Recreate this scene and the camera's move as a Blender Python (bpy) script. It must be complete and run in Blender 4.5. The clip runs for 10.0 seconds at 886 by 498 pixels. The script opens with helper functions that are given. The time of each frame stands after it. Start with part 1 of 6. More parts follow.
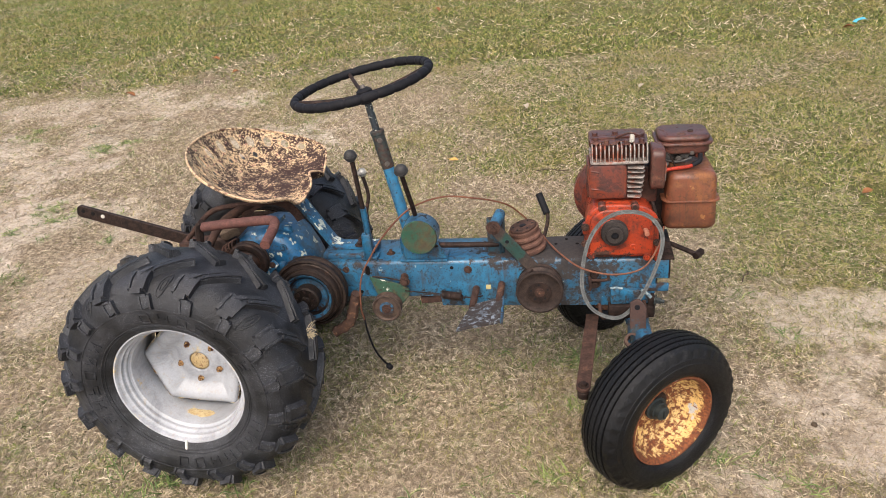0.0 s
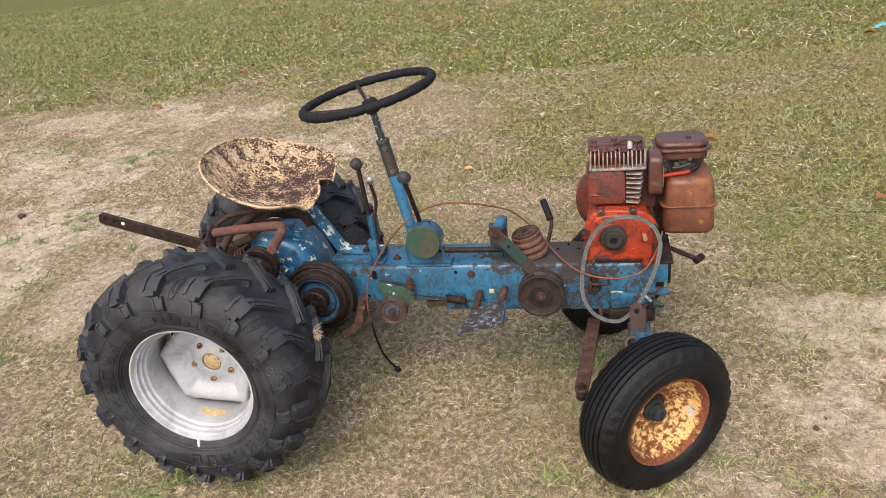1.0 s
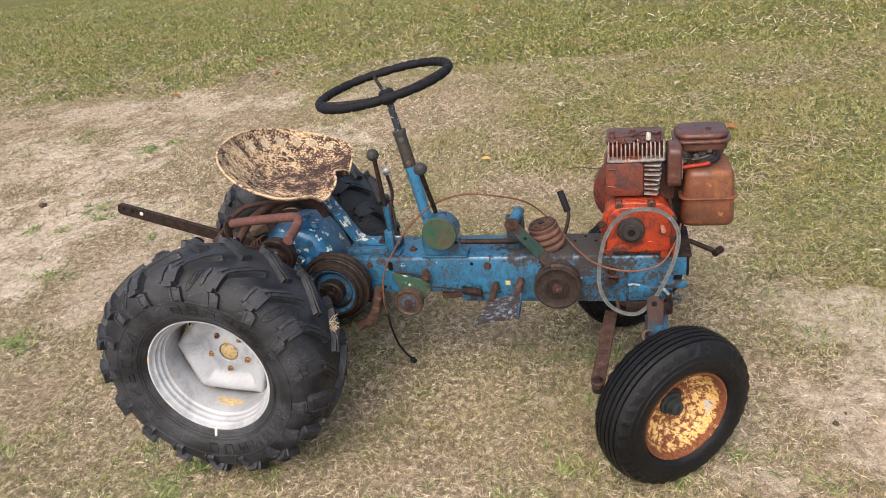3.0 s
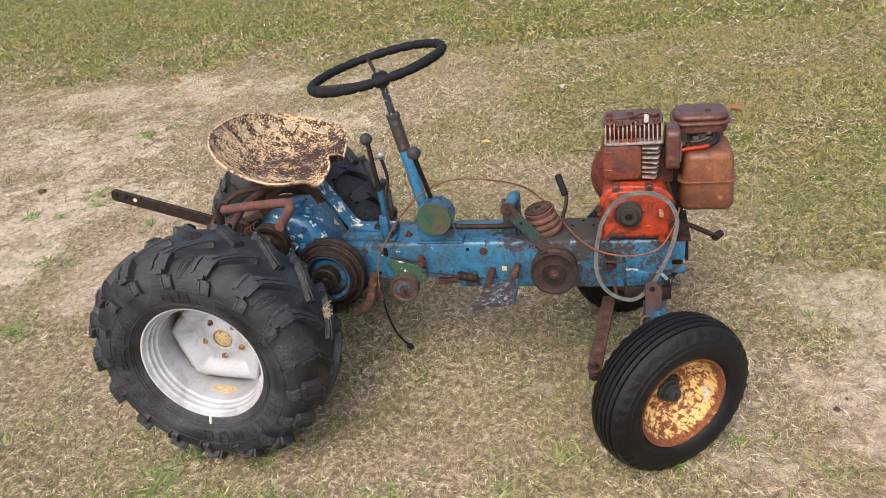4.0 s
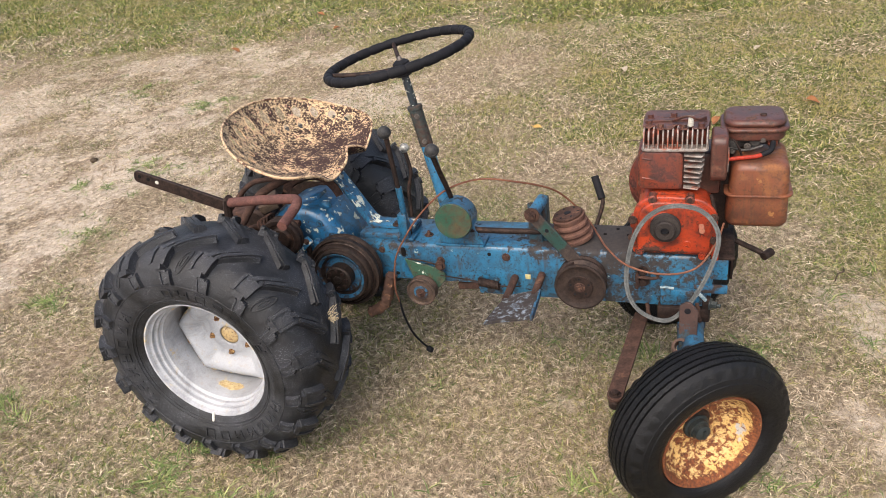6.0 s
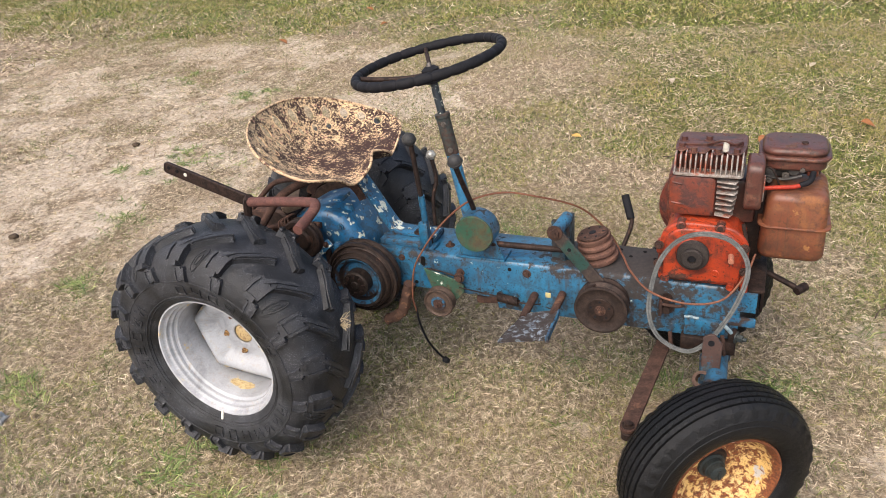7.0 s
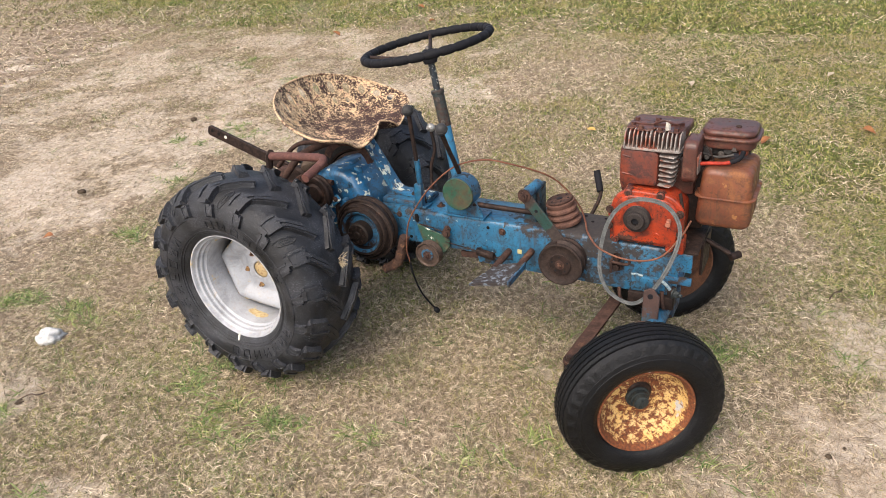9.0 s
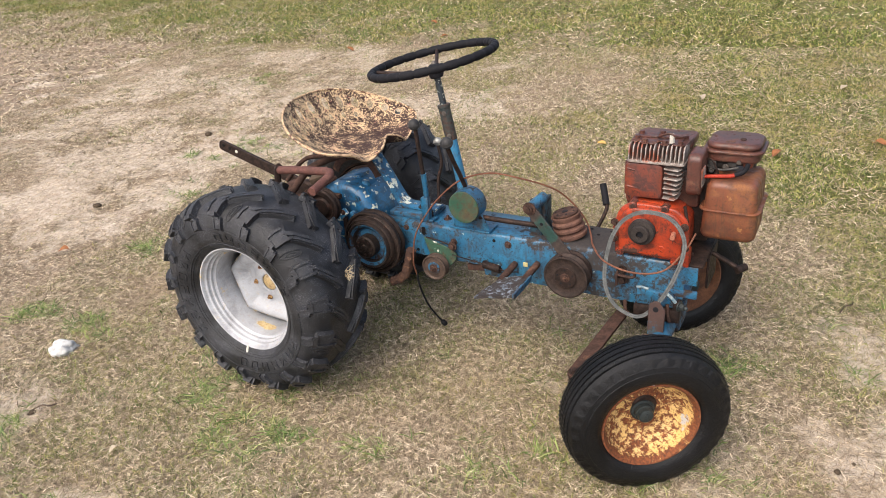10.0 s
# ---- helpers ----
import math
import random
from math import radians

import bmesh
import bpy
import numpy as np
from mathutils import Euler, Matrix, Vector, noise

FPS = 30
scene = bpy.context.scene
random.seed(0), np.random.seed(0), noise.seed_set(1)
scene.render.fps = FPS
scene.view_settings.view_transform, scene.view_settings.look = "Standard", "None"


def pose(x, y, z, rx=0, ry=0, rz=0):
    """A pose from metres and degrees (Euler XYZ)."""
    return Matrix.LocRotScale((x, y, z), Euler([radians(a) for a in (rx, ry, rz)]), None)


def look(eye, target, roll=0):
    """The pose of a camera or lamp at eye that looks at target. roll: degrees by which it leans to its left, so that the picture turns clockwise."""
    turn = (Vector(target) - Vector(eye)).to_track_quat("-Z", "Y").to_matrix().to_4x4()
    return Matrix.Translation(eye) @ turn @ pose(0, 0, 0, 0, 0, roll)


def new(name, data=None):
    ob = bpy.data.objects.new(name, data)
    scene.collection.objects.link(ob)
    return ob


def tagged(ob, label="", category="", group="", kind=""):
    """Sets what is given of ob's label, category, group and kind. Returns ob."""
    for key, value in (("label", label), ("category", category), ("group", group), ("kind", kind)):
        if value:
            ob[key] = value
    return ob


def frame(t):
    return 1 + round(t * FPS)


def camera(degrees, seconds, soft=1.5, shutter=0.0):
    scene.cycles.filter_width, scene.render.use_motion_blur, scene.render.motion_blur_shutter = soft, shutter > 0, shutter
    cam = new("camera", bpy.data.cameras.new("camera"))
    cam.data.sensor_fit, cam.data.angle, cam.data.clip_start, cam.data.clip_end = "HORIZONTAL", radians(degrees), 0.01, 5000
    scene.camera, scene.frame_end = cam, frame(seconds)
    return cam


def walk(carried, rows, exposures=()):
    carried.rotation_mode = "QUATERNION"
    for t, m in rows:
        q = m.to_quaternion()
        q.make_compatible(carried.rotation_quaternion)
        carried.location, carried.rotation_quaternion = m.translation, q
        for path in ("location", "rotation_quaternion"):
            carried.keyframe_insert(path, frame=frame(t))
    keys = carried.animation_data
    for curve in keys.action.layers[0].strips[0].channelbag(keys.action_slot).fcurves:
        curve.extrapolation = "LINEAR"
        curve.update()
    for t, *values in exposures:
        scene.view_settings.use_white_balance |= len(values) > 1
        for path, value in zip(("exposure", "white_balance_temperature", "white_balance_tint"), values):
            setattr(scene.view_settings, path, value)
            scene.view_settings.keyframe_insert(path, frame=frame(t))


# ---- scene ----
SKY, SUN = 0.15, 1.1
cam = camera(62.5, 10.0, soft=0.5)
PATH = [
    (0, (0.578, -1.581, 1.409), (0.352, 0.153, 0.437), -6.3),
    (0.5, (0.644, -1.607, 1.411), (0.369, 0.127, 0.455), -7.2),
    (1, (0.647, -1.626, 1.417), (0.347, 0.113, 0.476), -7.5),
    (1.5, (0.647, -1.63, 1.417), (0.329, 0.109, 0.482), -7.7),
    (2, (0.651, -1.631, 1.419), (0.32, 0.105, 0.484), -7.9),
    (2.5, (0.648, -1.628, 1.422), (0.307, 0.101, 0.476), -7.9),
    (4, (0.673, -1.59, 1.407), (0.307, 0.104, 0.41), -8.7),
    (4.5, (0.702, -1.575, 1.399), (0.319, 0.102, 0.379), -9.0),
    (5, (0.718, -1.549, 1.385), (0.312, 0.11, 0.343), -9.0),
    (5.5, (0.738, -1.503, 1.39), (0.275, 0.138, 0.346), -9.1),
    (6, (0.766, -1.416, 1.396), (0.219, 0.201, 0.355), -9.2),
    (6.2, (0.773, -1.393, 1.397), (0.194, 0.215, 0.359), -8.9),
    (7.3, (0.845, -1.337, 1.404), (0.164, 0.232, 0.368), -7.3),
    (7.5, (0.894, -1.328, 1.411), (0.189, 0.23, 0.374), -7.2),
    (8, (1.013, -1.327, 1.405), (0.257, 0.208, 0.369), -7.6),
    (8.5, (1.064, -1.434, 1.417), (0.287, 0.093, 0.386), -7.3),
    (9, (1.083, -1.578, 1.424), (0.292, -0.046, 0.41), -6.5),
    (9.5, (1.097, -1.593, 1.424), (0.283, -0.059, 0.432), -6.5),
    (10, (1.112, -1.576, 1.424), (0.277, -0.043, 0.447), -7.1),
]
walk(cam, [(t, look(eye, target, roll)) for t, eye, target, roll in PATH], [(0, 0.82), (10, 0.92)])

# ---- light ----
world = bpy.data.worlds.new("overcast_sky")
scene.world = world
world.use_nodes = True
wn = world.node_tree.nodes
wl = world.node_tree.links
sky = wn.new("ShaderNodeTexSky")
sky.sky_type = "NISHITA"
sky.sun_disc = False
sky.sun_elevation = radians(58)
sky.sun_rotation = radians(200)
sky.air_density = 1.0
sky.dust_density = 6.0
sky.ozone_density = 0.6
wn["Background"].inputs["Strength"].default_value = SKY
wl.new(sky.outputs["Color"], wn["Background"].inputs["Color"])
sun_data = bpy.data.lights.new("sun", "SUN")
sun_data.energy, sun_data.angle, sun_data.color = SUN, radians(45), (1.0, 0.96, 0.9)
sun = new("sun", sun_data)
sun.matrix_world = look((0.9, -4.4, 4.4), (0.3, 0.2, 0.3))


# ---- material helpers ----
def material(name):
    m = bpy.data.materials.new(name)
    m.use_nodes = True
    nt = m.node_tree
    return m, nt, nt.nodes["Principled BSDF"]


def coords(nt, kind="Object"):
    return nt.nodes.new("ShaderNodeTexCoord").outputs[kind]


def noise_tex(nt, vec, scale, detail=6.0, rough=0.6, distort=0.0):
    n = nt.nodes.new("ShaderNodeTexNoise")
    n.inputs["Scale"].default_value = scale
    n.inputs["Detail"].default_value = detail
    n.inputs["Roughness"].default_value = rough
    n.inputs["Distortion"].default_value = distort
    nt.links.new(vec, n.inputs["Vector"])
    return n.outputs["Fac"]


def ramp(nt, fac, a, b, va=0.0, vb=1.0):
    n = nt.nodes.new("ShaderNodeMapRange")
    n.interpolation_type = "SMOOTHSTEP"
    nt.links.new(fac, n.inputs["Value"])
    for key, v in (("From Min", a), ("From Max", b), ("To Min", va), ("To Max", vb)):
        n.inputs[key].default_value = v
    return n.outputs["Result"]


def mixc(nt, fac, a, b):
    n = nt.nodes.new("ShaderNodeMix")
    n.data_type = "RGBA"
    for key, v in ((0, fac), (6, a), (7, b)):
        if isinstance(v, (tuple, list)):
            n.inputs[key].default_value = (*v[:3], 1.0)
        elif isinstance(v, (int, float)):
            n.inputs[key].default_value = v
        else:
            nt.links.new(v, n.inputs[key])
    return n.outputs[2]


def math_node(nt, op, a, b=0.0):
    n = nt.nodes.new("ShaderNodeMath")
    n.operation = op
    for key, v in ((0, a), (1, b)):
        if isinstance(v, (int, float)):
            n.inputs[key].default_value = v
        else:
            nt.links.new(v, n.inputs[key])
    return n.outputs[0]


def bump(nt, bsdf, height, strength=0.3, distance=0.002):
    n = nt.nodes.new("ShaderNodeBump")
    n.inputs["Strength"].default_value = strength
    n.inputs["Distance"].default_value = distance
    nt.links.new(height, n.inputs["Height"])
    nt.links.new(n.outputs["Normal"], bsdf.inputs["Normal"])


def plug(nt, bsdf, key, v):
    if isinstance(v, (int, float)):
        bsdf.inputs[key].default_value = v
    elif isinstance(v, (tuple, list)):
        bsdf.inputs[key].default_value = (*v[:3], 1.0)
    else:
        nt.links.new(v, bsdf.inputs[key])


def worn(name, paint, paint2, under, under2, cover=0.5, size=40.0, rough=0.45, rough_under=0.85,
         spot=None, spot_at=0.7, spot_size=60.0, metal_under=0.0, relief=0.25, edge=0.05, grime=0.0, gloss=0.35, worse=(), pits=0.75, streak=0.0):
    """Old paint over rust: cover is the share of the noise below which paint is gone."""
    m, nt, b = material(name)
    v = coords(nt)
    big = noise_tex(nt, v, size * 0.16, 4, 0.6)
    chips = noise_tex(nt, v, size, 9, 0.72, 0.4)
    fine = noise_tex(nt, v, size * 9, 4, 0.6)
    field = math_node(nt, "ADD", math_node(nt, "MULTIPLY", chips, 0.7), math_node(nt, "MULTIPLY", big, 0.3))
    for (cx, cy, cz), (sx, sy, sz), r0, r1, gain in worse:
        # wear, or wear with painted shading, about a place: scaled distance r0 to r1 fades it out (or in, where r0 >
        # r1)
        mp = nt.nodes.new("ShaderNodeMapping")
        mp.vector_type = "TEXTURE"
        mp.inputs["Location"].default_value, mp.inputs["Scale"].default_value = (cx, cy, cz), (sx, sy, sz)
        nt.links.new(v, mp.inputs["Vector"])
        ln = nt.nodes.new("ShaderNodeVectorMath")
        ln.operation = "LENGTH"
        nt.links.new(mp.outputs["Vector"], ln.inputs[0])
        fade = ramp(nt, ln.outputs["Value"], min(r0, r1), max(r0, r1), gain if r0 < r1 else 0.0, 0.0 if r0 < r1 else gain)
        field = math_node(nt, "SUBTRACT", field, fade)
    bare = ramp(nt, field, cover - edge, cover + edge, 1.0, 0.0)
    colour = mixc(nt, ramp(nt, big, 0.35, 0.65), paint, paint2)
    colour = mixc(nt, ramp(nt, fine, 0.3, 0.75, 0.0, 0.35), colour, tuple(0.55 * c for c in paint))
    if grime:
        dirt = ramp(nt, noise_tex(nt, v, size * 0.5, 8, 0.75, 0.8), 0.42, 0.7, 0.0, grime)
        colour = mixc(nt, dirt, colour, (0.026, 0.021, 0.018))
    if streak:
        mp = nt.nodes.new("ShaderNodeMapping")
        mp.inputs["Scale"].default_value = (1.0, 1.0, 0.12)
        nt.links.new(v, mp.inputs["Vector"])
        runs = ramp(nt, noise_tex(nt, mp.outputs["Vector"], size * 1.1, 6, 0.7), 0.52, 0.66, 0.0, streak)
        colour = mixc(nt, runs, colour, (0.045, 0.030, 0.023))
    if spot:
        lichen = ramp(nt, noise_tex(nt, v, spot_size, 5, 0.55), spot_at, spot_at + 0.03)
        colour = mixc(nt, lichen, colour, spot)
    if pits:
        dots = ramp(nt, noise_tex(nt, v, size * 3.3, 4, 0.6, 0.3), 0.57, 0.65, 0.0, pits)
        colour = mixc(nt, dots, colour, tuple(0.7 * c for c in under2))
    low = mixc(nt, ramp(nt, noise_tex(nt, v, size * 2.2, 6, 0.7), 0.35, 0.65), under, under2)
    low = mixc(nt, ramp(nt, noise_tex(nt, v, size * 6.0, 4, 0.65), 0.5, 0.72, 0.0, 0.6), low, tuple(0.4 * c for c in under2))
    plug(nt, b, "Base Color", mixc(nt, bare, colour, low))
    plug(nt, b, "Roughness", ramp(nt, bare, 0.0, 1.0, rough, rough_under))
    plug(nt, b, "Metallic", ramp(nt, bare, 0.0, 1.0, 0.0, metal_under))
    rise = math_node(nt, "ADD", math_node(nt, "MULTIPLY", bare, -0.5), math_node(nt, "MULTIPLY", fine, 0.6))
    b.inputs["Specular IOR Level"].default_value = gloss
    bump(nt, b, rise, relief, 0.0015)
    return m


def plain(name, a, b2, size=50.0, rough=0.6, metal=0.0, relief=0.2, third=None, at=0.62, gloss=0.15):
    m, nt, b = material(name)
    v = coords(nt)
    n1 = noise_tex(nt, v, size, 8, 0.7)
    n2 = noise_tex(nt, v, size * 8, 4, 0.6)
    colour = mixc(nt, ramp(nt, n1, 0.35, 0.65), a, b2)
    colour = mixc(nt, ramp(nt, n2, 0.4, 0.72, 0.0, 0.6), colour, tuple(0.4 * c for c in a))
    if third:
        colour = mixc(nt, ramp(nt, noise_tex(nt, v, size * 0.45, 7, 0.7), at, at + 0.12), colour, third)
    plug(nt, b, "Base Color", colour)
    plug(nt, b, "Roughness", ramp(nt, n1, 0.3, 0.7, rough - 0.1, min(1.0, rough + 0.1)))
    plug(nt, b, "Metallic", metal)
    b.inputs["Specular IOR Level"].default_value = gloss
    bump(nt, b, n2, relief, 0.001)
    return m


RUST, RUST_D = (0.088, 0.048, 0.036), (0.040, 0.026, 0.022)
# the zone at x 0.80 paints shading in along with dirt and rust stains
BLUE = worn("blue_paint_worn", (0.010, 0.084, 0.168), (0.022, 0.142, 0.258), (0.034, 0.026, 0.023), (0.018, 0.0155, 0.015), cover=0.425, size=52, rough=0.28, gloss=0.6, edge=0.035, streak=0.6,
            spot=(0.42, 0.47, 0.42), spot_at=0.70, spot_size=55, grime=0.9,
            worse=[((0.72, 0.15, 0.455), (0.30, 0.085, 0.014), 0.6, 1.15, 0.22), ((0.45, 0.15, 0.456), (0.30, 0.08, 0.006), 0.6, 1.1, 0.04), ((0.80, 0.06, 0.37), (0.24, 0.06, 0.10), 0.4, 1.3, 0.07), ((0.35, 0.062, 0.34), (0.40, 0.03, 0.035), 0.3, 1.2, 0.06), ((0.53, 0.07, 0.445), (0.12, 0.09, 0.03), 0.2, 1.3, 0.10), ((0.70, 0.062, 0.43), (0.16, 0.03, 0.035), 0.2, 1.3, 0.08), ((0.11, 0.065, 0.43), (0.09, 0.06, 0.03), 0.2, 1.3, 0.07)])
BLUE_L = worn("blue_paint_lichen", (0.018, 0.12, 0.25), (0.03, 0.17, 0.31), RUST, RUST_D, cover=0.43, size=50, rough=0.45,
              spot=(0.58, 0.60, 0.5), spot_at=0.575, spot_size=44, grime=0.7)
BLUE_D = worn("blue_paint_grimy", (0.022, 0.10, 0.19), (0.03, 0.14, 0.25), (0.05, 0.035, 0.028), RUST_D, cover=0.47, size=42, rough=0.5, grime=0.9)
RUSTY = plain("rusty_steel", RUST, RUST_D, 45, 0.82, 0.1, 0.6, (0.15, 0.078, 0.05), 0.57)
RUST_DARK = plain("dark_rusty_steel", (0.050, 0.032, 0.026), (0.020, 0.0155, 0.0145), 55, 0.58, 0.35, 0.5, (0.095, 0.05, 0.034), 0.58)
RUST_RED = plain("red_brown_rusty_pipe", (0.135, 0.060, 0.049), (0.088, 0.044, 0.038), 45, 0.7, 0.0, 0.5, (0.18, 0.09, 0.07), 0.58)
ORANGE = worn("orange_engine_paint", (0.45, 0.054, 0.016), (0.31, 0.036, 0.013), (0.09, 0.035, 0.022), (0.04, 0.025, 0.02), cover=0.42, size=44, rough=0.36, grime=0.8, streak=0.5, worse=[((0.77, 0.05, 0.46), (0.10, 0.05, 0.035), 0.3, 1.2, 0.07)])
SHROUD = worn("faded_red_shroud_paint", (0.22, 0.046, 0.024), (0.13, 0.034, 0.022), (0.085, 0.032, 0.026), (0.05, 0.026, 0.022), cover=0.46, size=40, rough=0.34, edge=0.06, grime=0.8, streak=0.5)
BROWN = worn("oxidised_brown_sheet", (0.115, 0.042, 0.030), (0.072, 0.030, 0.025), (0.17, 0.075, 0.045), RUST_D, cover=0.43, size=42, rough=0.34, edge=0.06, streak=0.6, grime=0.75)
TANK = worn("rusted_orange_tank", (0.215, 0.066, 0.028), (0.135, 0.045, 0.024), (0.24, 0.095, 0.032), (0.10, 0.042, 0.024), cover=0.48, size=22, rough=0.42, edge=0.10, spot=(0.30, 0.14, 0.05), spot_at=0.66, spot_size=30, streak=0.85, grime=0.75, gloss=0.45)
ALU = plain("dirty_cast_aluminium", (0.38, 0.345, 0.315), (0.18, 0.135, 0.115), 55, 0.5, 0.2, 0.4, (0.28, 0.095, 0.06), 0.50)
def rubber(name, deep, film, scuff, rough, gloss, at=0.60):
    """Old tyre rubber: a dull film of dust in broad patches, fine pale scuffs and weather cracks."""
    m, nt, b = material(name)
    v = coords(nt)
    broad, mid, fine = noise_tex(nt, v, 9.0, 5, 0.6), noise_tex(nt, v, 60.0, 6, 0.7), noise_tex(nt, v, 420.0, 4, 0.65)
    c = mixc(nt, ramp(nt, broad, 0.38, 0.66), deep, film)
    c = mixc(nt, ramp(nt, mid, 0.5, 0.75, 0.0, 0.5), c, tuple(0.5 * k for k in deep))
    marks = math_node(nt, "MULTIPLY", ramp(nt, fine, at, at + 0.1), ramp(nt, math_node(nt, "ADD", math_node(nt, "MULTIPLY", broad, 0.6), math_node(nt, "MULTIPLY", mid, 0.4)), 0.46, 0.60, 0.1, 0.9))
    c = mixc(nt, marks, c, scuff)
    plug(nt, b, "Base Color", c)
    plug(nt, b, "Roughness", ramp(nt, math_node(nt, "ADD", math_node(nt, "MULTIPLY", broad, 0.5), math_node(nt, "MULTIPLY", fine, 0.5)), 0.35, 0.65, rough - 0.06, rough + 0.14))
    b.inputs["Specular IOR Level"].default_value = gloss
    bump(nt, b, math_node(nt, "ADD", fine, math_node(nt, "MULTIPLY", mid, 2.2)), 0.75, 0.002)
    return m


RUBBER = rubber("tyre_rubber_dusty", (0.0045, 0.0048, 0.006), (0.021, 0.0222, 0.027), (0.17, 0.175, 0.19), 0.42, 0.50, 0.54)
RUBBER_S = rubber("smooth_tyre_rubber", (0.0030, 0.0032, 0.0038), (0.0058, 0.006, 0.007), (0.09, 0.09, 0.095), 0.40, 0.30, 0.62)
WHITE = worn("white_rim_paint", (0.50, 0.515, 0.55), (0.38, 0.39, 0.415), (0.64, 0.53, 0.30), (0.48, 0.33, 0.15), cover=0.375, size=30, pits=0.2, rough=0.3, relief=0.12, grime=0.35, worse=[((0, 0, 0.095), (0.165, 0.165, 0.3), 1.03, 0.955, 0.085), ((-0.01, -0.138, 0.014), (0.040, 0.022, 0.016), 0.55, 1.25, 0.26), ((-0.055, -0.100, -0.012), (0.05, 0.032, 0.012), 0.3, 1.3, 0.13), ((-0.04, -0.130, 0.005), (0.05, 0.03, 0.02), 0.2, 1.2, 0.07), ((0.0, 0.0, -0.025), (0.045, 0.045, 0.02), 0.5, 1.2, 0.06)])
RIMY = worn("yellow_rim_rusting", (0.72, 0.50, 0.22), (0.70, 0.44, 0.15), (0.24, 0.075, 0.026), (0.085, 0.032, 0.017), cover=0.50, size=85, rough=0.5, edge=0.035, worse=[((0, 0, 0.0), (0.1, 0.1, 0.1), 0.3, 0.75, 0.05), ((0, 0, 0.0), (0.1, 0.1, 0.1), 1.16, 1.08, 0.12), ((0, 0, 0.03), (0.1, 0.1, 0.012), 0.9, 1.1, 0.02)], spot=(0.44, 0.42, 0.40), spot_at=0.66, spot_size=14)
SEAT_M = worn("cream_seat_rusting", (0.78, 0.60, 0.35), (0.72, 0.50, 0.29), (0.060, 0.027, 0.022), (0.024, 0.014, 0.013), cover=0.503, size=175, rough=0.55, edge=0.035, relief=0.5,
              worse=[((-0.02, 0.17, 0.66), (0.2, 0.22, 0.2), 0.30, 1.35, 0.050), ((0.0, 0.05, 0.62), (0.07, 0.05, 0.08), 0.4, 1.1, -0.03)], spot=(0.55, 0.27, 0.20), spot_at=0.60, spot_size=90)
BLACK = plain("black_moulded_grip", (0.009, 0.009, 0.011), (0.016, 0.016, 0.019), 60, 0.68, 0.0, 0.2)
BLACK_S = plain("grey_black_knob", (0.035, 0.035, 0.037), (0.055, 0.053, 0.05), 60, 0.4, 0.0, 0.1)
GREEN = worn("green_paint_weathered", (0.018, 0.07, 0.045), (0.026, 0.09, 0.058), (0.085, 0.065, 0.03), (0.06, 0.045, 0.028), cover=0.47, size=26, rough=0.4, edge=0.1)
GREEN_P = worn("green_plate_paint", (0.030, 0.075, 0.050), (0.045, 0.105, 0.066), (0.12, 0.09, 0.045), RUST_D, cover=0.44, size=34, rough=0.5, edge=0.08, spot=(0.6, 0.6, 0.52), spot_at=0.62, spot_size=50)
CABLE = plain("orange_brown_cable_sheath", (0.20, 0.085, 0.05), (0.13, 0.055, 0.036), 30, 0.5, 0.0, 0.1)
BELT = plain("grey_worn_belt", (0.10, 0.105, 0.105), (0.17, 0.175, 0.17), 60, 0.7, 0.0, 0.2, (0.09, 0.09, 0.09), 0.58)
HOSE = plain("red_fuel_hose", (0.42, 0.042, 0.022), (0.30, 0.032, 0.02), 30, 0.4, 0.0, 0.05)
STEEL = plain("dull_steel", (0.22, 0.20, 0.18), (0.14, 0.12, 0.11), 50, 0.5, 0.8, 0.2)
CERAMIC = plain("white_ceramic", (0.72, 0.70, 0.62), (0.62, 0.58, 0.5), 40, 0.3, 0.0, 0.05)
GREASE = plain("oily_dark_hub", (0.035, 0.045, 0.048), (0.055, 0.06, 0.056), 45, 0.45, 0.3, 0.4, (0.07, 0.12, 0.15), 0.6)


# ---- mesh helpers ----
def axis_at(c, n, up=(0, 0, 1)):
    """A pose at c whose z axis is n."""
    z = Vector(n).normalized()
    x = Vector(up).cross(z)
    if x.length < 1e-4:
        x = Vector((1, 0, 0)).cross(z) if abs(z.x) < 0.9 else Vector((0, 1, 0)).cross(z)
    x.normalize()
    y = z.cross(x)
    m = Matrix((x, y, z)).transposed().to_4x4()
    m.translation = Vector(c)
    return m


def merge(bm, tmp, m=None):
    if m is not None:
        tmp.transform(m)
    me = bpy.data.meshes.new("tmp")
    tmp.to_mesh(me)
    tmp.free()
    bm.from_mesh(me)
    bpy.data.meshes.remove(me)


def box(bm, c, s, bev=0.003, rot=None, seg=2):
    tmp = bmesh.new()
    bmesh.ops.create_cube(tmp, size=1.0)
    tmp.transform(Matrix.Diagonal((*s, 1)))
    if bev:
        bmesh.ops.bevel(tmp, geom=tmp.edges[:], offset=bev, segments=seg, profile=0.5, affect="EDGES")
    m = Matrix.Translation(c)
    merge(bm, tmp, m @ rot if rot is not None else m)


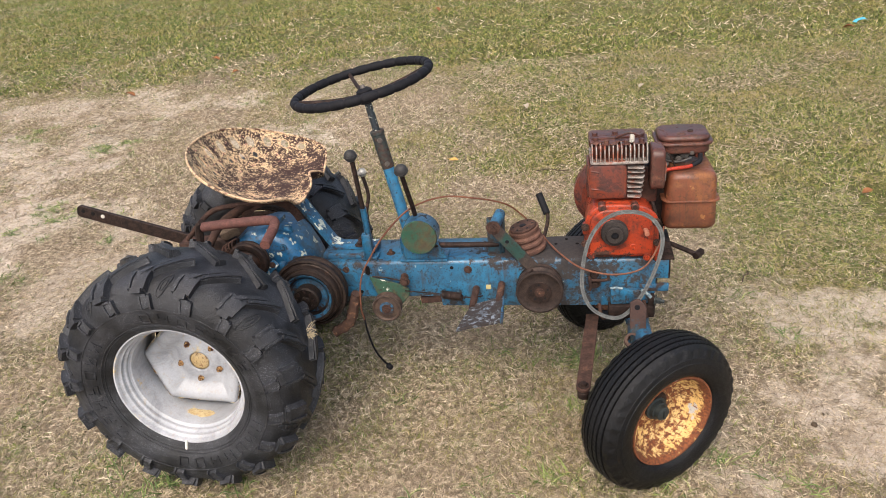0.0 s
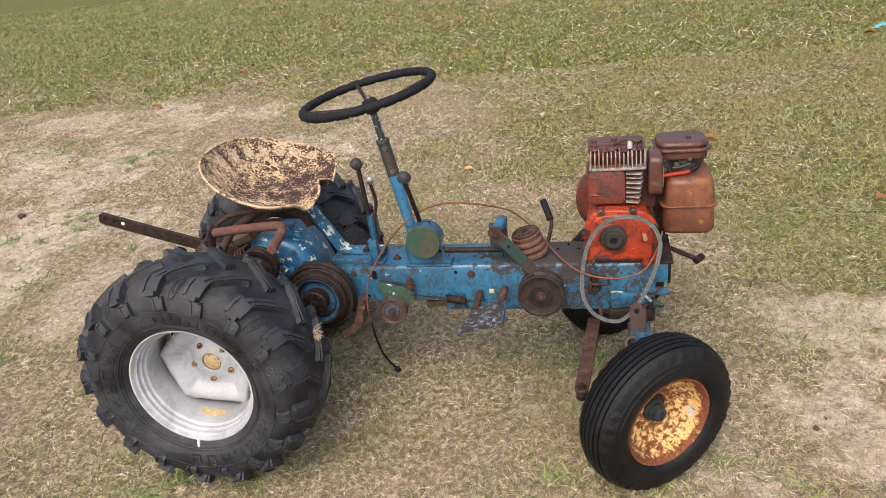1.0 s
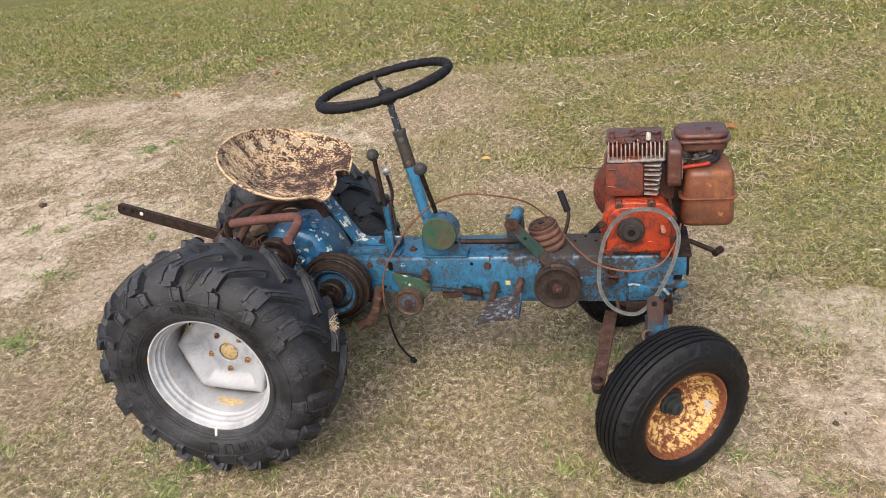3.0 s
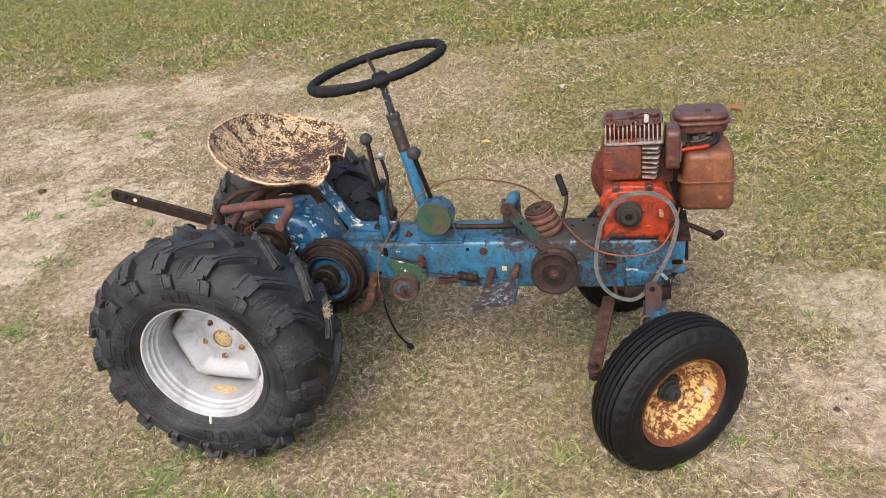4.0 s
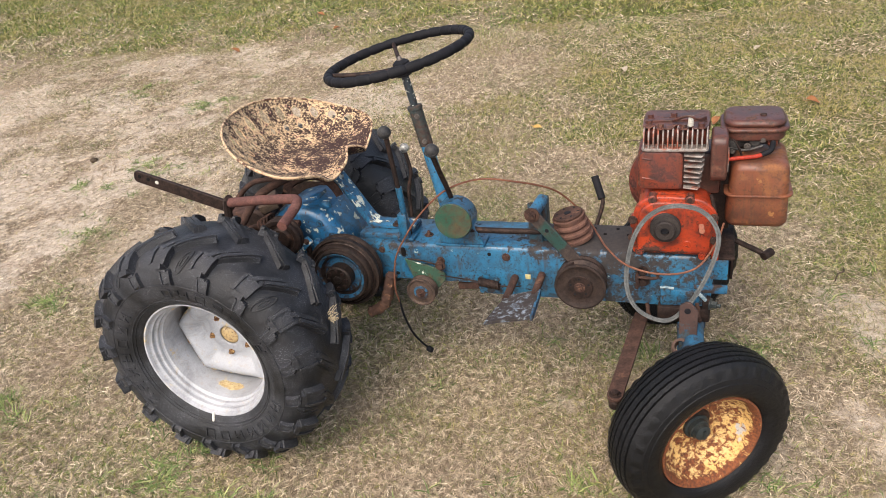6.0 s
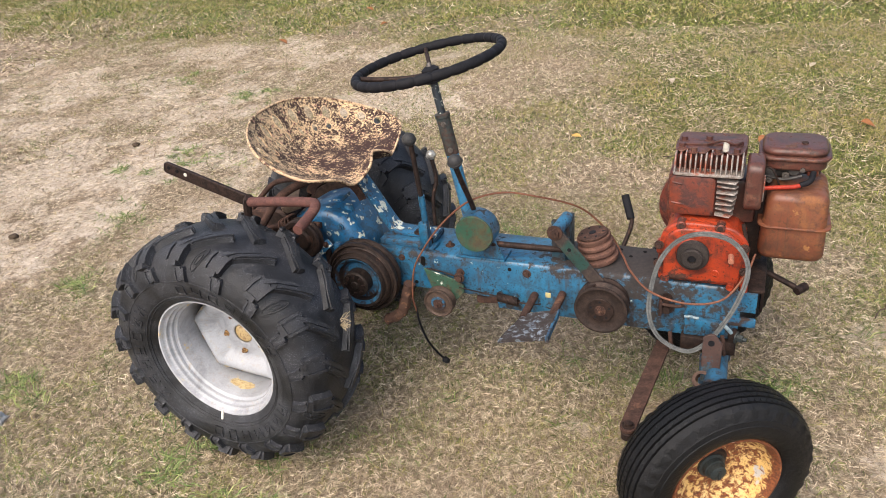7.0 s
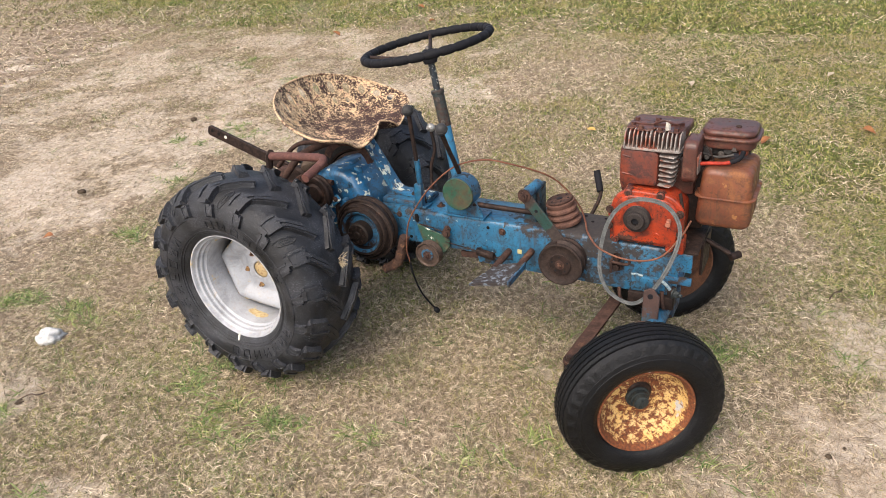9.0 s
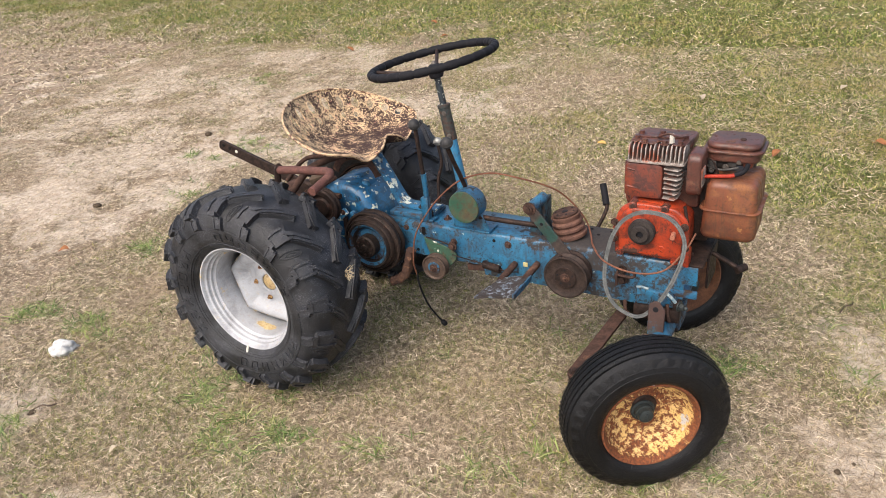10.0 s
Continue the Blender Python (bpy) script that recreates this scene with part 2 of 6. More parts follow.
def prism(bm, pts, m, depth, bev=0.0, seg=2, round_at=None):
    """A flat outline, in the pose m's x and y, made depth thick along its z."""
    tmp = bmesh.new()
    vs = [tmp.verts.new((x, y, 0)) for x, y in pts]
    face = tmp.faces.new(vs)
    out = bmesh.ops.extrude_face_region(tmp, geom=[face])
    bmesh.ops.translate(tmp, verts=[v for v in out["geom"] if isinstance(v, bmesh.types.BMVert)], vec=(0, 0, depth))
    bmesh.ops.recalc_face_normals(tmp, faces=tmp.faces[:])
    if bev:
        es = [e for e in tmp.edges if e.calc_face_angle(0) > 0.5]
        bmesh.ops.bevel(tmp, geom=es, offset=bev, segments=seg, profile=0.5, affect="EDGES")
    merge(bm, tmp, m)


def rounded(w, h, r, n=5):
    """The outline of a rectangle w by h with corners of radius r."""
    out = []
    for cx, cy, a0 in ((w / 2 - r, h / 2 - r, 0), (-w / 2 + r, h / 2 - r, 90), (-w / 2 + r, -h / 2 + r, 180), (w / 2 - r, -h / 2 + r, 270)):
        for i in range(n + 1):
            a = radians(a0 + 90 * i / n)
            out.append((cx + r * math.cos(a), cy + r * math.sin(a)))
    return out


def lathe(bm, prof, m, segs=48, closed=False):
    """Turns a profile of (along, radius) about the pose m's z axis."""
    tmp = bmesh.new()
    rings = []
    for a, r in prof:
        if r < 1e-6:
            rings.append([tmp.verts.new((0, 0, a))])
        else:
            rings.append([tmp.verts.new((r * math.cos(2 * math.pi * i / segs), r * math.sin(2 * math.pi * i / segs), a)) for i in range(segs)])
    pairs = list(zip(rings, rings[1:]))
    if closed:
        pairs.append((rings[-1], rings[0]))
    for ra, rb in pairs:
        for i in range(segs):
            j = (i + 1) % segs
            if len(ra) == 1 and len(rb) == 1:
                continue
            if len(ra) == 1:
                tmp.faces.new((ra[0], rb[j], rb[i]))
            elif len(rb) == 1:
                tmp.faces.new((ra[i], ra[j], rb[0]))
            else:
                tmp.faces.new((ra[i], ra[j], rb[j], rb[i]))
    bmesh.ops.recalc_face_normals(tmp, faces=tmp.faces[:])
    merge(bm, tmp, m)


def disc(bm, c, n, r, t, bev=0.002, segs=40, hole=0.0):
    """A bevelled disc: its face at c, its thickness going back against n."""
    b = min(bev, t * 0.45)
    if hole:
        prof = [(0, hole), (0, r - b), (-b, r), (-t + b, r), (-t, r - b), (-t, hole)]
        lathe(bm, prof, axis_at(c, n), segs, closed=True)
    else:
        lathe(bm, [(0, 0), (0, r - b), (-b, r), (-t + b, r), (-t, r - b), (-t, 0)], axis_at(c, n), segs)


def smooth_line(pts, steps=8):
    """A curve through the points."""
    p = [Vector(q) for q in pts]
    p = [2 * p[0] - p[1]] + p + [2 * p[-1] - p[-2]]
    out = []
    for i in range(1, len(p) - 2):
        for k in range(steps):
            t = k / steps
            a, b, c, d = p[i - 1], p[i], p[i + 1], p[i + 2]
            out.append(0.5 * (2 * b + (c - a) * t + (2 * a - 5 * b + 4 * c - d) * t * t + (3 * b - a - 3 * c + d) * t ** 3))
    out.append(p[-2])
    return out


def sweep(bm, pts, shape, closed=False, up=(0, 0, 1), caps=True, scale=None):
    """Sweeps a closed outline (x, y) along points."""
    pts = [Vector(p) for p in pts]
    n = len(pts)
    tmp = bmesh.new()
    rings = []
    side = None
    for i, p in enumerate(pts):
        a = pts[i - 1] if (i or closed) else pts[0]
        b = pts[(i + 1) % n] if (i < n - 1 or closed) else pts[-1]
        d = (b - a).normalized()
        if side is None:
            side = d.cross(Vector(up))
            if side.length < 1e-3:
                side = d.cross(Vector((0, 1, 0)))
        side = (side - d * side.dot(d)).normalized()
        top = side.cross(d)
        k = scale[i] if scale else 1.0
        rings.append([tmp.verts.new(p + side * x * k + top * y * k) for x, y in shape])
    m = len(shape)
    for i in range(n if closed else n - 1):
        ra, rb = rings[i], rings[(i + 1) % n]
        for j in range(m):
            tmp.faces.new((ra[j], ra[(j + 1) % m], rb[(j + 1) % m], rb[j]))
    if caps and not closed:
        tmp.faces.new(rings[0][::-1])
        tmp.faces.new(rings[-1])
    bmesh.ops.recalc_face_normals(tmp, faces=tmp.faces[:])
    merge(bm, tmp)


def ring_shape(r, n=10):
    return [(r * math.cos(2 * math.pi * i / n), r * math.sin(2 * math.pi * i / n)) for i in range(n)]


def tube(bm, pts, r, segs=10, bend=0, closed=False):
    sweep(bm, smooth_line(pts, bend) if bend else pts, ring_shape(r, segs), closed)


def bolt(bm, c, n, r=0.006, h=0.006, washer=True, stud=0.0):
    m = axis_at(c, n)
    if washer:
        lathe(bm, [(0, 0), (0.0015, 0), (0.0015, r * 1.5), (0, r * 1.55), (-0.001, r * 1.55)], m, 16)
    tmp = bmesh.new()
    bmesh.ops.create_cone(tmp, cap_ends=True, segments=6, radius1=r, radius2=r * 0.94, depth=h)
    bmesh.ops.translate(tmp, verts=tmp.verts[:], vec=(0, 0, h / 2))
    merge(bm, tmp, m)
    if stud:
        lathe(bm, [(h, r * 0.5), (h + stud, r * 0.5), (h + stud, 0)], m, 10)


def part(name, bm, mat, parent, label="", m=None, angle=38, extra=()):
    """Links a bmesh as one mesh object under a thing or a part."""
    me = bpy.data.meshes.new(name)
    bm.to_mesh(me)
    bm.free()
    for one in (mat, *extra):
        me.materials.append(one)
    me.shade_smooth()
    me.set_sharp_from_angle(angle=radians(angle))
    ob = new(name, me)
    if parent is not None:
        ob.parent = parent
    if m is not None:
        ob.matrix_local = m
    if label:
        tagged(ob, label)
    return ob


# ---- the ground ----
def fbm(x, y, size, seed, octaves=4):
    """Smooth value noise from 0 to 1."""
    out, amp, total = 0.0, 1.0, 0.0
    for o in range(octaves):
        f = 2.0 ** o / size
        gx, gy = x * f + 17.3 * o, y * f - 9.1 * o
        ix, iy = np.floor(gx), np.floor(gy)
        fx, fy = gx - ix, gy - iy
        fx, fy = fx * fx * (3 - 2 * fx), fy * fy * (3 - 2 * fy)

        def lattice(a, b):
            h = np.sin(a * 127.1 + b * 311.7 + seed * 74.7) * 43758.5453
            return h - np.floor(h)

        v = (lattice(ix, iy) * (1 - fx) + lattice(ix + 1, iy) * fx) * (1 - fy) + (lattice(ix, iy + 1) * (1 - fx) + lattice(ix + 1, iy + 1) * fx) * fy
        out, total, amp = out + amp * v, total + amp, amp * 0.55
    return out / total


def blob(x, y, spots):
    out = 0 * x
    for cx, cy, rx, ry in spots:
        out = np.maximum(out, np.exp(-(((x - cx) / rx) ** 2 + ((y - cy) / ry) ** 2)))
    return out


def step(v, a, b):
    t = np.clip((v - a) / (b - a), 0, 1)
    return t * t * (3 - 2 * t)


def ground_z(x, y):
    near = np.exp(-(x * x + y * y) / 30.0)
    z = 0.022 * (fbm(x, y, 0.55, 3, 3) - 0.5) * near + 0.012 * (fbm(x, y, 0.12, 5, 3) - 0.5) * near
    z = z - 0.038 * blob(x, y, [(-0.26, 0.56, 0.34, 0.3), (0.82, 0.5, 0.3, 0.26)]) + 0.004 * blob(x, y, [(-0.25, -0.22, 0.3, 0.2)])
    return z


SANDY = [(-0.25, -0.85, 0.45, 0.08), (-1.2, 0.75, 0.5, 0.35), (-1.9, 1.45, 0.9, 0.5), (-2.5, 2.3, 1.1, 0.65), (-1.75, 3.2, 0.7, 0.35), (-2.2, 0.7, 0.9, 0.6), (-2.9, 1.7, 1.2, 0.8), (-0.9, 2.2, 0.5, 0.35),
         (-2.8, 3.1, 0.8, 0.4), (1.45, 0.36, 0.25, 0.30), (1.40, -0.05, 0.30, 0.24), (-0.98, -0.60, 0.24, 0.13), (-3.3, 2.4, 1.2, 0.7), (-1.9, 0.35, 0.5, 0.3), (-2.4, 1.2, 0.8, 0.5), (1.75, 0.2, 0.3, 0.4)]
LUSH = [(-0.46, -0.27, 0.10, 0.05), (-0.33, -0.40, 0.16, 0.07), (-0.19, -0.28, 0.13, 0.05), (-0.10, -0.43, 0.14, 0.05), (-0.30, -0.52, 0.14, 0.05), (0.16, -0.385, 0.07, 0.05), (0.42, -0.37, 0.09, 0.04), (0.55, -0.36, 0.07, 0.04),
        (0.54, 0.22, 0.15, 0.05), (0.63, -0.25, 0.09, 0.05), (1.0, -0.19, 0.10, 0.07), (0.86, -0.30, 0.10, 0.04), (1.10, -0.32, 0.08, 0.04), (1.13, -0.23, 0.07, 0.03), (1.20, -0.31, 0.06, 0.03), (1.13, 0.02, 0.07, 0.04), (1.02, 0.23, 0.10, 0.06),
        (-0.98, -0.68, 0.07, 0.05), (-1.11, -0.22, 0.18, 0.08), (-1.44, -0.2, 0.12, 0.06), (-0.81, 0.34, 0.12, 0.07), (-1.43, 0.33, 0.12, 0.07), (-1.52, 0.86, 0.12, 0.10), (-1.71, 1.47, 0.16, 0.12), (-1.79, 2.34, 0.22, 0.14), (-2.59, 2.69, 0.22, 0.14), (-2.03, 1.25, 0.2, 0.06), (0.10, 0.95, 0.3, 0.1)]


def covers(x, y):
    """The shares of bare sand, green lawn and lush tufts at a place."""
    n1, n2, n3 = fbm(x, y, 0.9, 11, 5), fbm(x, y, 0.25, 12, 4), fbm(x, y, 0.07, 13, 3)
    sand = 0.94 * step(1.2 * blob(x, y, SANDY) + 1.0 * (n1 - 0.5) + 1.7 * (n2 - 0.5) + 1.3 * (n3 - 0.5), 0.16, 1.15)
    edge = y - (3.4 - 1.9 * np.clip(x + 0.3, -0.2, 2.0) + 0.12 * np.clip(-x - 0.5, 0, 6))
    green = step(edge + 2.4 * (n1 - 0.5) + 0.9 * (n2 - 0.5), -0.9, 0.9)
    green = np.maximum(green, 0.45 * step(x, 0.2, 1.2) * step(y, 0.3, 1.0))
    sand = sand * (1 - 0.85 * step(green, 0.45, 0.9) * (1 - step(blob(x, y, SANDY), 0.3, 0.6)))
    lush = step(blob(x, y, LUSH) + 1.5 * (n3 - 0.5) + 0.8 * (n2 - 0.5), 0.30, 0.85)
    return sand, green, lush


def lines(lo, hi, first, grow, far):
    fine = np.arange(lo, hi + first, first)
    out, d = [], first
    while (out[-1] if out else 0) < far:
        d *= grow
        out.append((out[-1] if out else 0) + d)
    out = np.array(out)
    return np.concatenate([lo - out[::-1], fine, fine[-1] + out])


def build_ground():
    gx, gy = lines(-2.2, 1.9, 0.022, 1.09, 900.0), lines(-0.95, 2.2, 0.022, 1.09, 900.0)
    X, Y = np.meshgrid(gx, gy)
    x, y = X.ravel(), Y.ravel()
    nx, ny = len(gx), len(gy)
    i = (np.arange(ny - 1)[:, None] * nx + np.arange(nx - 1)).ravel()
    me = bpy.data.meshes.new("ground")
    me.from_pydata(np.c_[x, y, ground_z(x, y)], [], np.c_[i, i + 1, i + nx + 1, i + nx].tolist())
    sand, green, lush = covers(x, y)
    col = me.color_attributes.new("cover", "FLOAT_COLOR", "POINT")
    col.data.foreach_set("color", np.c_[sand, green, lush, np.ones(len(x))].astype(np.float32).ravel())
    me.shade_smooth()
    m, nt, b = material("dry_lawn_soil")
    v = coords(nt)
    att = nt.nodes.new("ShaderNodeVertexColor")
    att.layer_name = "cover"
    sep = nt.nodes.new("ShaderNodeSeparateColor")
    nt.links.new(att.outputs["Color"], sep.inputs["Color"])
    n_big, n_mid = noise_tex(nt, v, 3.0, 6, 0.65), noise_tex(nt, v, 28.0, 7, 0.7)
    n_fine, n_grit = noise_tex(nt, v, 170.0, 5, 0.7), noise_tex(nt, v, 420.0, 3, 0.6)
    thatch = mixc(nt, ramp(nt, n_mid, 0.35, 0.65), (0.24, 0.185, 0.135), (0.40, 0.318, 0.235))
    thatch = mixc(nt, ramp(nt, n_big, 0.45, 0.65, 0.0, 0.45), thatch, (0.32, 0.22, 0.155))
    # fine dark flecks: the shadowed gaps between blades, put into the soil colour
    thatch = mixc(nt, ramp(nt, n_fine, 0.42, 0.62, 0.0, 0.75), thatch, (0.095, 0.068, 0.050))
    thatch = mixc(nt, ramp(nt, n_grit, 0.56, 0.7, 0.0, 0.6), thatch, (0.42, 0.34, 0.24))
    thatch = mixc(nt, ramp(nt, noise_tex(nt, v, 60.0, 4, 0.7), 0.55, 0.72, 0.0, 0.5), thatch, (0.10, 0.12, 0.04))
    lawn = mixc(nt, ramp(nt, n_mid, 0.35, 0.65), (0.085, 0.092, 0.026), (0.19, 0.172, 0.064))
    lawn = mixc(nt, ramp(nt, n_fine, 0.4, 0.65, 0.0, 0.85), lawn, (0.035, 0.04, 0.014))
    grit = mixc(nt, ramp(nt, n_mid, 0.35, 0.65), (0.42, 0.355, 0.28), (0.60, 0.52, 0.425))
    grit = mixc(nt, ramp(nt, n_fine, 0.52, 0.7, 0.0, 0.75), grit, (0.22, 0.155, 0.105))
    grit = mixc(nt, ramp(nt, noise_tex(nt, v, 300.0, 3, 0.6), 0.6, 0.7, 0.0, 0.7), grit, (0.66, 0.60, 0.52))
    grit = mixc(nt, ramp(nt, n_grit, 0.5, 0.75, 0.0, 0.5), grit, (0.2, 0.14, 0.09))
    edge = math_node(nt, "ADD", sep.outputs[0], math_node(nt, "MULTIPLY", math_node(nt, "SUBTRACT", math_node(nt, "ADD", math_node(nt, "MULTIPLY", n_fine, 0.5), math_node(nt, "MULTIPLY", n_mid, 0.5)), 0.5), 3.0))
    grit = mixc(nt, ramp(nt, n_big, 0.5, 0.68, 0.0, 0.5), grit, (0.39, 0.30, 0.225))
    c = mixc(nt, sep.outputs[1], thatch, lawn)
    c = mixc(nt, ramp(nt, edge, 0.25, 0.8), c, grit)
    plug(nt, b, "Base Color", c)
    plug(nt, b, "Roughness", 0.95)
    b.inputs["Specular IOR Level"].default_value = 0.15
    bump(nt, b, math_node(nt, "ADD", n_fine, math_node(nt, "MULTIPLY", n_grit, 0.6)), 0.7, 0.006)
    me.materials.append(m)
    tagged(new("ground", me), "dry patchy lawn with bare sandy soil", "ground", kind="structure")


build_ground()


# ---- the tractor ----
TRACTOR = pose(0, 0, 0, 0, 0, -3.5) @ pose(0, 0, 0, -4.0, 0, 0)
tractor = tagged(new("garden_tractor"), "small home-built garden tractor, worn blue frame, orange engine, on grass", "tractor")
tractor.matrix_world = TRACTOR
NEAR, FAR_Y, TOP, LOW = 0.065, 0.215, 0.452, 0.315
OUT = (0, -1, 0)


def build_chassis():
    bm = bmesh.new()
    # inverted channel: outer and inner outline in y and z, swept along x
    t, r = 0.006, 0.012
    outer = [(NEAR, LOW), (NEAR, TOP - r), (NEAR + r * 0.3, TOP - r * 0.3), (NEAR + r, TOP), (FAR_Y - r, TOP), (FAR_Y - r * 0.3, TOP - r * 0.3), (FAR_Y, TOP - r), (FAR_Y, LOW)]
    inner = [(FAR_Y - t, LOW), (FAR_Y - t, TOP - r), (FAR_Y - r, TOP - t), (NEAR + r, TOP - t), (NEAR + t, TOP - r), (NEAR + t, LOW)]
    m = Matrix(((0, 0, 1, 0), (1, 0, 0, 0), (0, 1, 0, 0), (0, 0, 0, 1)))
    m.translation = (0.02, 0, 0)
    prism(bm, outer + inner, m, 0.91, 0.0012, 1)
    # the lower edge steps up at the rear and is notched at the nose
    for x in (0.338, 0.342, 0.896, 0.899):
        bmesh.ops.bisect_plane(bm, geom=bm.verts[:] + bm.edges[:] + bm.faces[:], plane_co=(x, 0, 0), plane_no=(1, 0, 0))
    for v in bm.verts:
        if v.co.z < 0.345 and v.co.x < 0.339:
            v.co.z = 0.345
        if v.co.z < 0.394 and v.co.x > 0.898:
            v.co.z = 0.394
    beam = part("chassis_beam", bm, BLUE, tractor, "worn blue folded-steel chassis beam with chipped paint")
    # front end plates: upper and lower prongs and the cross plate
    bm = bmesh.new()
    prism(bm, [(0.786, 0.326), (0.888, 0.330), (0.888, 0.352), (0.872, 0.366), (0.786, 0.373)], axis_at((0, NEAR - 0.001, 0), OUT), 0.016, 0.003, 2)
    br = part("front_bracket", bm, BLUE, beam, "blue welded front axle bracket")
    bm = bmesh.new()
    box(bm, (0.895, NEAR + 0.004, 0.366), (0.074, 0.010, 0.022), 0.003)
    part("lower_prong", bm, BLUE_D, br, "grimy blue prong")
    bm = bmesh.new()
    tube(bm, [(0.785, NEAR - 0.017, 0.374), (0.80, NEAR - 0.016, 0.3755), (0.808, NEAR - 0.017, 0.374), (0.815, NEAR - 0.015, 0.3725)], 0.003, 8, 3)
    part("weld_bead", bm, plain("chalky_weld", (0.36, 0.42, 0.42), (0.08, 0.16, 0.22), 120, 0.8), br, "chalky pale weld bead")
    bm = bmesh.new()
    tube(bm, [(0.862, NEAR - 0.019, 0.370), (0.874, NEAR - 0.02, 0.362), (0.886, NEAR - 0.019, 0.348)], 0.0045, 8, 3)
    part("weld_bead", bm, bpy.data.materials["chalky_weld"], br)
    bm = bmesh.new()
    box(bm, (0.838, 0.058, 0.308), (0.115, 0.034, 0.036), 0.004)
    box(bm, (0.888, 0.058, 0.320), (0.018, 0.030, 0.060), 0.003)
    box(bm, (0.83, 0.14, 0.29), (0.07, 0.16, 0.03), 0.004)
    box(bm, (0.90, 0.14, 0.405), (0.03, 0.12, 0.03), 0.003)
    part("axle_clamp", bm, RUST_DARK, beam, "dark rusty axle clamp")
    bm = bmesh.new()
    bolt(bm, (0.897, 0.04, 0.343), (1, -0.35, 0), 0.009, 0.014, True, 0.008)
    part("bolt", bm, GREASE, beam)
    for q in ([(0.868, 0.036, 0.345), (0.872, 0.030, 0.315), (0.876, 0.034, 0.298)], [(0.757, 0.045, 0.33), (0.762, 0.04, 0.30), (0.77, 0.045, 0.285)]):
        bm = bmesh.new()
        tube(bm, q, 0.0048, 8, 3)
        part("clamp_pin", bm, RUSTY, beam)
    # holes and bolts on the top and sides
    dark = plain("hole_shadow_black", (0.006, 0.006, 0.006), (0.01, 0.008, 0.008), 30, 0.9)
    spots = [((0.62 + 0.028 * i, 0.185 - 0.03 * (i % 2), TOP + 0.0012), (0, 0, 1), 0.0045) for i in range(9)]
    spots += [((0.375, NEAR - 0.001, 0.43), OUT, 0.005), ((0.12, NEAR - 0.001, 0.36), OUT, 0.005), ((0.91, 0.16, TOP + 0.0062), (0, 0, 1), 0.006)]
    for c, n, r in spots:
        bm = bmesh.new()
        disc(bm, c, n, r, 0.003, 0.0005, 12)
        part("bolt_hole", bm, dark, beam)
    bm = bmesh.new()
    prism(bm, rounded(0.012, 0.026, 0.005), axis_at((0.145, NEAR + 0.0015, 0.425), (-0.15, -1, 0)), 0.003)
    part("slot", bm, dark, beam)
    bm = bmesh.new()
    box(bm, (0.916, 0.138, TOP + 0.003), (0.052, 0.155, 0.007), 0.002, pose(0, 0, 0, 4, 0, 0))
    part("nose_strap", bm, RUST_DARK, beam, "rusty strap across the nose")
    for c, n, r in (((0.085, NEAR, 0.428), OUT, 0.006), ((0.418, NEAR, 0.424), OUT, 0.007), ((0.203, 0.112, TOP), (0, 0, 1), 0.008), ((0.245, NEAR, 0.405), OUT, 0.007),
                    ((0.56, 0.2, TOP), (0, 0, 1), 0.006), ((0.905, 0.11, TOP), (0, 0, 1), 0.006)):
        bm = bmesh.new()
        bolt(bm, c, n, r, 0.006, True, 0.006 if n[2] else 0.0)
        part("bolt", bm, RUSTY, beam)
    bm = bmesh.new()
    box(bm, (0.47, NEAR - 0.001, 0.372), (0.013, 0.002, 0.013), 0.0004)
    part("sticker", bm, plain("yellow_sticker", (0.55, 0.47, 0.2), (0.4, 0.36, 0.2), 200, 0.5), beam, "small yellow square sticker")
    bm = bmesh.new()
    box(bm, (0.312, NEAR + 0.02, 0.330), (0.062, 0.03, 0.020), 0.003, pose(0, 0, 0, 0, -6, 0))
    tube(bm, [(0.27, NEAR + 0.01, 0.348), (0.335, NEAR + 0.008, 0.336)], 0.003, 8)
    part("rusty_strap", bm, RUSTY, beam)
    # slot hardware under the front belt
    bm = bmesh.new()
    tube(bm, [(0.735, 0.045, 0.40), (0.775, 0.045, 0.40), (0.78, 0.045, 0.415)], 0.004, 8, 4)
    tube(bm, [(0.733, 0.06, 0.402), (0.733, 0.04, 0.40), (0.735, 0.04, 0.385), (0.733, 0.042, 0.372)], 0.004, 8, 3)
    part("belt_guide", bm, RUSTY, beam)
    for z, r in ((0.385, 0.010), (0.412, 0.008)):
        bm = bmesh.new()
        bolt(bm, (0.745, 0.055, z), OUT, r, 0.012)
        part("bolt", bm, RUST_DARK, beam)


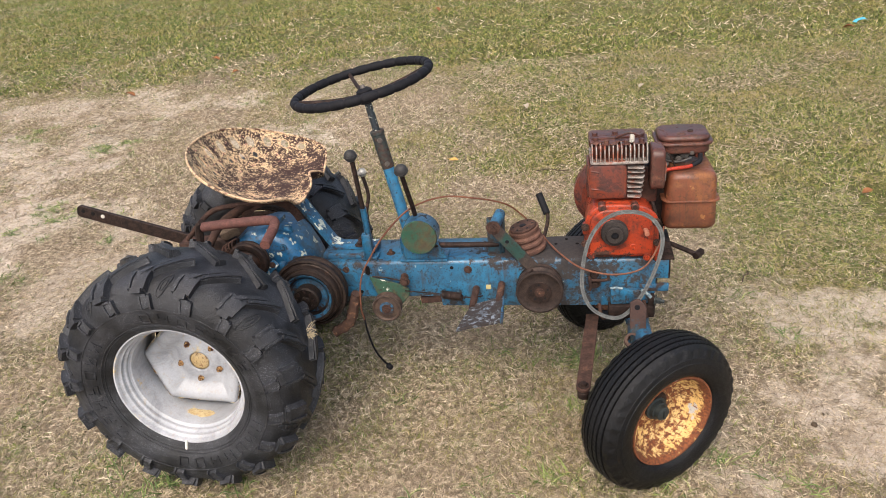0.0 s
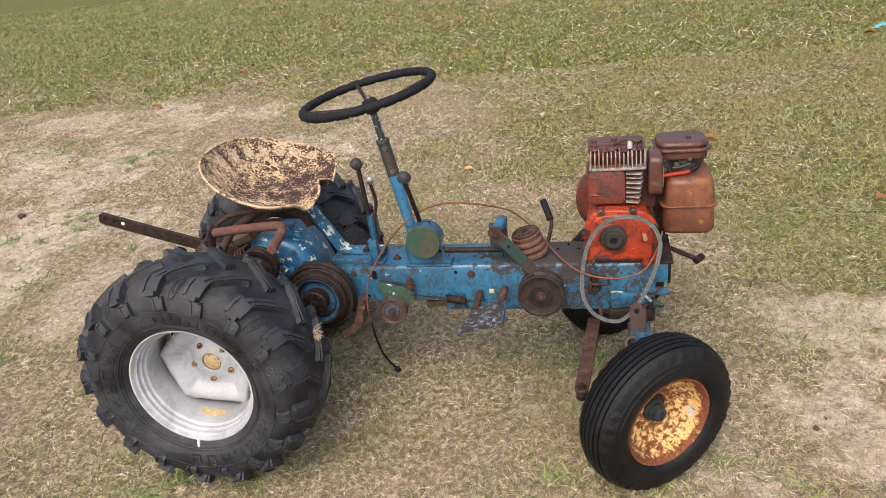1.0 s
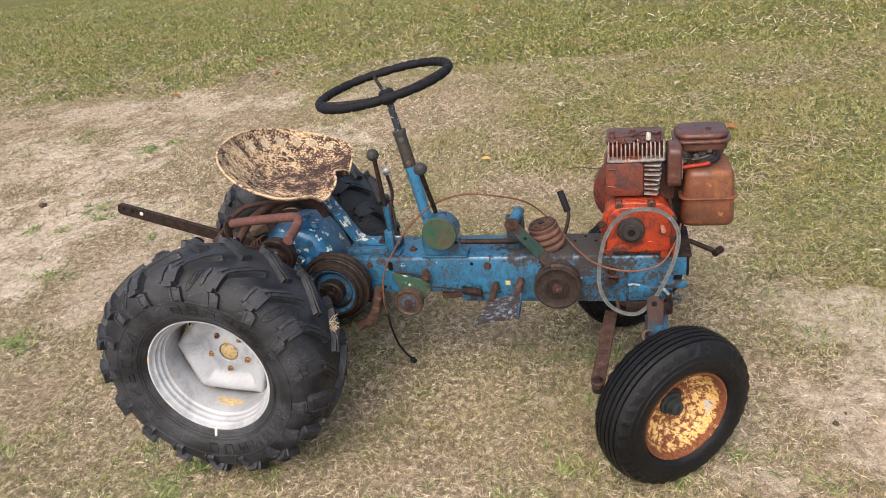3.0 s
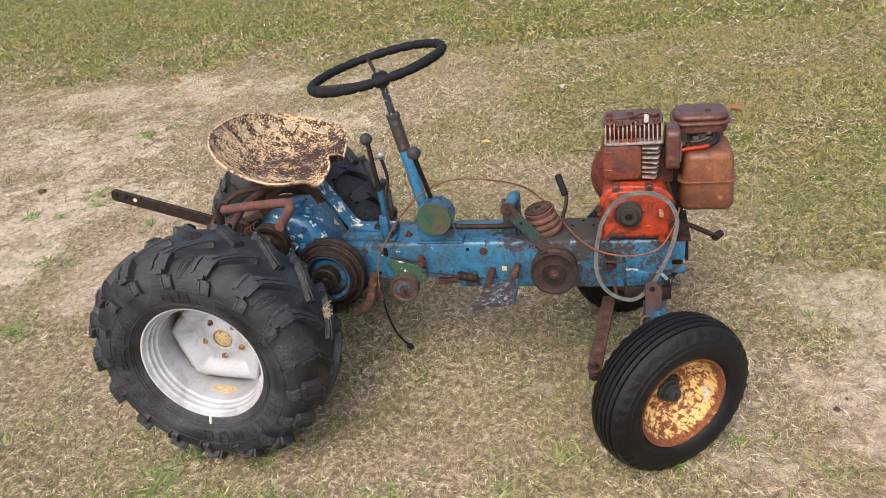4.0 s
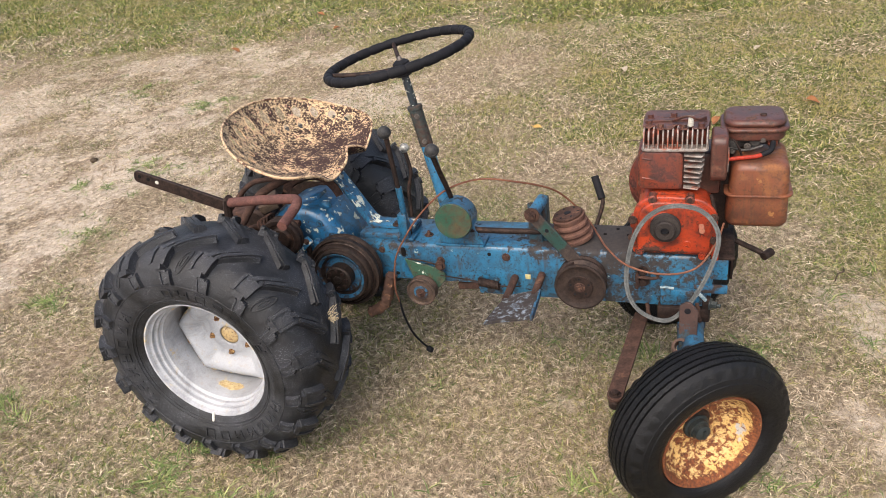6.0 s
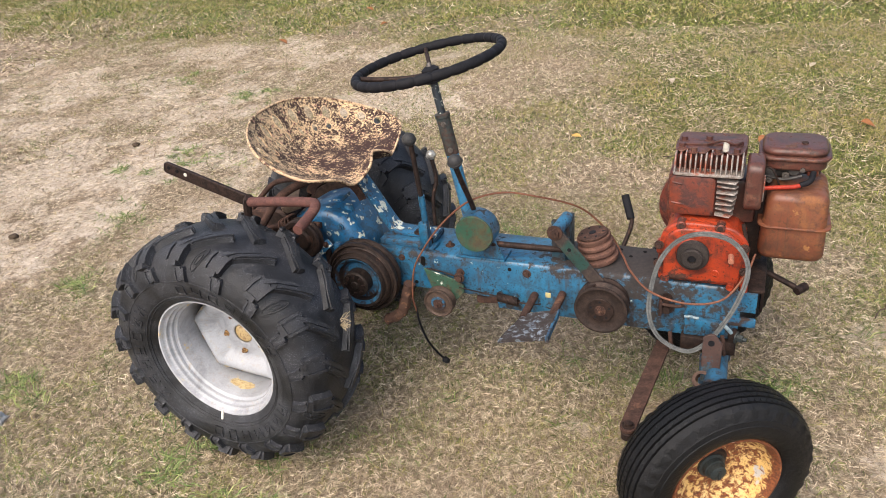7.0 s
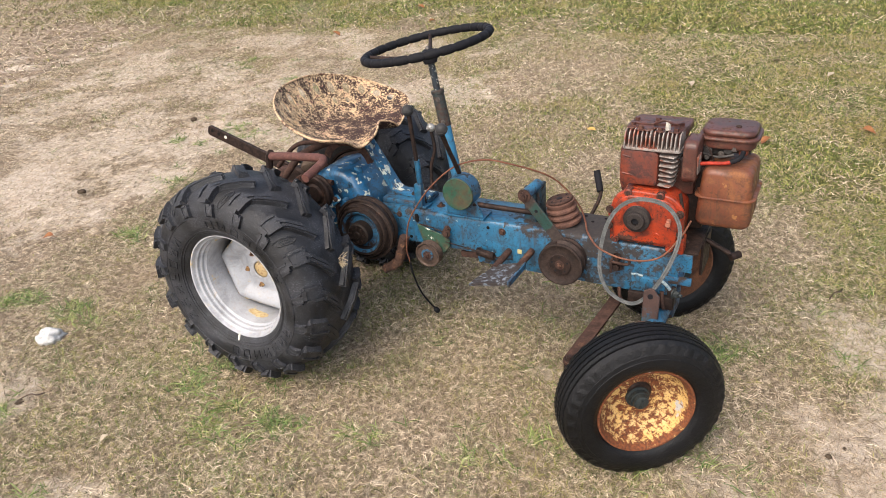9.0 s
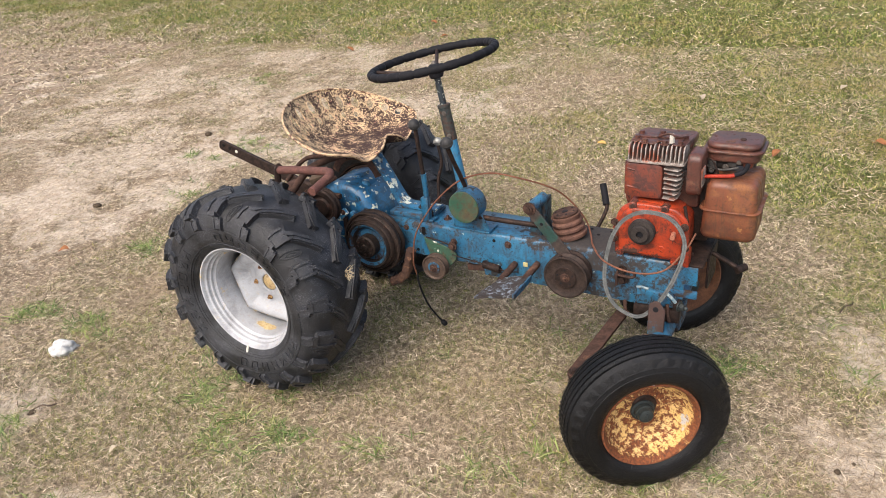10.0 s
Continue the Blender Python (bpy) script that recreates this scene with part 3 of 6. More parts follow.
def build_transaxle():
    bm = bmesh.new()
    outline = [(0.05, 0.43), (0.04, 0.47), (0.018, 0.53), (-0.008, 0.572), (-0.03, 0.592), (-0.075, 0.592), (-0.12, 0.575), (-0.165, 0.54), (-0.19, 0.49), (-0.19, 0.35), (0.04, 0.32)]
    m = axis_at((-0.062, 0.225, 0), OUT)
    prism(bm, [(x, 0.43 + (z - 0.43) * 0.74 if z > 0.43 else z) for x, z in outline], m, 0.175, 0.036, 5)
    # flange ribs and the axle tubes
    box(bm, (-0.115, 0.14, 0.542), (0.03, 0.06, 0.03), 0.008)
    lathe(bm, [(-0.13, 0.055), (0.02, 0.052), (0.05, 0.045), (0.10, 0.042), (0.10, 0.0)], axis_at((-0.238, 0.05, 0.317), OUT), 28)
    lathe(bm, [(0.0, 0.055), (0.05, 0.05), (0.16, 0.045), (0.16, 0.0)], axis_at((-0.238, 0.22, 0.317), (0, 1, 0)), 28)
    box(bm, (-0.2, 0.14, 0.36), (0.16, 0.16, 0.16), 0.03, None, 4)
    body = part("gearbox", bm, worn("gearbox_blue_paint", (0.013, 0.11, 0.24), (0.024, 0.155, 0.31), RUST, RUST_D, cover=0.40, size=50, rough=0.28, gloss=0.6, spot=(0.58, 0.60, 0.50), spot_at=0.61, spot_size=48, grime=0.7), tractor, "blue gearbox housing spotted with pale lichen")
    for c in ((-0.075, 0.05, 0.505), (-0.145, 0.05, 0.505), (-0.045, 0.05, 0.47), (-0.195, 0.05, 0.48)):
        bm = bmesh.new()
        bolt(bm, c, OUT, 0.006, 0.006)
        part("bolt", bm, BLUE_D, body)
    # large rear drive pulley
    bm = bmesh.new()
    c = (-0.004, -0.014, 0.390)
    lathe(bm, [(0.006, 0.066), (0.009, 0.0715), (0.006, 0.0735), (-0.002, 0.0745), (-0.004, 0.0795), (0.000, 0.0815), (-0.004, 0.0840), (-0.016, 0.0845), (-0.019, 0.0880), (-0.014, 0.0925), (-0.016, 0.0985), (-0.024, 0.0995), (-0.032, 0.095), (-0.038, 0.082), (-0.044, 0.094), (-0.05, 0.0965), (-0.055, 0.094), (-0.056, 0.04), (-0.02, 0.045), (0.0, 0.055)], axis_at(c, OUT), 56, True)
    pul = part("drive_pulley", bm, plain("oily_rusty_casting", (0.055, 0.038, 0.031), (0.020, 0.016, 0.015), 70, 0.45, 0.35, 0.6, (0.10, 0.06, 0.042), 0.58), tractor, "large rusty drive pulley with a blue centre")
    bm = bmesh.new()
    lathe(bm, [(-0.010, 0.03), (-0.012, 0.046), (-0.006, 0.054), (0.003, 0.058), (0.007, 0.0655), (0.004, 0.0668), (-0.004, 0.0668), (-0.016, 0.06), (-0.016, 0.03)], axis_at(c, OUT), 48, True)
    part("pulley_face", bm, BLUE_D, pul, "blue-painted pulley face")
    bm = bmesh.new()
    disc(bm, (-0.004, -0.036, 0.390), OUT, 0.035, 0.034, 0.004, 32)
    disc(bm, (-0.004, -0.040, 0.390), OUT, 0.011, 0.01, 0.002, 16)
    part("hub", bm, plain("oily_black_hub", (0.020, 0.016, 0.014), (0.045, 0.032, 0.026), 90, 0.5, 0.3, 0.8, (0.075, 0.045, 0.032), 0.62), pul, "oily black bolted hub")
    for i in range(8):
        a = 2 * math.pi * i / 8
        bm = bmesh.new()
        bolt(bm, (-0.004 + 0.0245 * math.cos(a), -0.0362, 0.390 + 0.0245 * math.sin(a)), OUT, 0.0056, 0.005, False)
        part("hub_bolt", bm, RUST_DARK, pul)
    # the pulley behind the tyre and its guards
    bm = bmesh.new()
    c = (-0.146, -0.030, 0.500)
    lathe(bm, [(0.0, 0.014), (0.0, 0.036), (0.004, 0.040), (0.004, 0.050), (0.0, 0.054), (-0.006, 0.054), (-0.011, 0.046), (-0.017, 0.054), (-0.022, 0.054), (-0.024, 0.02)], axis_at(c, OUT), 44, True)
    lathe(bm, [(0.006, 0.0), (0.006, 0.025), (0.0, 0.03), (-0.01, 0.03)], axis_at(c, OUT), 24)
    part("brake_drum", bm, RUST_DARK, tractor, "rusty brake drum pulley")
    bm = bmesh.new()
    lathe(bm, [(0.0, 0.0), (0.0, 0.035), (-0.008, 0.042), (-0.03, 0.042), (-0.05, 0.035), (-0.08, 0.03)], axis_at((-0.262, 0.03, 0.505), (-0.1, -1, 0.1)), 28)
    part("band_anchor", bm, RUST_DARK, tractor)
    bm = bmesh.new()
    box(bm, (-0.103, -0.002, 0.466), (0.058, 0.014, 0.021), 0.003, pose(0, 0, 0, 0, -42, 0))
    fork = part("clutch_fork", bm, worn("fork_flaking_paint", (0.02, 0.13, 0.27), (0.03, 0.17, 0.3), RUST, RUST_D, cover=0.42, size=60, spot=(0.6, 0.62, 0.56), spot_at=0.5, spot_size=60), tractor, "small flat blue clutch arm with flaking end")
    bm = bmesh.new()
    box(bm, (-0.072, 0.020, 0.462), (0.018, 0.02, 0.026), 0.003)
    part("fork_bracket", bm, BLUE_L, fork)
    bm = bmesh.new()
    tube(bm, [(-0.098, 0.012, 0.455), (-0.10, 0.015, 0.41), (-0.085, 0.02, 0.37)], 0.008, 10, 3)
    part("fork_rod", bm, RUST_DARK, fork)
    bm = bmesh.new()
    bolt(bm, (-0.088, -0.009, 0.482), OUT, 0.0055, 0.005)
    part("bolt", bm, RUSTY, fork)
    for q, r in (((-0.115, 0.115, 0.552), 0.012), ((-0.075, 0.105, 0.545), 0.012)):
        bm = bmesh.new()
        lathe(bm, [(0.0, 0.0), (0.0, r * 0.8), (-0.004, r), (-0.02, r * 1.15)], axis_at(q, (0, 0, 1)), 18)
        part("top_boss", bm, BLUE_L, body)
    bm = bmesh.new()
    box(bm, (-0.24, 0.09, 0.545), (0.05, 0.09, 0.022), 0.002, pose(0, 0, 0, 0, -14, 30))
    part("wood_block", bm, plain("old_brown_wood", (0.12, 0.085, 0.06), (0.075, 0.055, 0.042), 30, 0.9), body, "old brown wooden wedge")
    # brake band strap over the housing
    bm = bmesh.new()
    arc = [(-0.125 + 0.085 * math.cos(a), 0.13, 0.525 + 0.085 * math.sin(a)) for a in np.linspace(0.3, 2.8, 16)]
    sweep(bm, arc, [(-0.012, -0.001), (0.012, -0.001), (0.012, 0.001), (-0.012, 0.001)], up=(0, 1, 0))
    part("brake_band", bm, RUSTY, tractor, "rusty brake band strap")
    # rear clutter of links
    bm = bmesh.new()
    tube(bm, [(-0.35, 0.06, 0.53), (-0.27, 0.06, 0.605), (-0.2, 0.06, 0.625), (-0.1, 0.06, 0.632)], 0.007, 10, 5)
    tube(bm, [(-0.25, -0.04, 0.535), (-0.21, 0.02, 0.60), (-0.13, 0.10, 0.63)], 0.011, 10, 4)
    tube(bm, [(-0.28, 0.0, 0.50), (-0.2, 0.02, 0.515), (-0.12, 0.03, 0.515)], 0.009, 10, 4)
    part("brake_linkage", bm, RUSTY, tractor, "rusty brake linkage rods")
    for k in range(4):
        bm = bmesh.new()
        c = Vector((-0.205 + 0.008 * k, -0.012 + 0.003 * k, 0.528 + 0.004 * k))
        tube(bm, [c + Vector((0.004 * math.sin(2 * a), 0.017 * math.cos(a), 0.015 * math.sin(a))) for a in np.linspace(0, 2 * math.pi, 14)], 0.0028, 6)
        part("wire_wrap", bm, RUSTY, tractor, "rusty wire wrap")
    # bent handle pipe
    bm = bmesh.new()
    path = [(0.016, -0.25, 0.652), (0.014, -0.19, 0.662), (0.008, -0.158, 0.668), (-0.012, -0.15, 0.67), (-0.10, -0.15, 0.664), (-0.178, -0.15, 0.656)]
    tube(bm, path, 0.0115, 12, 4)
    pipe = part("handle_pipe", bm, RUST_RED, tractor, "bent red-brown rusty handle pipe")
    bm = bmesh.new()
    tube(bm, [(-0.176, -0.15, 0.667), (-0.19, -0.145, 0.652), (-0.20, -0.14, 0.60), (-0.215, -0.12, 0.55)], 0.010, 8, 4)
    part("upright", bm, RUST_DARK, pipe)
    # drawbar
    bm = bmesh.new()
    ang = math.atan2(0.583 - 0.478, -0.735 + 0.40)
    mid = ((-0.735 - 0.33) / 2, 0.175, 0.518)
    m = axis_at(mid, OUT) @ pose(0, 0, 0, 0, 0, -17.5)
    prism(bm, rounded(0.43, 0.036, 0.012), m, 0.012, 0.0015, 1)
    m_top = m
    bar = part("drawbar", bm, RUST_DARK, tractor, "flat drilled rusty lift bar")
    for k in (-0.195, -0.165, -0.135):
        bm = bmesh.new()
        p = m_top @ Vector((k, 0.004, 0.0135))
        disc(bm, p, OUT, 0.006, 0.003, 0.0005, 14)
        # last hole is a pale disc: the brightness seen through it, as colour
        part("hole", bm, plain("hole_dark", (0.004, 0.004, 0.004), (0.008, 0.008, 0.008)) if k < -0.15 else CERAMIC, bar)
    bm = bmesh.new()
    box(bm, (-0.37, 0.15, 0.46), (0.10, 0.06, 0.06), 0.006)
    tube(bm, [(-0.36, 0.05, 0.44), (-0.36, 0.3, 0.44)], 0.02, 14)
    box(bm, (-0.3, 0.14, 0.42), (0.12, 0.1, 0.09), 0.008)
    part("lift_shaft", bm, RUSTY, tractor, "rusty rear lift shaft")
    # rusty pipe stub under the pulley
    bm = bmesh.new()
    tube(bm, [(0.115, 0.035, 0.372), (0.10, 0.035, 0.33), (0.088, 0.035, 0.292), (0.066, 0.033, 0.268), (0.037, 0.028, 0.252)], 0.0145, 18, 12)
    for v in bm.verts:
        v.co += 0.004 * Vector((noise.noise(v.co * 90), noise.noise(v.co * 95 + Vector((7, 0, 0))), noise.noise(v.co * 90 + Vector((0, 5, 0)))))
    disc(bm, (0.036, 0.0275, 0.2515), (-0.8, -0.2, -0.3), 0.0145, 0.004, 0.001, 14, 0.009)
    part("pipe_elbow", bm, worn("scaling_rust", (0.085, 0.045, 0.03), (0.055, 0.03, 0.024), (0.30, 0.15, 0.075), (0.16, 0.075, 0.04), cover=0.42, size=70, rough=0.9, relief=0.8), tractor, "corroded rusty pipe elbow")


def build_controls():
    hub = Vector((0.175, 0.145, 0.912))
    n = Vector((-0.166, -0.041, 0.986)).normalized()
    mw = axis_at(hub, n)
    # grip rim with finger notches
    bm = bmesh.new()
    R0, r0, N = 0.174, 0.0115, 192
    pts, k = [], []
    for i in range(N):
        a = 2 * math.pi * i / N
        pts.append(mw @ Vector((R0 * math.cos(a), R0 * math.sin(a), 0)))
        k.append(1.03 - 0.25 * max(0.0, math.cos(a * 27)) ** 6)
    sweep(bm, pts, ring_shape(r0, 12), closed=True, up=n, scale=k)
    wheel = part("steering_wheel", bm, BLACK, tractor, "black notched steering wheel rim")
    for a in (192, 84, 276):
        bm = bmesh.new()
        d = Vector((math.cos(radians(a)), math.sin(radians(a)), 0))
        tube(bm, [mw @ (d * 0.012 + Vector((0, 0, -0.03))), mw @ (d * 0.06 + Vector((0, 0, -0.026))), mw @ (d * 0.12 + Vector((0, 0, -0.014))), mw @ (d * 0.172)], 0.0052 if a == 192 else 0.0062, 10, 5)
        part("spoke", bm, RUST_DARK, wheel)
    bm = bmesh.new()
    lathe(bm, [(-0.012, 0.0), (-0.012, 0.012), (-0.018, 0.02), (-0.034, 0.023), (-0.05, 0.018), (-0.055, 0.0)], mw, 24)
    part("hub", bm, BLACK, wheel)
    bm = bmesh.new()
    lathe(bm, [(0, 0.0), (0.006, 0.004), (0.0, 0.007), (-0.004, 0.007)], axis_at(mw @ Vector((0, 0, -0.01)), n), 12)
    part("hub_nut", bm, STEEL, wheel)
    # column
    bm = bmesh.new()
    foot, top = Vector((0.254, 0.14, 0.50)), mw @ Vector((0, 0, -0.05))
    mid = foot.lerp(top, 0.76)
    d = (top - foot).normalized()
    tube(bm, [foot, mid], 0.0155, 16)
    col = part("steering_column", bm, worn("column_paint", (0.03, 0.16, 0.29), (0.04, 0.2, 0.35), (0.07, 0.05, 0.045), (0.05, 0.04, 0.038), cover=0.44, size=18, edge=0.1), tractor, "blue steering column tube with a rusty upper sleeve")
    bm = bmesh.new()
    up_from = foot.lerp(top, 0.52)
    tube(bm, [up_from, mid + d * 0.01], 0.0168, 16)
    disc(bm, mid + d * 0.014, d, 0.0185, 0.012, 0.002, 20)
    part("sleeve", bm, worn("sleeve_paint", (0.038, 0.044, 0.038), (0.030, 0.046, 0.048), (0.085, 0.05, 0.036), RUST_D, cover=0.49, size=40, rough=0.5, edge=0.08), col, "grey-green rusty sleeve")
    bm = bmesh.new()
    tube(bm, [mid, top], 0.0095, 12)
    part("shaft", bm, worn("shaft_paint", (0.018, 0.024, 0.03), (0.03, 0.04, 0.048), (0.04, 0.03, 0.028), RUST_D, cover=0.42, size=40, spot=(0.42, 0.42, 0.36), spot_at=0.60, spot_size=130), col)
    for f, a in ((0.735, 0), (0.56, 10)):
        bm = bmesh.new()
        bolt(bm, foot.lerp(top, f) + Vector((0.005, -0.016, 0.0)), OUT, 0.0045, 0.004)
        part("bolt", bm, STEEL, col)
    bm = bmesh.new()
    box(bm, (0.257, 0.14, 0.475), (0.05, 0.07, 0.05), 0.005)
    part("column_foot", bm, BLUE, col)
    # gear levers with ball knobs
    def lever(name, pts, r, ball, br, mat, knob_mat, label, low=None):
        bm = bmesh.new()
        tube(bm, pts, r, 10, 6)
        lv = part(name, bm, mat, tractor, label)
        bm = bmesh.new()
        dirn = Vector(pts[-1]) - Vector(pts[-2])
        prof = [(-br, 0.0)] + [(br * math.sin(a), br * math.cos(a)) for a in np.linspace(-1.2, 1.5, 10)] + [(br, 0.0)]
        lathe(bm, prof, axis_at(ball, dirn), 20)
        lathe(bm, [(-0.0035, br * 0.95), (-0.003, br * 1.07), (0.0, br * 1.07), (0.0005, br * 0.95)], axis_at(ball, dirn), 20)
        part("knob", bm, knob_mat, lv, "round knob")
        return lv

    lv = lever("gear_lever", [(0.156, 0.10, 0.46), (0.153, 0.085, 0.54), (0.150, 0.078, 0.62), (0.143, 0.073, 0.735)], 0.0062, (0.141, 0.071, 0.747), 0.0165, RUST_DARK, BLACK_S, "rusty gear lever with a dark round knob")
    bm = bmesh.new()
    tube(bm, [(0.155, 0.083, 0.52), (0.152, 0.08, 0.60)], 0.0085, 12)
    part("sleeve", bm, BLUE, lv, "blue lower sleeve")
    lever("throttle_lever", [(0.125, 0.20, 0.46), (0.12, 0.215, 0.53), (0.128, 0.228, 0.58), (0.117, 0.234, 0.635)], 0.005, (0.116, 0.235, 0.645), 0.013, RUST_DARK,
          plain("peeling_chrome_knob", (0.55, 0.53, 0.48), (0.10, 0.10, 0.10), 90, 0.35, 0.4), "thin bent lever with a flaking pale knob")
    lever("clutch_lever", [(0.292, 0.09, 0.54), (0.291, 0.06, 0.60), (0.288, 0.02, 0.67), (0.285, -0.003, 0.718)], 0.0062, (0.285, -0.004, 0.73), 0.0165, RUST_DARK, BLACK_S, "rusty clutch lever with a dark round knob")
    # post socket
    bm = bmesh.new()
    box(bm, (0.15, 0.082, 0.488), (0.026, 0.02, 0.078), 0.004)
    box(bm, (0.152, 0.09, 0.456), (0.045, 0.035, 0.008), 0.002)
    part("lever_socket", bm, BLUE, tractor, "blue lever socket post")
    # clutch drum with its bracket
    bm = bmesh.new()
    c = (0.303, 0.030, 0.535)
    lathe(bm, [(0.0, 0.0), (0.0, 0.043), (-0.002, 0.046), (-0.004, 0.046)], axis_at(c, OUT), 44)
    drum = part("clutch_drum", bm, BLUE, tractor, "drum cover, green face and blue rim")
    bm = bmesh.new()
    lathe(bm, [(0.001, 0.0), (0.0015, 0.045), (-0.002, 0.0468)], axis_at(c, OUT), 44)
    part("drum_face", bm, GREEN, drum, "weathered green drum face")
    bm = bmesh.new()
    lathe(bm, [(-0.002, 0.047), (-0.05, 0.0475), (-0.052, 0.045), (-0.052, 0.0)], axis_at(c, OUT), 44)
    part("drum_shell", bm, BLUE, drum)
    bm = bmesh.new()
    m = axis_at((0.303, 0.062, 0.0), OUT)
    prism(bm, [(-0.05, 0.462), (0.062, 0.462), (0.062, 0.468), (0.035, 0.525), (-0.035, 0.525), (-0.05, 0.49)], m, 0.006, 0.001, 1)
    box(bm, (0.303, 0.085, 0.456), (0.125, 0.06, 0.006), 0.0015)
    br = part("drum_bracket", bm, BLUE, drum, "blue triangular drum bracket")
    # long rod along the top
    bm = bmesh.new()
    tube(bm, [(0.335, 0.06, 0.50), (0.42, 0.085, 0.487), (0.50, 0.105, 0.478)], 0.0075, 10, 4)
    part("linkage_rod", bm, RUST_DARK, tractor)


def build_seat():
    # pressed pan: fan of rings from the middle to the rim, rear raised, two front lobes
    xc, yc, z0, a, b, hr, c = -0.002, 0.1328, 0.684, 0.2891, 0.241, 0.106, 0.030
    NR, NA = 90, 460
    bm = bmesh.new()
    wide = -0.085

    def rim_point(th):
        C, S = math.cos(th), math.sin(th)
        y = b * math.copysign(abs(S) ** 0.9, S)
        x = wide + (a + wide) * C if C < 0 else wide + (c - wide) * abs(C) ** 0.8
        front = min(1.0, max(0.0, 1.5 * C))
        x -= front * (0.024 * math.exp(-(y / 0.034) ** 2) + 0.018 * math.exp(-((abs(y) - 0.11) / 0.05) ** 2))
        s = max(0.0, (c - x) / (a + c))
        lobe = -0.046 * front * math.exp(-((abs(y) - 0.105) / 0.056) ** 2)
        return x, y, z0 + hr * s ** 1.4 + lobe

    def surface(x, y):
        """The pan's depth below its rim."""
        back = max(0.0, -x) / a
        return 0.655 + 0.012 * (y / b) ** 2 + 0.03 * back ** 2 - 0.012 * math.exp(-((abs(y) - 0.09) / 0.08) ** 2) * (1 - back)

    rings = []
    for i in range(NR + 1):
        u = i / NR
        ring = []
        for j in range(NA):
            th = 2 * math.pi * j / NA
            rx, ry, rz = rim_point(th)
            mx = -0.10
            x, y = mx + (rx - mx) * u, ry * u
            w = max(0.0, (u - 0.35) / 0.65) ** 2.2
            z = surface(x, y) * (1 - w) + rz * w
            ring.append((xc + x, yc + y, z))
            if i == 0:
                break
        rings.append(ring)
    holes = []
    for i in range(13):
        holes.append((0.88, radians(90 + 15.0 * i), 0.0125))
    for k in range(7):
        holes.append((0.74, radians(135 + 15.0 * k), 0.0085))
    spots = []
    for u, th, r in holes:
        rx, ry, _ = rim_point(th)
        spots.append((xc - 0.10 + (rx + 0.10) * u, yc + ry * u, r))
    vs = [[bm.verts.new(p) for p in ring] for ring in rings]
    for i in range(NR):
        for j in range(NA):
            k = (j + 1) % NA
            if i == 0:
                bm.faces.new((vs[0][0], vs[1][k], vs[1][j]))
            else:
                bm.faces.new((vs[i][j], vs[i][k], vs[i + 1][k], vs[i + 1][j]))
    # press the round holes through: pull nearby points on to the circle, then cut
    for hx, hy, r in spots:
        for v in bm.verts:
            d = Vector((v.co.x - hx, v.co.y - hy))
            if abs(d.length - r) < 0.0022 and d.length > 1e-5:
                d = d.normalized() * r
                v.co.x, v.co.y = hx + d.x, hy + d.y
    gone = [fa for fa in bm.faces if any((fa.calc_center_median().x - hx) ** 2 + (fa.calc_center_median().y - hy) ** 2 < (r * 0.97) ** 2 for hx, hy, r in spots)]
    bmesh.ops.delete(bm, geom=gone, context="FACES")
    bmesh.ops.recalc_face_normals(bm, faces=bm.faces[:])
    if sum(fa.normal.z for fa in bm.faces) < 0:
        bmesh.ops.reverse_faces(bm, faces=bm.faces[:])
    pan = part("seat", bm, SEAT_M, tractor, "pressed-steel pan seat, cream paint eaten by rust", angle=60)
    mod = pan.modifiers.new("thick", "SOLIDIFY")
    mod.thickness, mod.offset = 0.0035, -1
    # bare pressed lips round the holes
    cloud = np.array([q for ring in rings[40:] for q in ring])
    lip = worn("hole_lip_paint", (0.74, 0.56, 0.34), (0.62, 0.40, 0.22), (0.16, 0.07, 0.04), RUST_D, cover=0.45, size=120, rough=0.6)
    for hx, hy, r in spots:
        bm = bmesh.new()
        loop = []
        for k in range(28):
            x, y = hx + r * math.cos(2 * math.pi * k / 28), hy + r * math.sin(2 * math.pi * k / 28)
            near_by = np.argsort((cloud[:, 0] - x) ** 2 + (cloud[:, 1] - y) ** 2)[:4]
            loop.append(Vector((x, y, float(cloud[near_by, 2].mean()))))
        sweep(bm, loop, ring_shape(0.0014, 6), closed=True)
        part("hole_lip", bm, lip, pan)
    bm = bmesh.new()
    rim = [Vector((xc + x, yc + y, z + 0.001)) for x, y, z in (rim_point(2 * math.pi * j / NA) for j in range(NA))]
    sweep(bm, rim, ring_shape(0.0030, 10), closed=True)
    part("rolled_edge", bm, worn("cream_rolled_edge", (0.76, 0.58, 0.36), (0.62, 0.40, 0.24), (0.16, 0.075, 0.045), (0.06, 0.03, 0.024), cover=0.475, size=85, rough=0.6, edge=0.05), pan)
    # seat arm: bent channel from the pan down to the beam
    bm = bmesh.new()
    path = smooth_line([(-0.085, 0.13, 0.648), (-0.05, 0.13, 0.632), (-0.014, 0.13, 0.58), (0.03, 0.13, 0.507), (0.05, 0.13, 0.482), (0.085, 0.13, 0.474), (0.165, 0.13, 0.474)], 5)
    sweep(bm, path, [(-0.024, -0.003), (0.024, -0.003), (0.024, 0.003), (0.020, 0.004), (-0.020, 0.004), (-0.024, 0.003)], up=(0, 0, 1))
    arm = part("seat_arm", bm, BLUE_L, tractor, "blue bent steel seat arm covered with lichen")
    bm = bmesh.new()
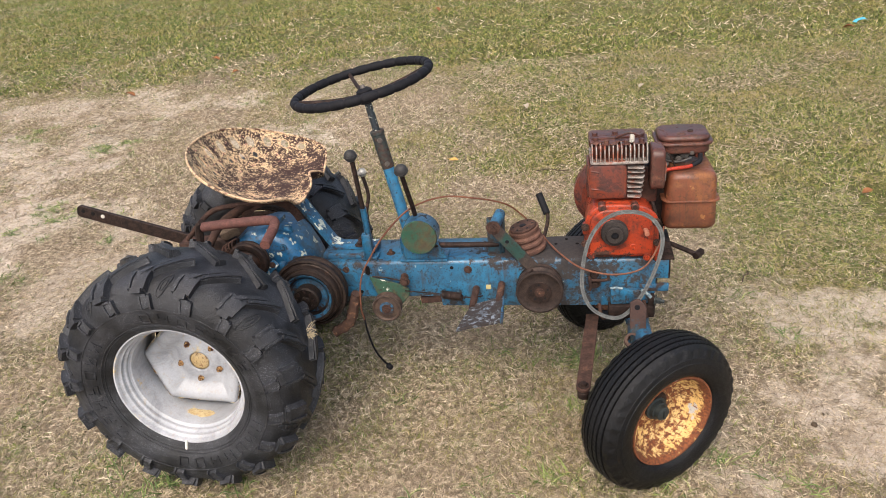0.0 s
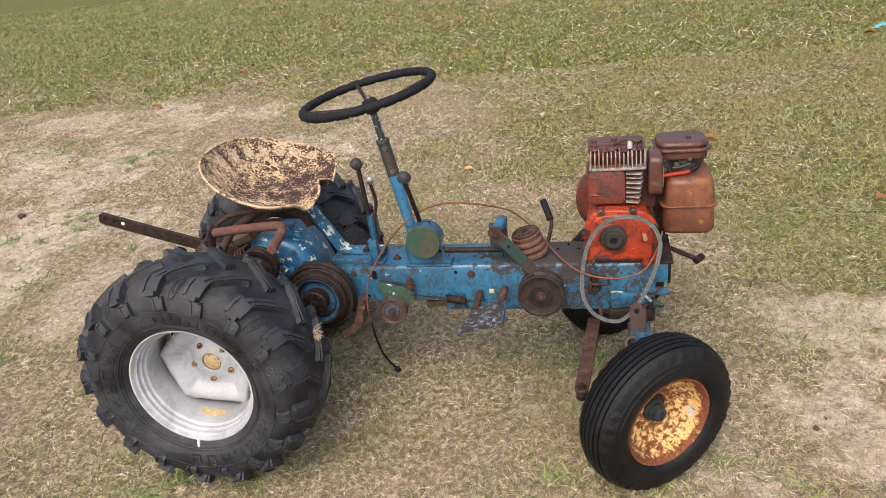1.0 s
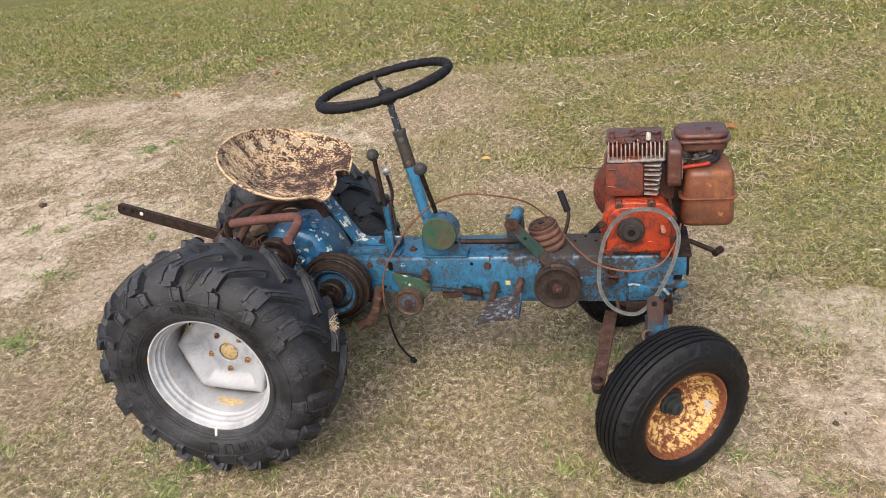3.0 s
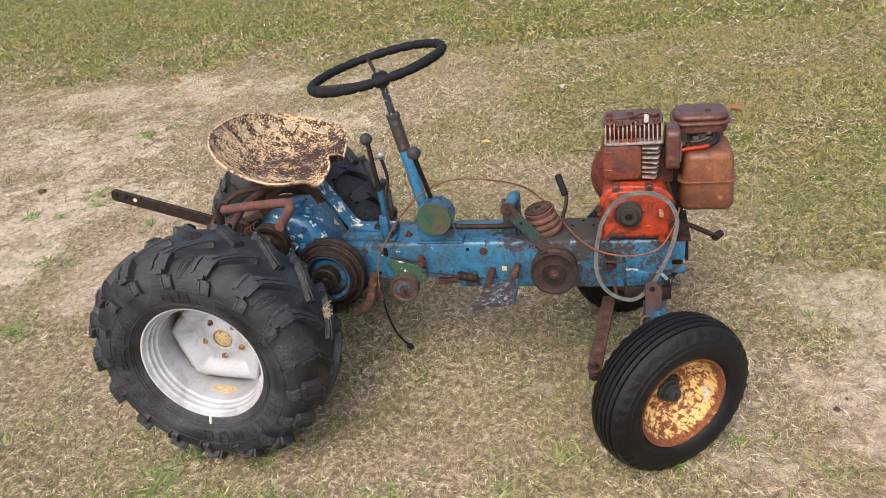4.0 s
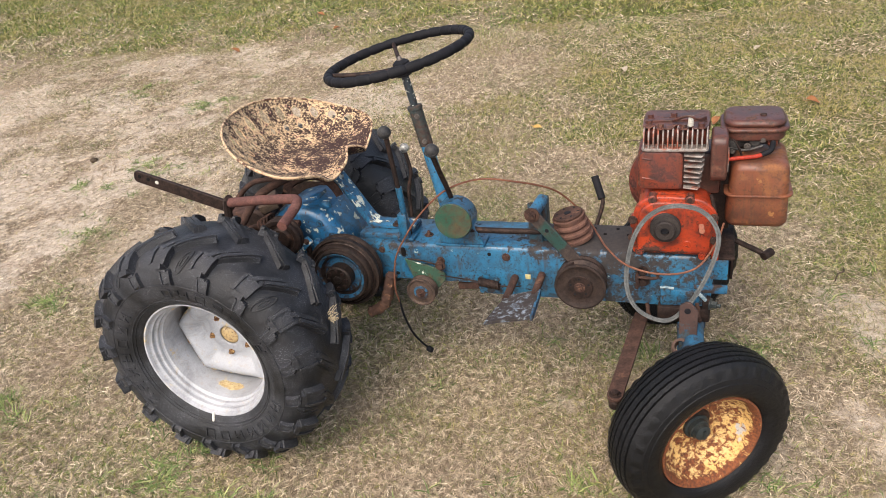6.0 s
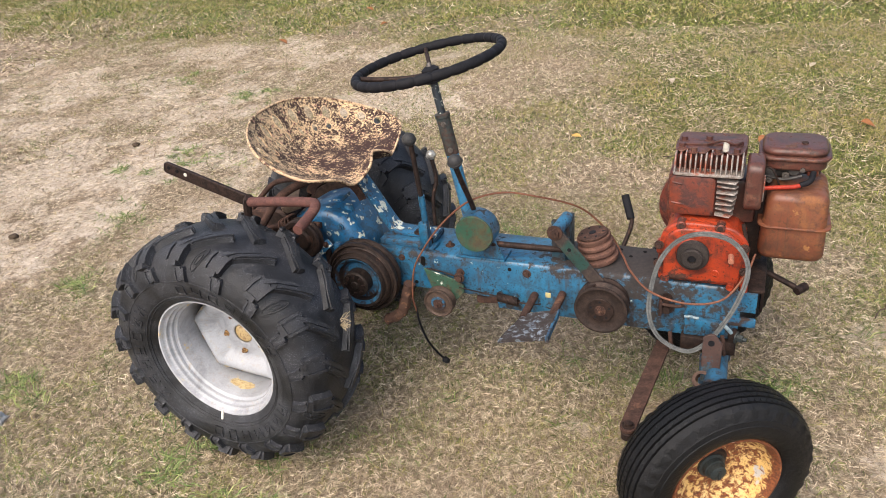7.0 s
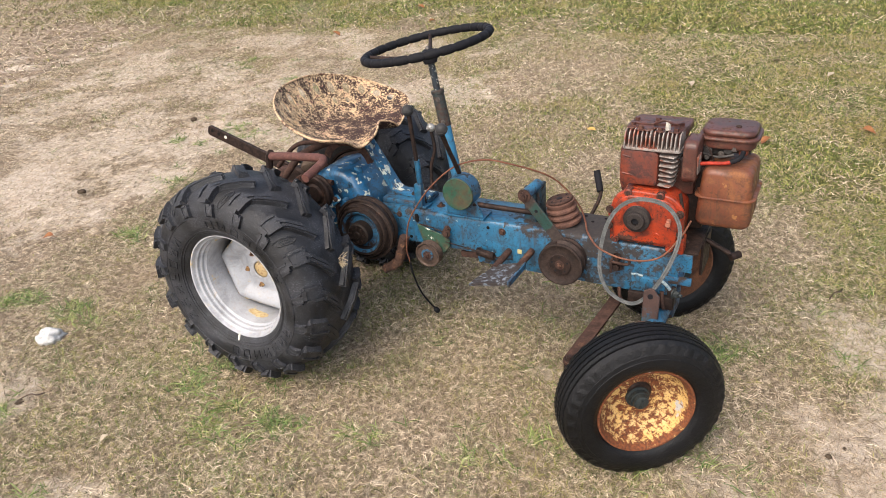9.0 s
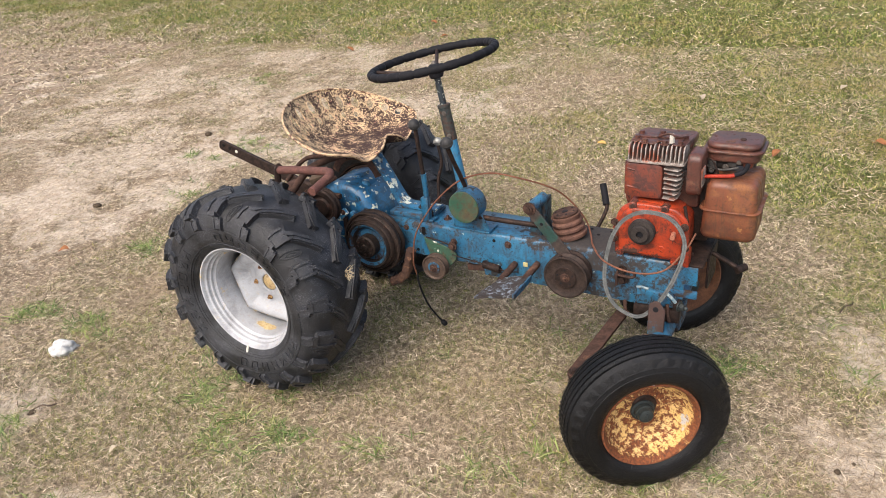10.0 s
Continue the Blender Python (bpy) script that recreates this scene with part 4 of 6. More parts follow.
    for y in (0.113, 0.147):
        sweep(bm, [Vector(p) + Vector((-0.004, y - 0.13, -0.007)) for p in path], [(-0.002, -0.005), (0.002, -0.005), (0.002, 0.006), (-0.002, 0.006)])
    part("arm_flange", bm, BLUE_D, arm)
    for y in (0.115, 0.15):
        bm = bmesh.new()
        bolt(bm, (0.118, y, 0.479), (0, 0, 1), 0.009, 0.008)
        part("bolt", bm, RUST_DARK, arm)
    bm = bmesh.new()
    box(bm, (0.09, 0.13, 0.460), (0.14, 0.10, 0.016), 0.003)
    part("seat_spacer", bm, BLUE_D, arm)


def build_idlers():
    # flat idler pulley, green arm and spring
    def idler(c, R, name, label, mat, hubmat, w=0.02):
        bm = bmesh.new()
        lathe(bm, [(0.002, 0.008), (0.002, R * 0.38), (-0.001, R * 0.5), (-0.001, R * 0.82), (0.003, R * 0.92), (0.002, R), (-0.002, R), (-w * 0.5, R * 0.86), (-w + 0.002, R), (-w - 0.002, R), (-w - 0.002, R * 0.4), (-w, 0.008)], axis_at(c, OUT), 44, True)
        p = part(name, bm, mat, tractor, label)
        bm = bmesh.new()
        disc(bm, (c[0], c[1] - 0.003, c[2]), OUT, R * 0.5, 0.004, 0.001, 32)
        part("hub", bm, hubmat, p)
        bm = bmesh.new()
        bolt(bm, (c[0], c[1] - 0.003, c[2]), OUT, 0.0085, 0.006, True, 0.008)
        part("bolt", bm, RUSTY, p)
        return p

    idler((0.196, 0.022, 0.332), 0.039, "idler_pulley", "small rusty idler pulley with a blue hub", plain("grey_brown_rust", (0.105, 0.072, 0.056), (0.062, 0.046, 0.039), 60, 0.6, 0.3, 0.4, (0.15, 0.085, 0.055), 0.6), BLUE_D, 0.02)
    big = idler((0.606, 0.012, 0.384), 0.0605, "tension_pulley", "dark rusty grooved tension pulley", plain("grey_brown_cast", (0.060, 0.042, 0.035), (0.030, 0.023, 0.021), 60, 0.55, 0.35, 0.5, (0.10, 0.062, 0.046), 0.6), RUST_DARK, 0.024)
    bm = bmesh.new()
    lathe(bm, [(-0.024, 0.02), (-0.024, 0.050), (-0.030, 0.057), (-0.034, 0.057), (-0.040, 0.047), (-0.046, 0.058), (-0.050, 0.057), (-0.050, 0.02)], axis_at((0.606, 0.012, 0.384), OUT), 44, True)
    part("back_sheave", bm, RUST_DARK, big, "rusty second sheave")
    for i in range(5):
        a = 2 * math.pi * (i + 0.3) / 5
        bm = bmesh.new()
        disc(bm, (0.606 + 0.022 * math.cos(a), 0.0085, 0.384 + 0.022 * math.sin(a)), OUT, 0.003, 0.002, 0.0005, 10)
        part("hole", bm, BLACK, big)
    bm = bmesh.new()
    prism(bm, [(0.150, 0.412), (0.235, 0.388), (0.256, 0.375), (0.256, 0.355), (0.225, 0.318), (0.185, 0.315), (0.17, 0.35)], axis_at((0, 0.057, 0), OUT), 0.005, 0.001, 1)
    pl = part("idler_arm", bm, GREEN_P, tractor, "flaking green idler arm plate")
    bm = bmesh.new()
    bolt(bm, (0.247, 0.05, 0.398), OUT, 0.009, 0.008)
    part("bolt", bm, RUSTY, pl)
    bm = bmesh.new()
    coil = []
    for i in range(220):
        t = i / 219
        coil.append((0.347 + 0.052 * t, 0.046 + 0.0095 * math.cos(t * 2 * math.pi * 16), 0.360 - 0.008 * t + 0.0095 * math.sin(t * 2 * math.pi * 16)))
    tube(bm, coil, 0.0021, 6)
    tube(bm, [(0.246, 0.046, 0.372), (0.30, 0.046, 0.366), (0.345, 0.046, 0.361)], 0.0016, 6)
    tube(bm, [(0.399, 0.046, 0.352), (0.43, 0.046, 0.350), (0.455, 0.05, 0.353)], 0.0016, 6)
    part("tension_spring", bm, RUST_DARK, tractor, "rusty coil spring with wire hooks")
    bm = bmesh.new()
    tube(bm, [(0.247, 0.05, 0.398), (0.20, 0.05, 0.41), (0.16, 0.05, 0.414)], 0.002, 6)
    part("wire_link", bm, RUST_DARK, tractor)
    # swing arm with its post
    bm = bmesh.new()
    m = axis_at((0.549, 0.052, 0.485), OUT) @ pose(0, 0, 0, 0, 0, -50)
    prism(bm, rounded(0.20, 0.031, 0.015), m, 0.007, 0.0015, 1)
    sw = part("swing_arm", bm, worn("swing_arm_paint", (0.016, 0.050, 0.042), (0.026, 0.066, 0.055), (0.06, 0.042, 0.034), (0.032, 0.024, 0.021), cover=0.47, size=34, edge=0.06, grime=0.6, worse=[((0.60, 0.05, 0.43), (0.05, 0.1, 0.05), 0.7, 1.25, 0.25), ((0.494, 0.05, 0.552), (0.03, 0.1, 0.03), 0.6, 1.2, 0.25)]), tractor, "green and rusty belt tension arm")
    bm = bmesh.new()
    bolt(bm, (0.494, 0.044, 0.552), OUT, 0.012, 0.008, True, 0.004)
    part("bolt", bm, RUSTY, sw)
    bm = bmesh.new()
    disc(bm, (0.527, 0.0445, 0.512), OUT, 0.005, 0.002, 0.0005, 12)
    part("hole", bm, BLACK, sw)
    bm = bmesh.new()
    tube(bm, [(0.496, 0.05, 0.554), (0.506, 0.115, 0.561)], 0.0145, 16)
    part("pivot_tube", bm, BLUE_D, sw, "grimy blue pivot tube")
    bm = bmesh.new()
    box(bm, (0.488, 0.105, 0.50), (0.034, 0.012, 0.11), 0.003)
    box(bm, (0.508, 0.13, 0.50), (0.012, 0.05, 0.11), 0.003)
    # the blue-black also holds the shade that lies below the pivot tube
    part("arm_post", bm, worn("post_shaded_paint", (0.03, 0.075, 0.10), (0.02, 0.05, 0.07), RUST_D, (0.03, 0.024, 0.022), cover=0.5, size=40), tractor, "grimy blue pivot post, its shade painted dark")
    bm = bmesh.new()
    tube(bm, [(0.58, 0.03, 0.435), (0.60, 0.03, 0.40), (0.606, 0.04, 0.385)], 0.012, 10)
    part("pulley_stub", bm, RUST_DARK, sw)
    # upright stacked pulley
    bm = bmesh.new()
    c, lean = Vector((0.580, 0.128, 0.452)), Vector((-0.24, -0.04, 0.97)).normalized()
    stack = axis_at(c, lean, (0, 1, 0))
    prof = [(0.0, 0.0), (0.0, 0.044)]
    for i in range(3):
        z = 0.004 + 0.018 * i
        prof += [(z, 0.046 - 0.002 * i), (z + 0.006, 0.046 - 0.002 * i), (z + 0.010, 0.036), (z + 0.012, 0.036)]
    prof += [(0.058, 0.040), (0.064, 0.040), (0.0645, 0.03), (0.0645, 0.0)]
    lathe(bm, prof, stack, 44)
    vp = part("stacked_pulley", bm, plain("brown_rusty_casting", (0.16, 0.085, 0.062), (0.10, 0.055, 0.044), 45, 0.85, 0.0, 0.5, (0.22, 0.13, 0.095), 0.58), tractor, "rusty stacked upright pulley")
    bm = bmesh.new()
    disc(bm, c + lean * 0.072, lean, 0.036, 0.007, 0.002, 36)
    part("top_plate", bm, RUSTY, vp)
    bm = bmesh.new()
    disc(bm, c + lean * 0.0735, lean, 0.009, 0.003, 0.001, 16)
    part("bore", bm, BLACK, vp)
    for i in range(6):
        a = 2 * math.pi * i / 6
        bm = bmesh.new()
        disc(bm, stack @ Vector((0.026 * math.cos(a), 0.026 * math.sin(a), 0.0735)), lean, 0.003, 0.003, 0.0005, 10)
        part("hole", bm, BLACK, vp)
    # foot pedal plate on two pins
    bm = bmesh.new()
    quad = [Vector((0.430, -0.022, 0.369)), Vector((0.513, -0.005, 0.379)), Vector((0.518, -0.125, 0.387)), Vector((0.407, -0.133, 0.358))]
    tmp = bmesh.new()
    f1 = tmp.faces.new([tmp.verts.new(p) for p in quad])
    bmesh.ops.subdivide_edges(tmp, edges=tmp.edges[:], cuts=6, use_grid_fill=True)
    for v in tmp.verts:
        v.co.z += 0.004 * math.sin(37 * v.co.x + 11) * math.sin(41 * v.co.y)
    out = bmesh.ops.extrude_face_region(tmp, geom=tmp.faces[:])
    bmesh.ops.translate(tmp, verts=[v for v in out["geom"] if isinstance(v, bmesh.types.BMVert)], vec=(0, 0, -0.007))
    bmesh.ops.recalc_face_normals(tmp, faces=tmp.faces[:])
    merge(bm, tmp)
    ped = part("foot_rest", bm, worn("foot_rest_paint", (0.32, 0.36, 0.40), (0.13, 0.17, 0.22), (0.042, 0.032, 0.028), (0.024, 0.019, 0.018), cover=0.545, size=75, rough=0.6, edge=0.05), tractor, "bent rusty foot rest plate with blue paint traces")
    bm = bmesh.new()
    sweep(bm, [Vector((0.513, -0.002, 0.377)), Vector((0.516, -0.06, 0.381)), Vector((0.518, -0.127, 0.385))], [(-0.0028, -0.012), (0.0028, -0.012), (0.0028, 0.003), (-0.0028, 0.003)])
    part("bent_lip", bm, BLUE_D, ped, "bent-down rusty blue lip")
    for x, dz in ((0.437, -0.012), (0.505, 0.0)):
        bm = bmesh.new()
        tube(bm, [(x, 0.07, 0.380 + dz), (x - 0.002, -0.03, 0.374 + dz)], 0.0095, 12)
        part("pin", bm, RUSTY, ped)
    # hand lever on the far side
    bm = bmesh.new()
    tube(bm, [(0.60, 0.225, 0.395), (0.615, 0.26, 0.43), (0.625, 0.30, 0.47), (0.612, 0.325, 0.50)], 0.0055, 10, 4)
    hl = part("hand_lever", bm, RUST_DARK, tractor, "bent hand lever with a black rubber grip")
    bm = bmesh.new()
    tube(bm, [(0.622, 0.305, 0.478), (0.600, 0.34, 0.525)], 0.010, 12)
    part("grip", bm, BLACK, hl, "black rubber grip")


# wheels: tyre carcass outline as (offset from the middle, radius)
def carcass_line(prof):
    pts = [Vector((o, r)) for o, r in prof]
    s = [0.0]
    for p, q in zip(pts, pts[1:]):
        s.append(s[-1] + (q - p).length)
    return pts, s


def on_carcass(line, s, th, h, turn):
    pts, ss = line
    v = min(abs(s), ss[-1])
    i = max(k for k in range(len(ss) - 1) if ss[k] <= v)
    t = (v - ss[i]) / (ss[i + 1] - ss[i])
    p = pts[i].lerp(pts[i + 1], t)
    d = (pts[i + 1] - pts[i]).normalized()
    nrm = Vector((-d.y, d.x))
    if nrm.y < 0 and abs(d.x) > abs(d.y):
        nrm = -nrm
    if nrm.x < -0.02:
        nrm = -nrm
    o, r = p.x + nrm.x * h, p.y + nrm.y * h
    th *= turn
    return Vector((r * math.cos(th), r * math.sin(th), math.copysign(o, s) if s else o))


def lug(bm, line, path, hw, h, turn, R0, seg=3):
    """A rubber lug along a path of (s, arc) on the carcass."""
    pts = []
    for (s0, u0), (s1, u1) in zip(path, path[1:]):
        for k in range(seg):
            t = k / seg
            pts.append((s0 + (s1 - s0) * t, u0 + (u1 - u0) * t))
    pts.append(path[-1])
    low, high = [], []
    for i, (s, u) in enumerate(pts):
        a, b = pts[max(i - 1, 0)], pts[min(i + 1, len(pts) - 1)]
        d = Vector((b[0] - a[0], b[1] - a[1])).normalized()
        n = Vector((-d.y, d.x))
        end = 0.004 if i in (0, len(pts) - 1) else 0.0
        sgn = 1 if i == 0 else -1
        low.append([on_carcass(line, s + n.x * w, (u + n.y * w) / R0, -0.003, turn) for w in (-hw * 1.15, hw * 1.15)])
        high.append([on_carcass(line, s + d.x * end * sgn + n.x * w, (u + d.y * end * sgn + n.y * w) / R0, h, turn) for w in (-hw * 0.82, hw * 0.82)])
    L = [[bm.verts.new(p) for p in row] for row in low]
    H = [[bm.verts.new(p) for p in row] for row in high]
    for i in range(len(pts) - 1):
        bm.faces.new((H[i][0], H[i][1], H[i + 1][1], H[i + 1][0]))
        for k in (0, 1):
            bm.faces.new((L[i][k], H[i][k], H[i + 1][k], L[i + 1][k]))
    for i in (0, len(pts) - 1):
        bm.faces.new((L[i][0], L[i][1], H[i][1], H[i][0]))


REAR_CARCASS = [(0.0, 0.2985), (0.04, 0.2975), (0.07, 0.293), (0.092, 0.283), (0.107, 0.268), (0.117, 0.247), (0.121, 0.225), (0.119, 0.203), (0.112, 0.187), (0.103, 0.176), (0.098, 0.165), (0.09, 0.158)]


def tread_lug_mesh(turn, side):
    """One tread lug of the rear tyre: crown bar, framed shoulder block and sidewall step."""
    line = carcass_line(REAR_CARCASS)
    bm = bmesh.new()
    R0 = 0.30
    u = radians(8.6) * R0 + (0.0 if side > 0 else math.pi * R0 / 17)

    def bar(path, hw, h, seg=3):
        lug(bm, line, [(s * side, v) for s, v in path], hw, h, turn, R0, seg)

    # long crown lug: two ridges that part from a point, on a low web, laid slantwise across the crown
    bar([(0.074, u - 0.010), (0.048, u - 0.040), (0.026, u - 0.066), (0.009, u - 0.090)], 0.0145, 0.0115)
    bar([(0.070, u - 0.022), (0.046, u - 0.050), (0.024, u - 0.074), (0.008, u - 0.092)], 0.0048, 0.0155)
    bar([(0.080, u + 0.004), (0.052, u - 0.028), (0.028, u - 0.056), (0.010, u - 0.088)], 0.0048, 0.0155)
    # framed shoulder block and its step on the sidewall
    bar([(0.070, u - 0.005), (0.092, u), (0.116, u + 0.004)], 0.0205, 0.0145)
    bar([(0.070, u - 0.023), (0.092, u - 0.018), (0.117, u - 0.014)], 0.0042, 0.0185)
    bar([(0.070, u + 0.013), (0.092, u + 0.018), (0.117, u + 0.022)], 0.0044, 0.0190)
    bar([(0.1145, u - 0.014), (0.1145, u + 0.022)], 0.0040, 0.0185)
    bar([(0.121, u - 0.010), (0.136, u - 0.014), (0.154, u - 0.018)], 0.0150, 0.007)
    for dv in (-0.0145, 0.0130):
        bar([(0.121, u - 0.010 + dv), (0.136, u - 0.014 + dv), (0.156, u - 0.018 + dv)], 0.0030, 0.0100)
    bar([(0.123, u - 0.023), (0.123, u + 0.003)], 0.0032, 0.0100)
    bmesh.ops.recalc_face_normals(bm, faces=bm.faces[:])
    return bm


def rear_tyre_mesh(turn):
    half = REAR_CARCASS
    line = carcass_line(half)
    bm = bmesh.new()
    fine = []
    for (o0, r0), (o1, r1) in zip(half, half[1:]):
        for k in range(2):
            fine.append((o0 + (o1 - o0) * k / 2, r0 + (r1 - r0) * k / 2))
    fine.append(half[-1])
    prof = [(-o, r) for o, r in fine[::-1]] + fine[1:]
    lathe(bm, prof, Matrix.Identity(4), 120)
    N, R0 = 17, 0.30
    pitch = 2 * math.pi * R0 / N
    first = radians(8.6) * R0
    for i in range(N):
        for side in (1, -1):
            u = first + pitch * (i + (0.0 if side > 0 else 0.5))
            if i % 2 == (1 if side > 0 else 0):
                for size in (1.0, 0.45):
                    ring = []
                    for k in range(28):
                        a = 2 * math.pi * k / 28
                        da, db = 0.030 * size * math.cos(a), 0.0105 * size * math.sin(a)
                        ring.append(on_carcass(line, side * (0.098 + da), (u + pitch * 0.5 + 0.35 * da + db) / R0, 0.0004, turn))
                    sweep(bm, ring, ring_shape(0.0018, 6), closed=True)
    # raised unreadable sidewall marks and the rim guard rings
    rng = random.Random(3)
    for k in range(30):
        if k % 10 in (7, 8, 9):
            continue
        th = 2 * math.pi * k / 30 + 0.4
        strokes = [((-0.013, -0.013), (-0.013, 0.012)), ((0.010, -0.013), (0.010, 0.012))]
        strokes += rng.sample([((-0.013, -0.012), (0.010, -0.012)), ((-0.013, 0.011), (0.010, 0.011)), ((-0.013, 0.0), (0.010, 0.0)), ((-0.013, -0.012), (0.010, 0.011))], 2)
        for (w0, d0), (w1, d1) in strokes:
            mark = [on_carcass(line, 0.180 + d0 + (d1 - d0) * t, th + (w0 + (w1 - w0) * t) / 0.22, 0.0010, turn) for t in (0, 0.5, 1)]
            sweep(bm, mark, [(-0.0021, -0.0016), (0.0021, -0.0016), (0.0019, 0.0014), (-0.0019, 0.0014)])
    for s in (0.158, 0.204, 0.211):
        sweep(bm, [on_carcass(line, s, 2 * math.pi * k / 90, 0.0, turn) for k in range(90)], ring_shape(0.0018, 6), closed=True)
    bmesh.ops.recalc_face_normals(bm, faces=bm.faces[:])
    return bm


def build_rear_wheel(m, turn, label, paint):
    bm = bmesh.new()
    lathe(bm, [(-0.016, 0.0), (-0.015, 0.010), (-0.017, 0.019), (-0.020, 0.0235), (-0.024, 0.0245), (-0.024, 0.031), (-0.027, 0.032), (-0.05, 0.033), (-0.07, 0.035), (-0.07, 0.0)], Matrix.Identity(4), 28)
    wheel = part("rear_wheel", bm, worn("hub_cap_flaking", (0.60, 0.47, 0.28), (0.50, 0.35, 0.16), (0.26, 0.12, 0.05), RUST_D, cover=0.46, size=70, rough=0.8, relief=0.6), tractor, label, m)
    part("tyre", rear_tyre_mesh(turn), RUBBER, wheel, "chunky black lugged tractor tyre, dusty")
    for side in (1, -1):
        first_lug = part("tread_lug", tread_lug_mesh(turn, side), RUBBER, wheel)
        for i in range(1, 17):
            again = new("tread_lug", first_lug.data)
            again.parent = wheel
            again.matrix_local = pose(0, 0, 0, 0, 0, 360.0 / 17 * i)
    bm = bmesh.new()
    prof = [(0.093, 0.1655), (0.0965, 0.1630), (0.0960, 0.1595), (0.0925, 0.1575), (0.0885, 0.1570), (0.0845, 0.1550), (0.0825, 0.1508), (0.0785, 0.1500), (0.0745, 0.1510), (0.0715, 0.1495), (0.0695, 0.1450), (0.0655, 0.1440), (0.0615, 0.1450), (0.0585, 0.1435), (0.056, 0.1395), (0.050, 0.1385), (-0.035, 0.1385), (-0.06, 0.148), (-0.09, 0.155), (-0.095, 0.164),
            (-0.093, 0.166), (-0.088, 0.159), (-0.06, 0.152), (-0.035, 0.142), (0.05, 0.142), (0.065, 0.1485), (0.0785, 0.1540), (0.088, 0.1605)]
    lathe(bm, prof, Matrix.Identity(4), 96, True)
    part("rim", bm, paint, wheel, "painted steel rim with rust bleeding")
    # dished centre plate with straight-cut sides
    NA, NR = 120, 16
    corners = [radians(a) for a in (-133.5, -57, 20, 97, 168)]

    def reach(th):
        for a0, a1 in zip(corners, corners[1:] + [corners[0] + 2 * math.pi]):
            for t in (th, th - 2 * math.pi, th + 2 * math.pi):
                if a0 <= t <= a1:
                    chord = math.cos((a1 - a0) / 2) / math.cos(t - (a0 + a1) / 2)
                    return 0.139 * (0.95 * chord + 0.05)
        return 0.1375

    bm = bmesh.new()
    rings = []
    for i in range(NR + 1):
        u = i / NR
        row = []
        for j in range(NA):
            th = 2 * math.pi * j / NA
            r = 0.026 + (reach(th) - 0.026) * u
            z = -0.022 - 0.006 * float(step(np.array(u), 0.1, 0.35)) + 0.022 * float(step(np.array(u), 0.45, 0.85)) - 0.006 * float(step(np.array(u), 0.9, 1.0))
            row.append(bm.verts.new((r * math.cos(th), r * math.sin(th), z)))
        rings.append(row)
    for ra, rb in zip(rings, rings[1:]):
        for j in range(NA):
            k = (j + 1) % NA
            bm.faces.new((ra[j], ra[k], rb[k], rb[j]))
    back = part("wheel_plate", bm, WHITE, wheel, "white dished wheel centre plate")
    mod = back.modifiers.new("thick", "SOLIDIFY")
    mod.thickness, mod.offset = 0.005, -1
    bm = bmesh.new()
    edge = [Vector((reach(2 * math.pi * j / NA) * math.cos(2 * math.pi * j / NA), reach(2 * math.pi * j / NA) * math.sin(2 * math.pi * j / NA), -0.0125 + 0.0012 * math.sin(j * 1.7))) for j in range(NA)]
    sweep(bm, edge, ring_shape(0.0052, 8), closed=True, scale=[1.0 + 0.5 * noise.noise(Vector((j * 0.37, 1.3, 0))) for j in range(NA)])
    part("weld_bead", bm, bpy.data.materials.get("peeling_weld") or worn("peeling_weld", (0.60, 0.58, 0.52), (0.56, 0.46, 0.26), (0.36, 0.22, 0.09), (0.12, 0.06, 0.03), cover=0.49, size=60), wheel, "yellowed peeling weld")
    flake = bpy.data.materials.get("rusting_bolt") or worn("rusting_bolt", (0.56, 0.36, 0.15), (0.42, 0.2, 0.07), (0.16, 0.06, 0.025), RUST_D, cover=0.5, size=110, rough=0.8)
    for i in range(5):
        a = radians(-28 - 72 * i)
        bm = bmesh.new()
        bolt(bm, (0.053 * math.cos(a), 0.053 * math.sin(a), -0.0275), (0, 0, 1), 0.0085, 0.010, True, 0.006)
        part("wheel_bolt", bm, flake, wheel, "rusty wheel bolt" if i == 0 else "")
        bm = bmesh.new()
        lathe(bm, [(0.0008, 0.0), (0.0008, 0.0155), (0.0, 0.0165)], axis_at((0.053 * math.cos(a), 0.053 * math.sin(a), -0.0278), (0, 0, 1)), 20)
        for v in bm.verts:
            v.co.x += 0.003 * noise.noise(v.co * 120)
            v.co.y += 0.003 * noise.noise(v.co * 120 + Vector((3, 3, 3)))
        part("rust_bleed", bm, bpy.data.materials.get("rust_stain") or plain("rust_stain", (0.50, 0.33, 0.14), (0.36, 0.17, 0.06), 120, 0.8), wheel)
    for a in (153, 241, 331, 61):
        bm = bmesh.new()
        box(bm, (0.106 * math.cos(radians(a)), 0.106 * math.sin(radians(a)), -0.0060), (0.0095, 0.0095, 0.003), 0.0005)
        part("square_hole", bm, BLACK, wheel)
    bm = bmesh.new()
    disc(bm, (0, 0, -0.090), (0, 0, -1), 0.150, 0.006, 0.002, 48, 0.05)
    part("dust_shield", bm, RUST_DARK, wheel, "dark inner dust shield")
    bm = bmesh.new()
    tube(bm, [(-0.02, -0.158, 0.094), (-0.02, -0.1675, 0.100), (-0.02, -0.178, 0.1035)], 0.0036, 8)
    part("valve", bm, CERAMIC, wheel)
    return wheel


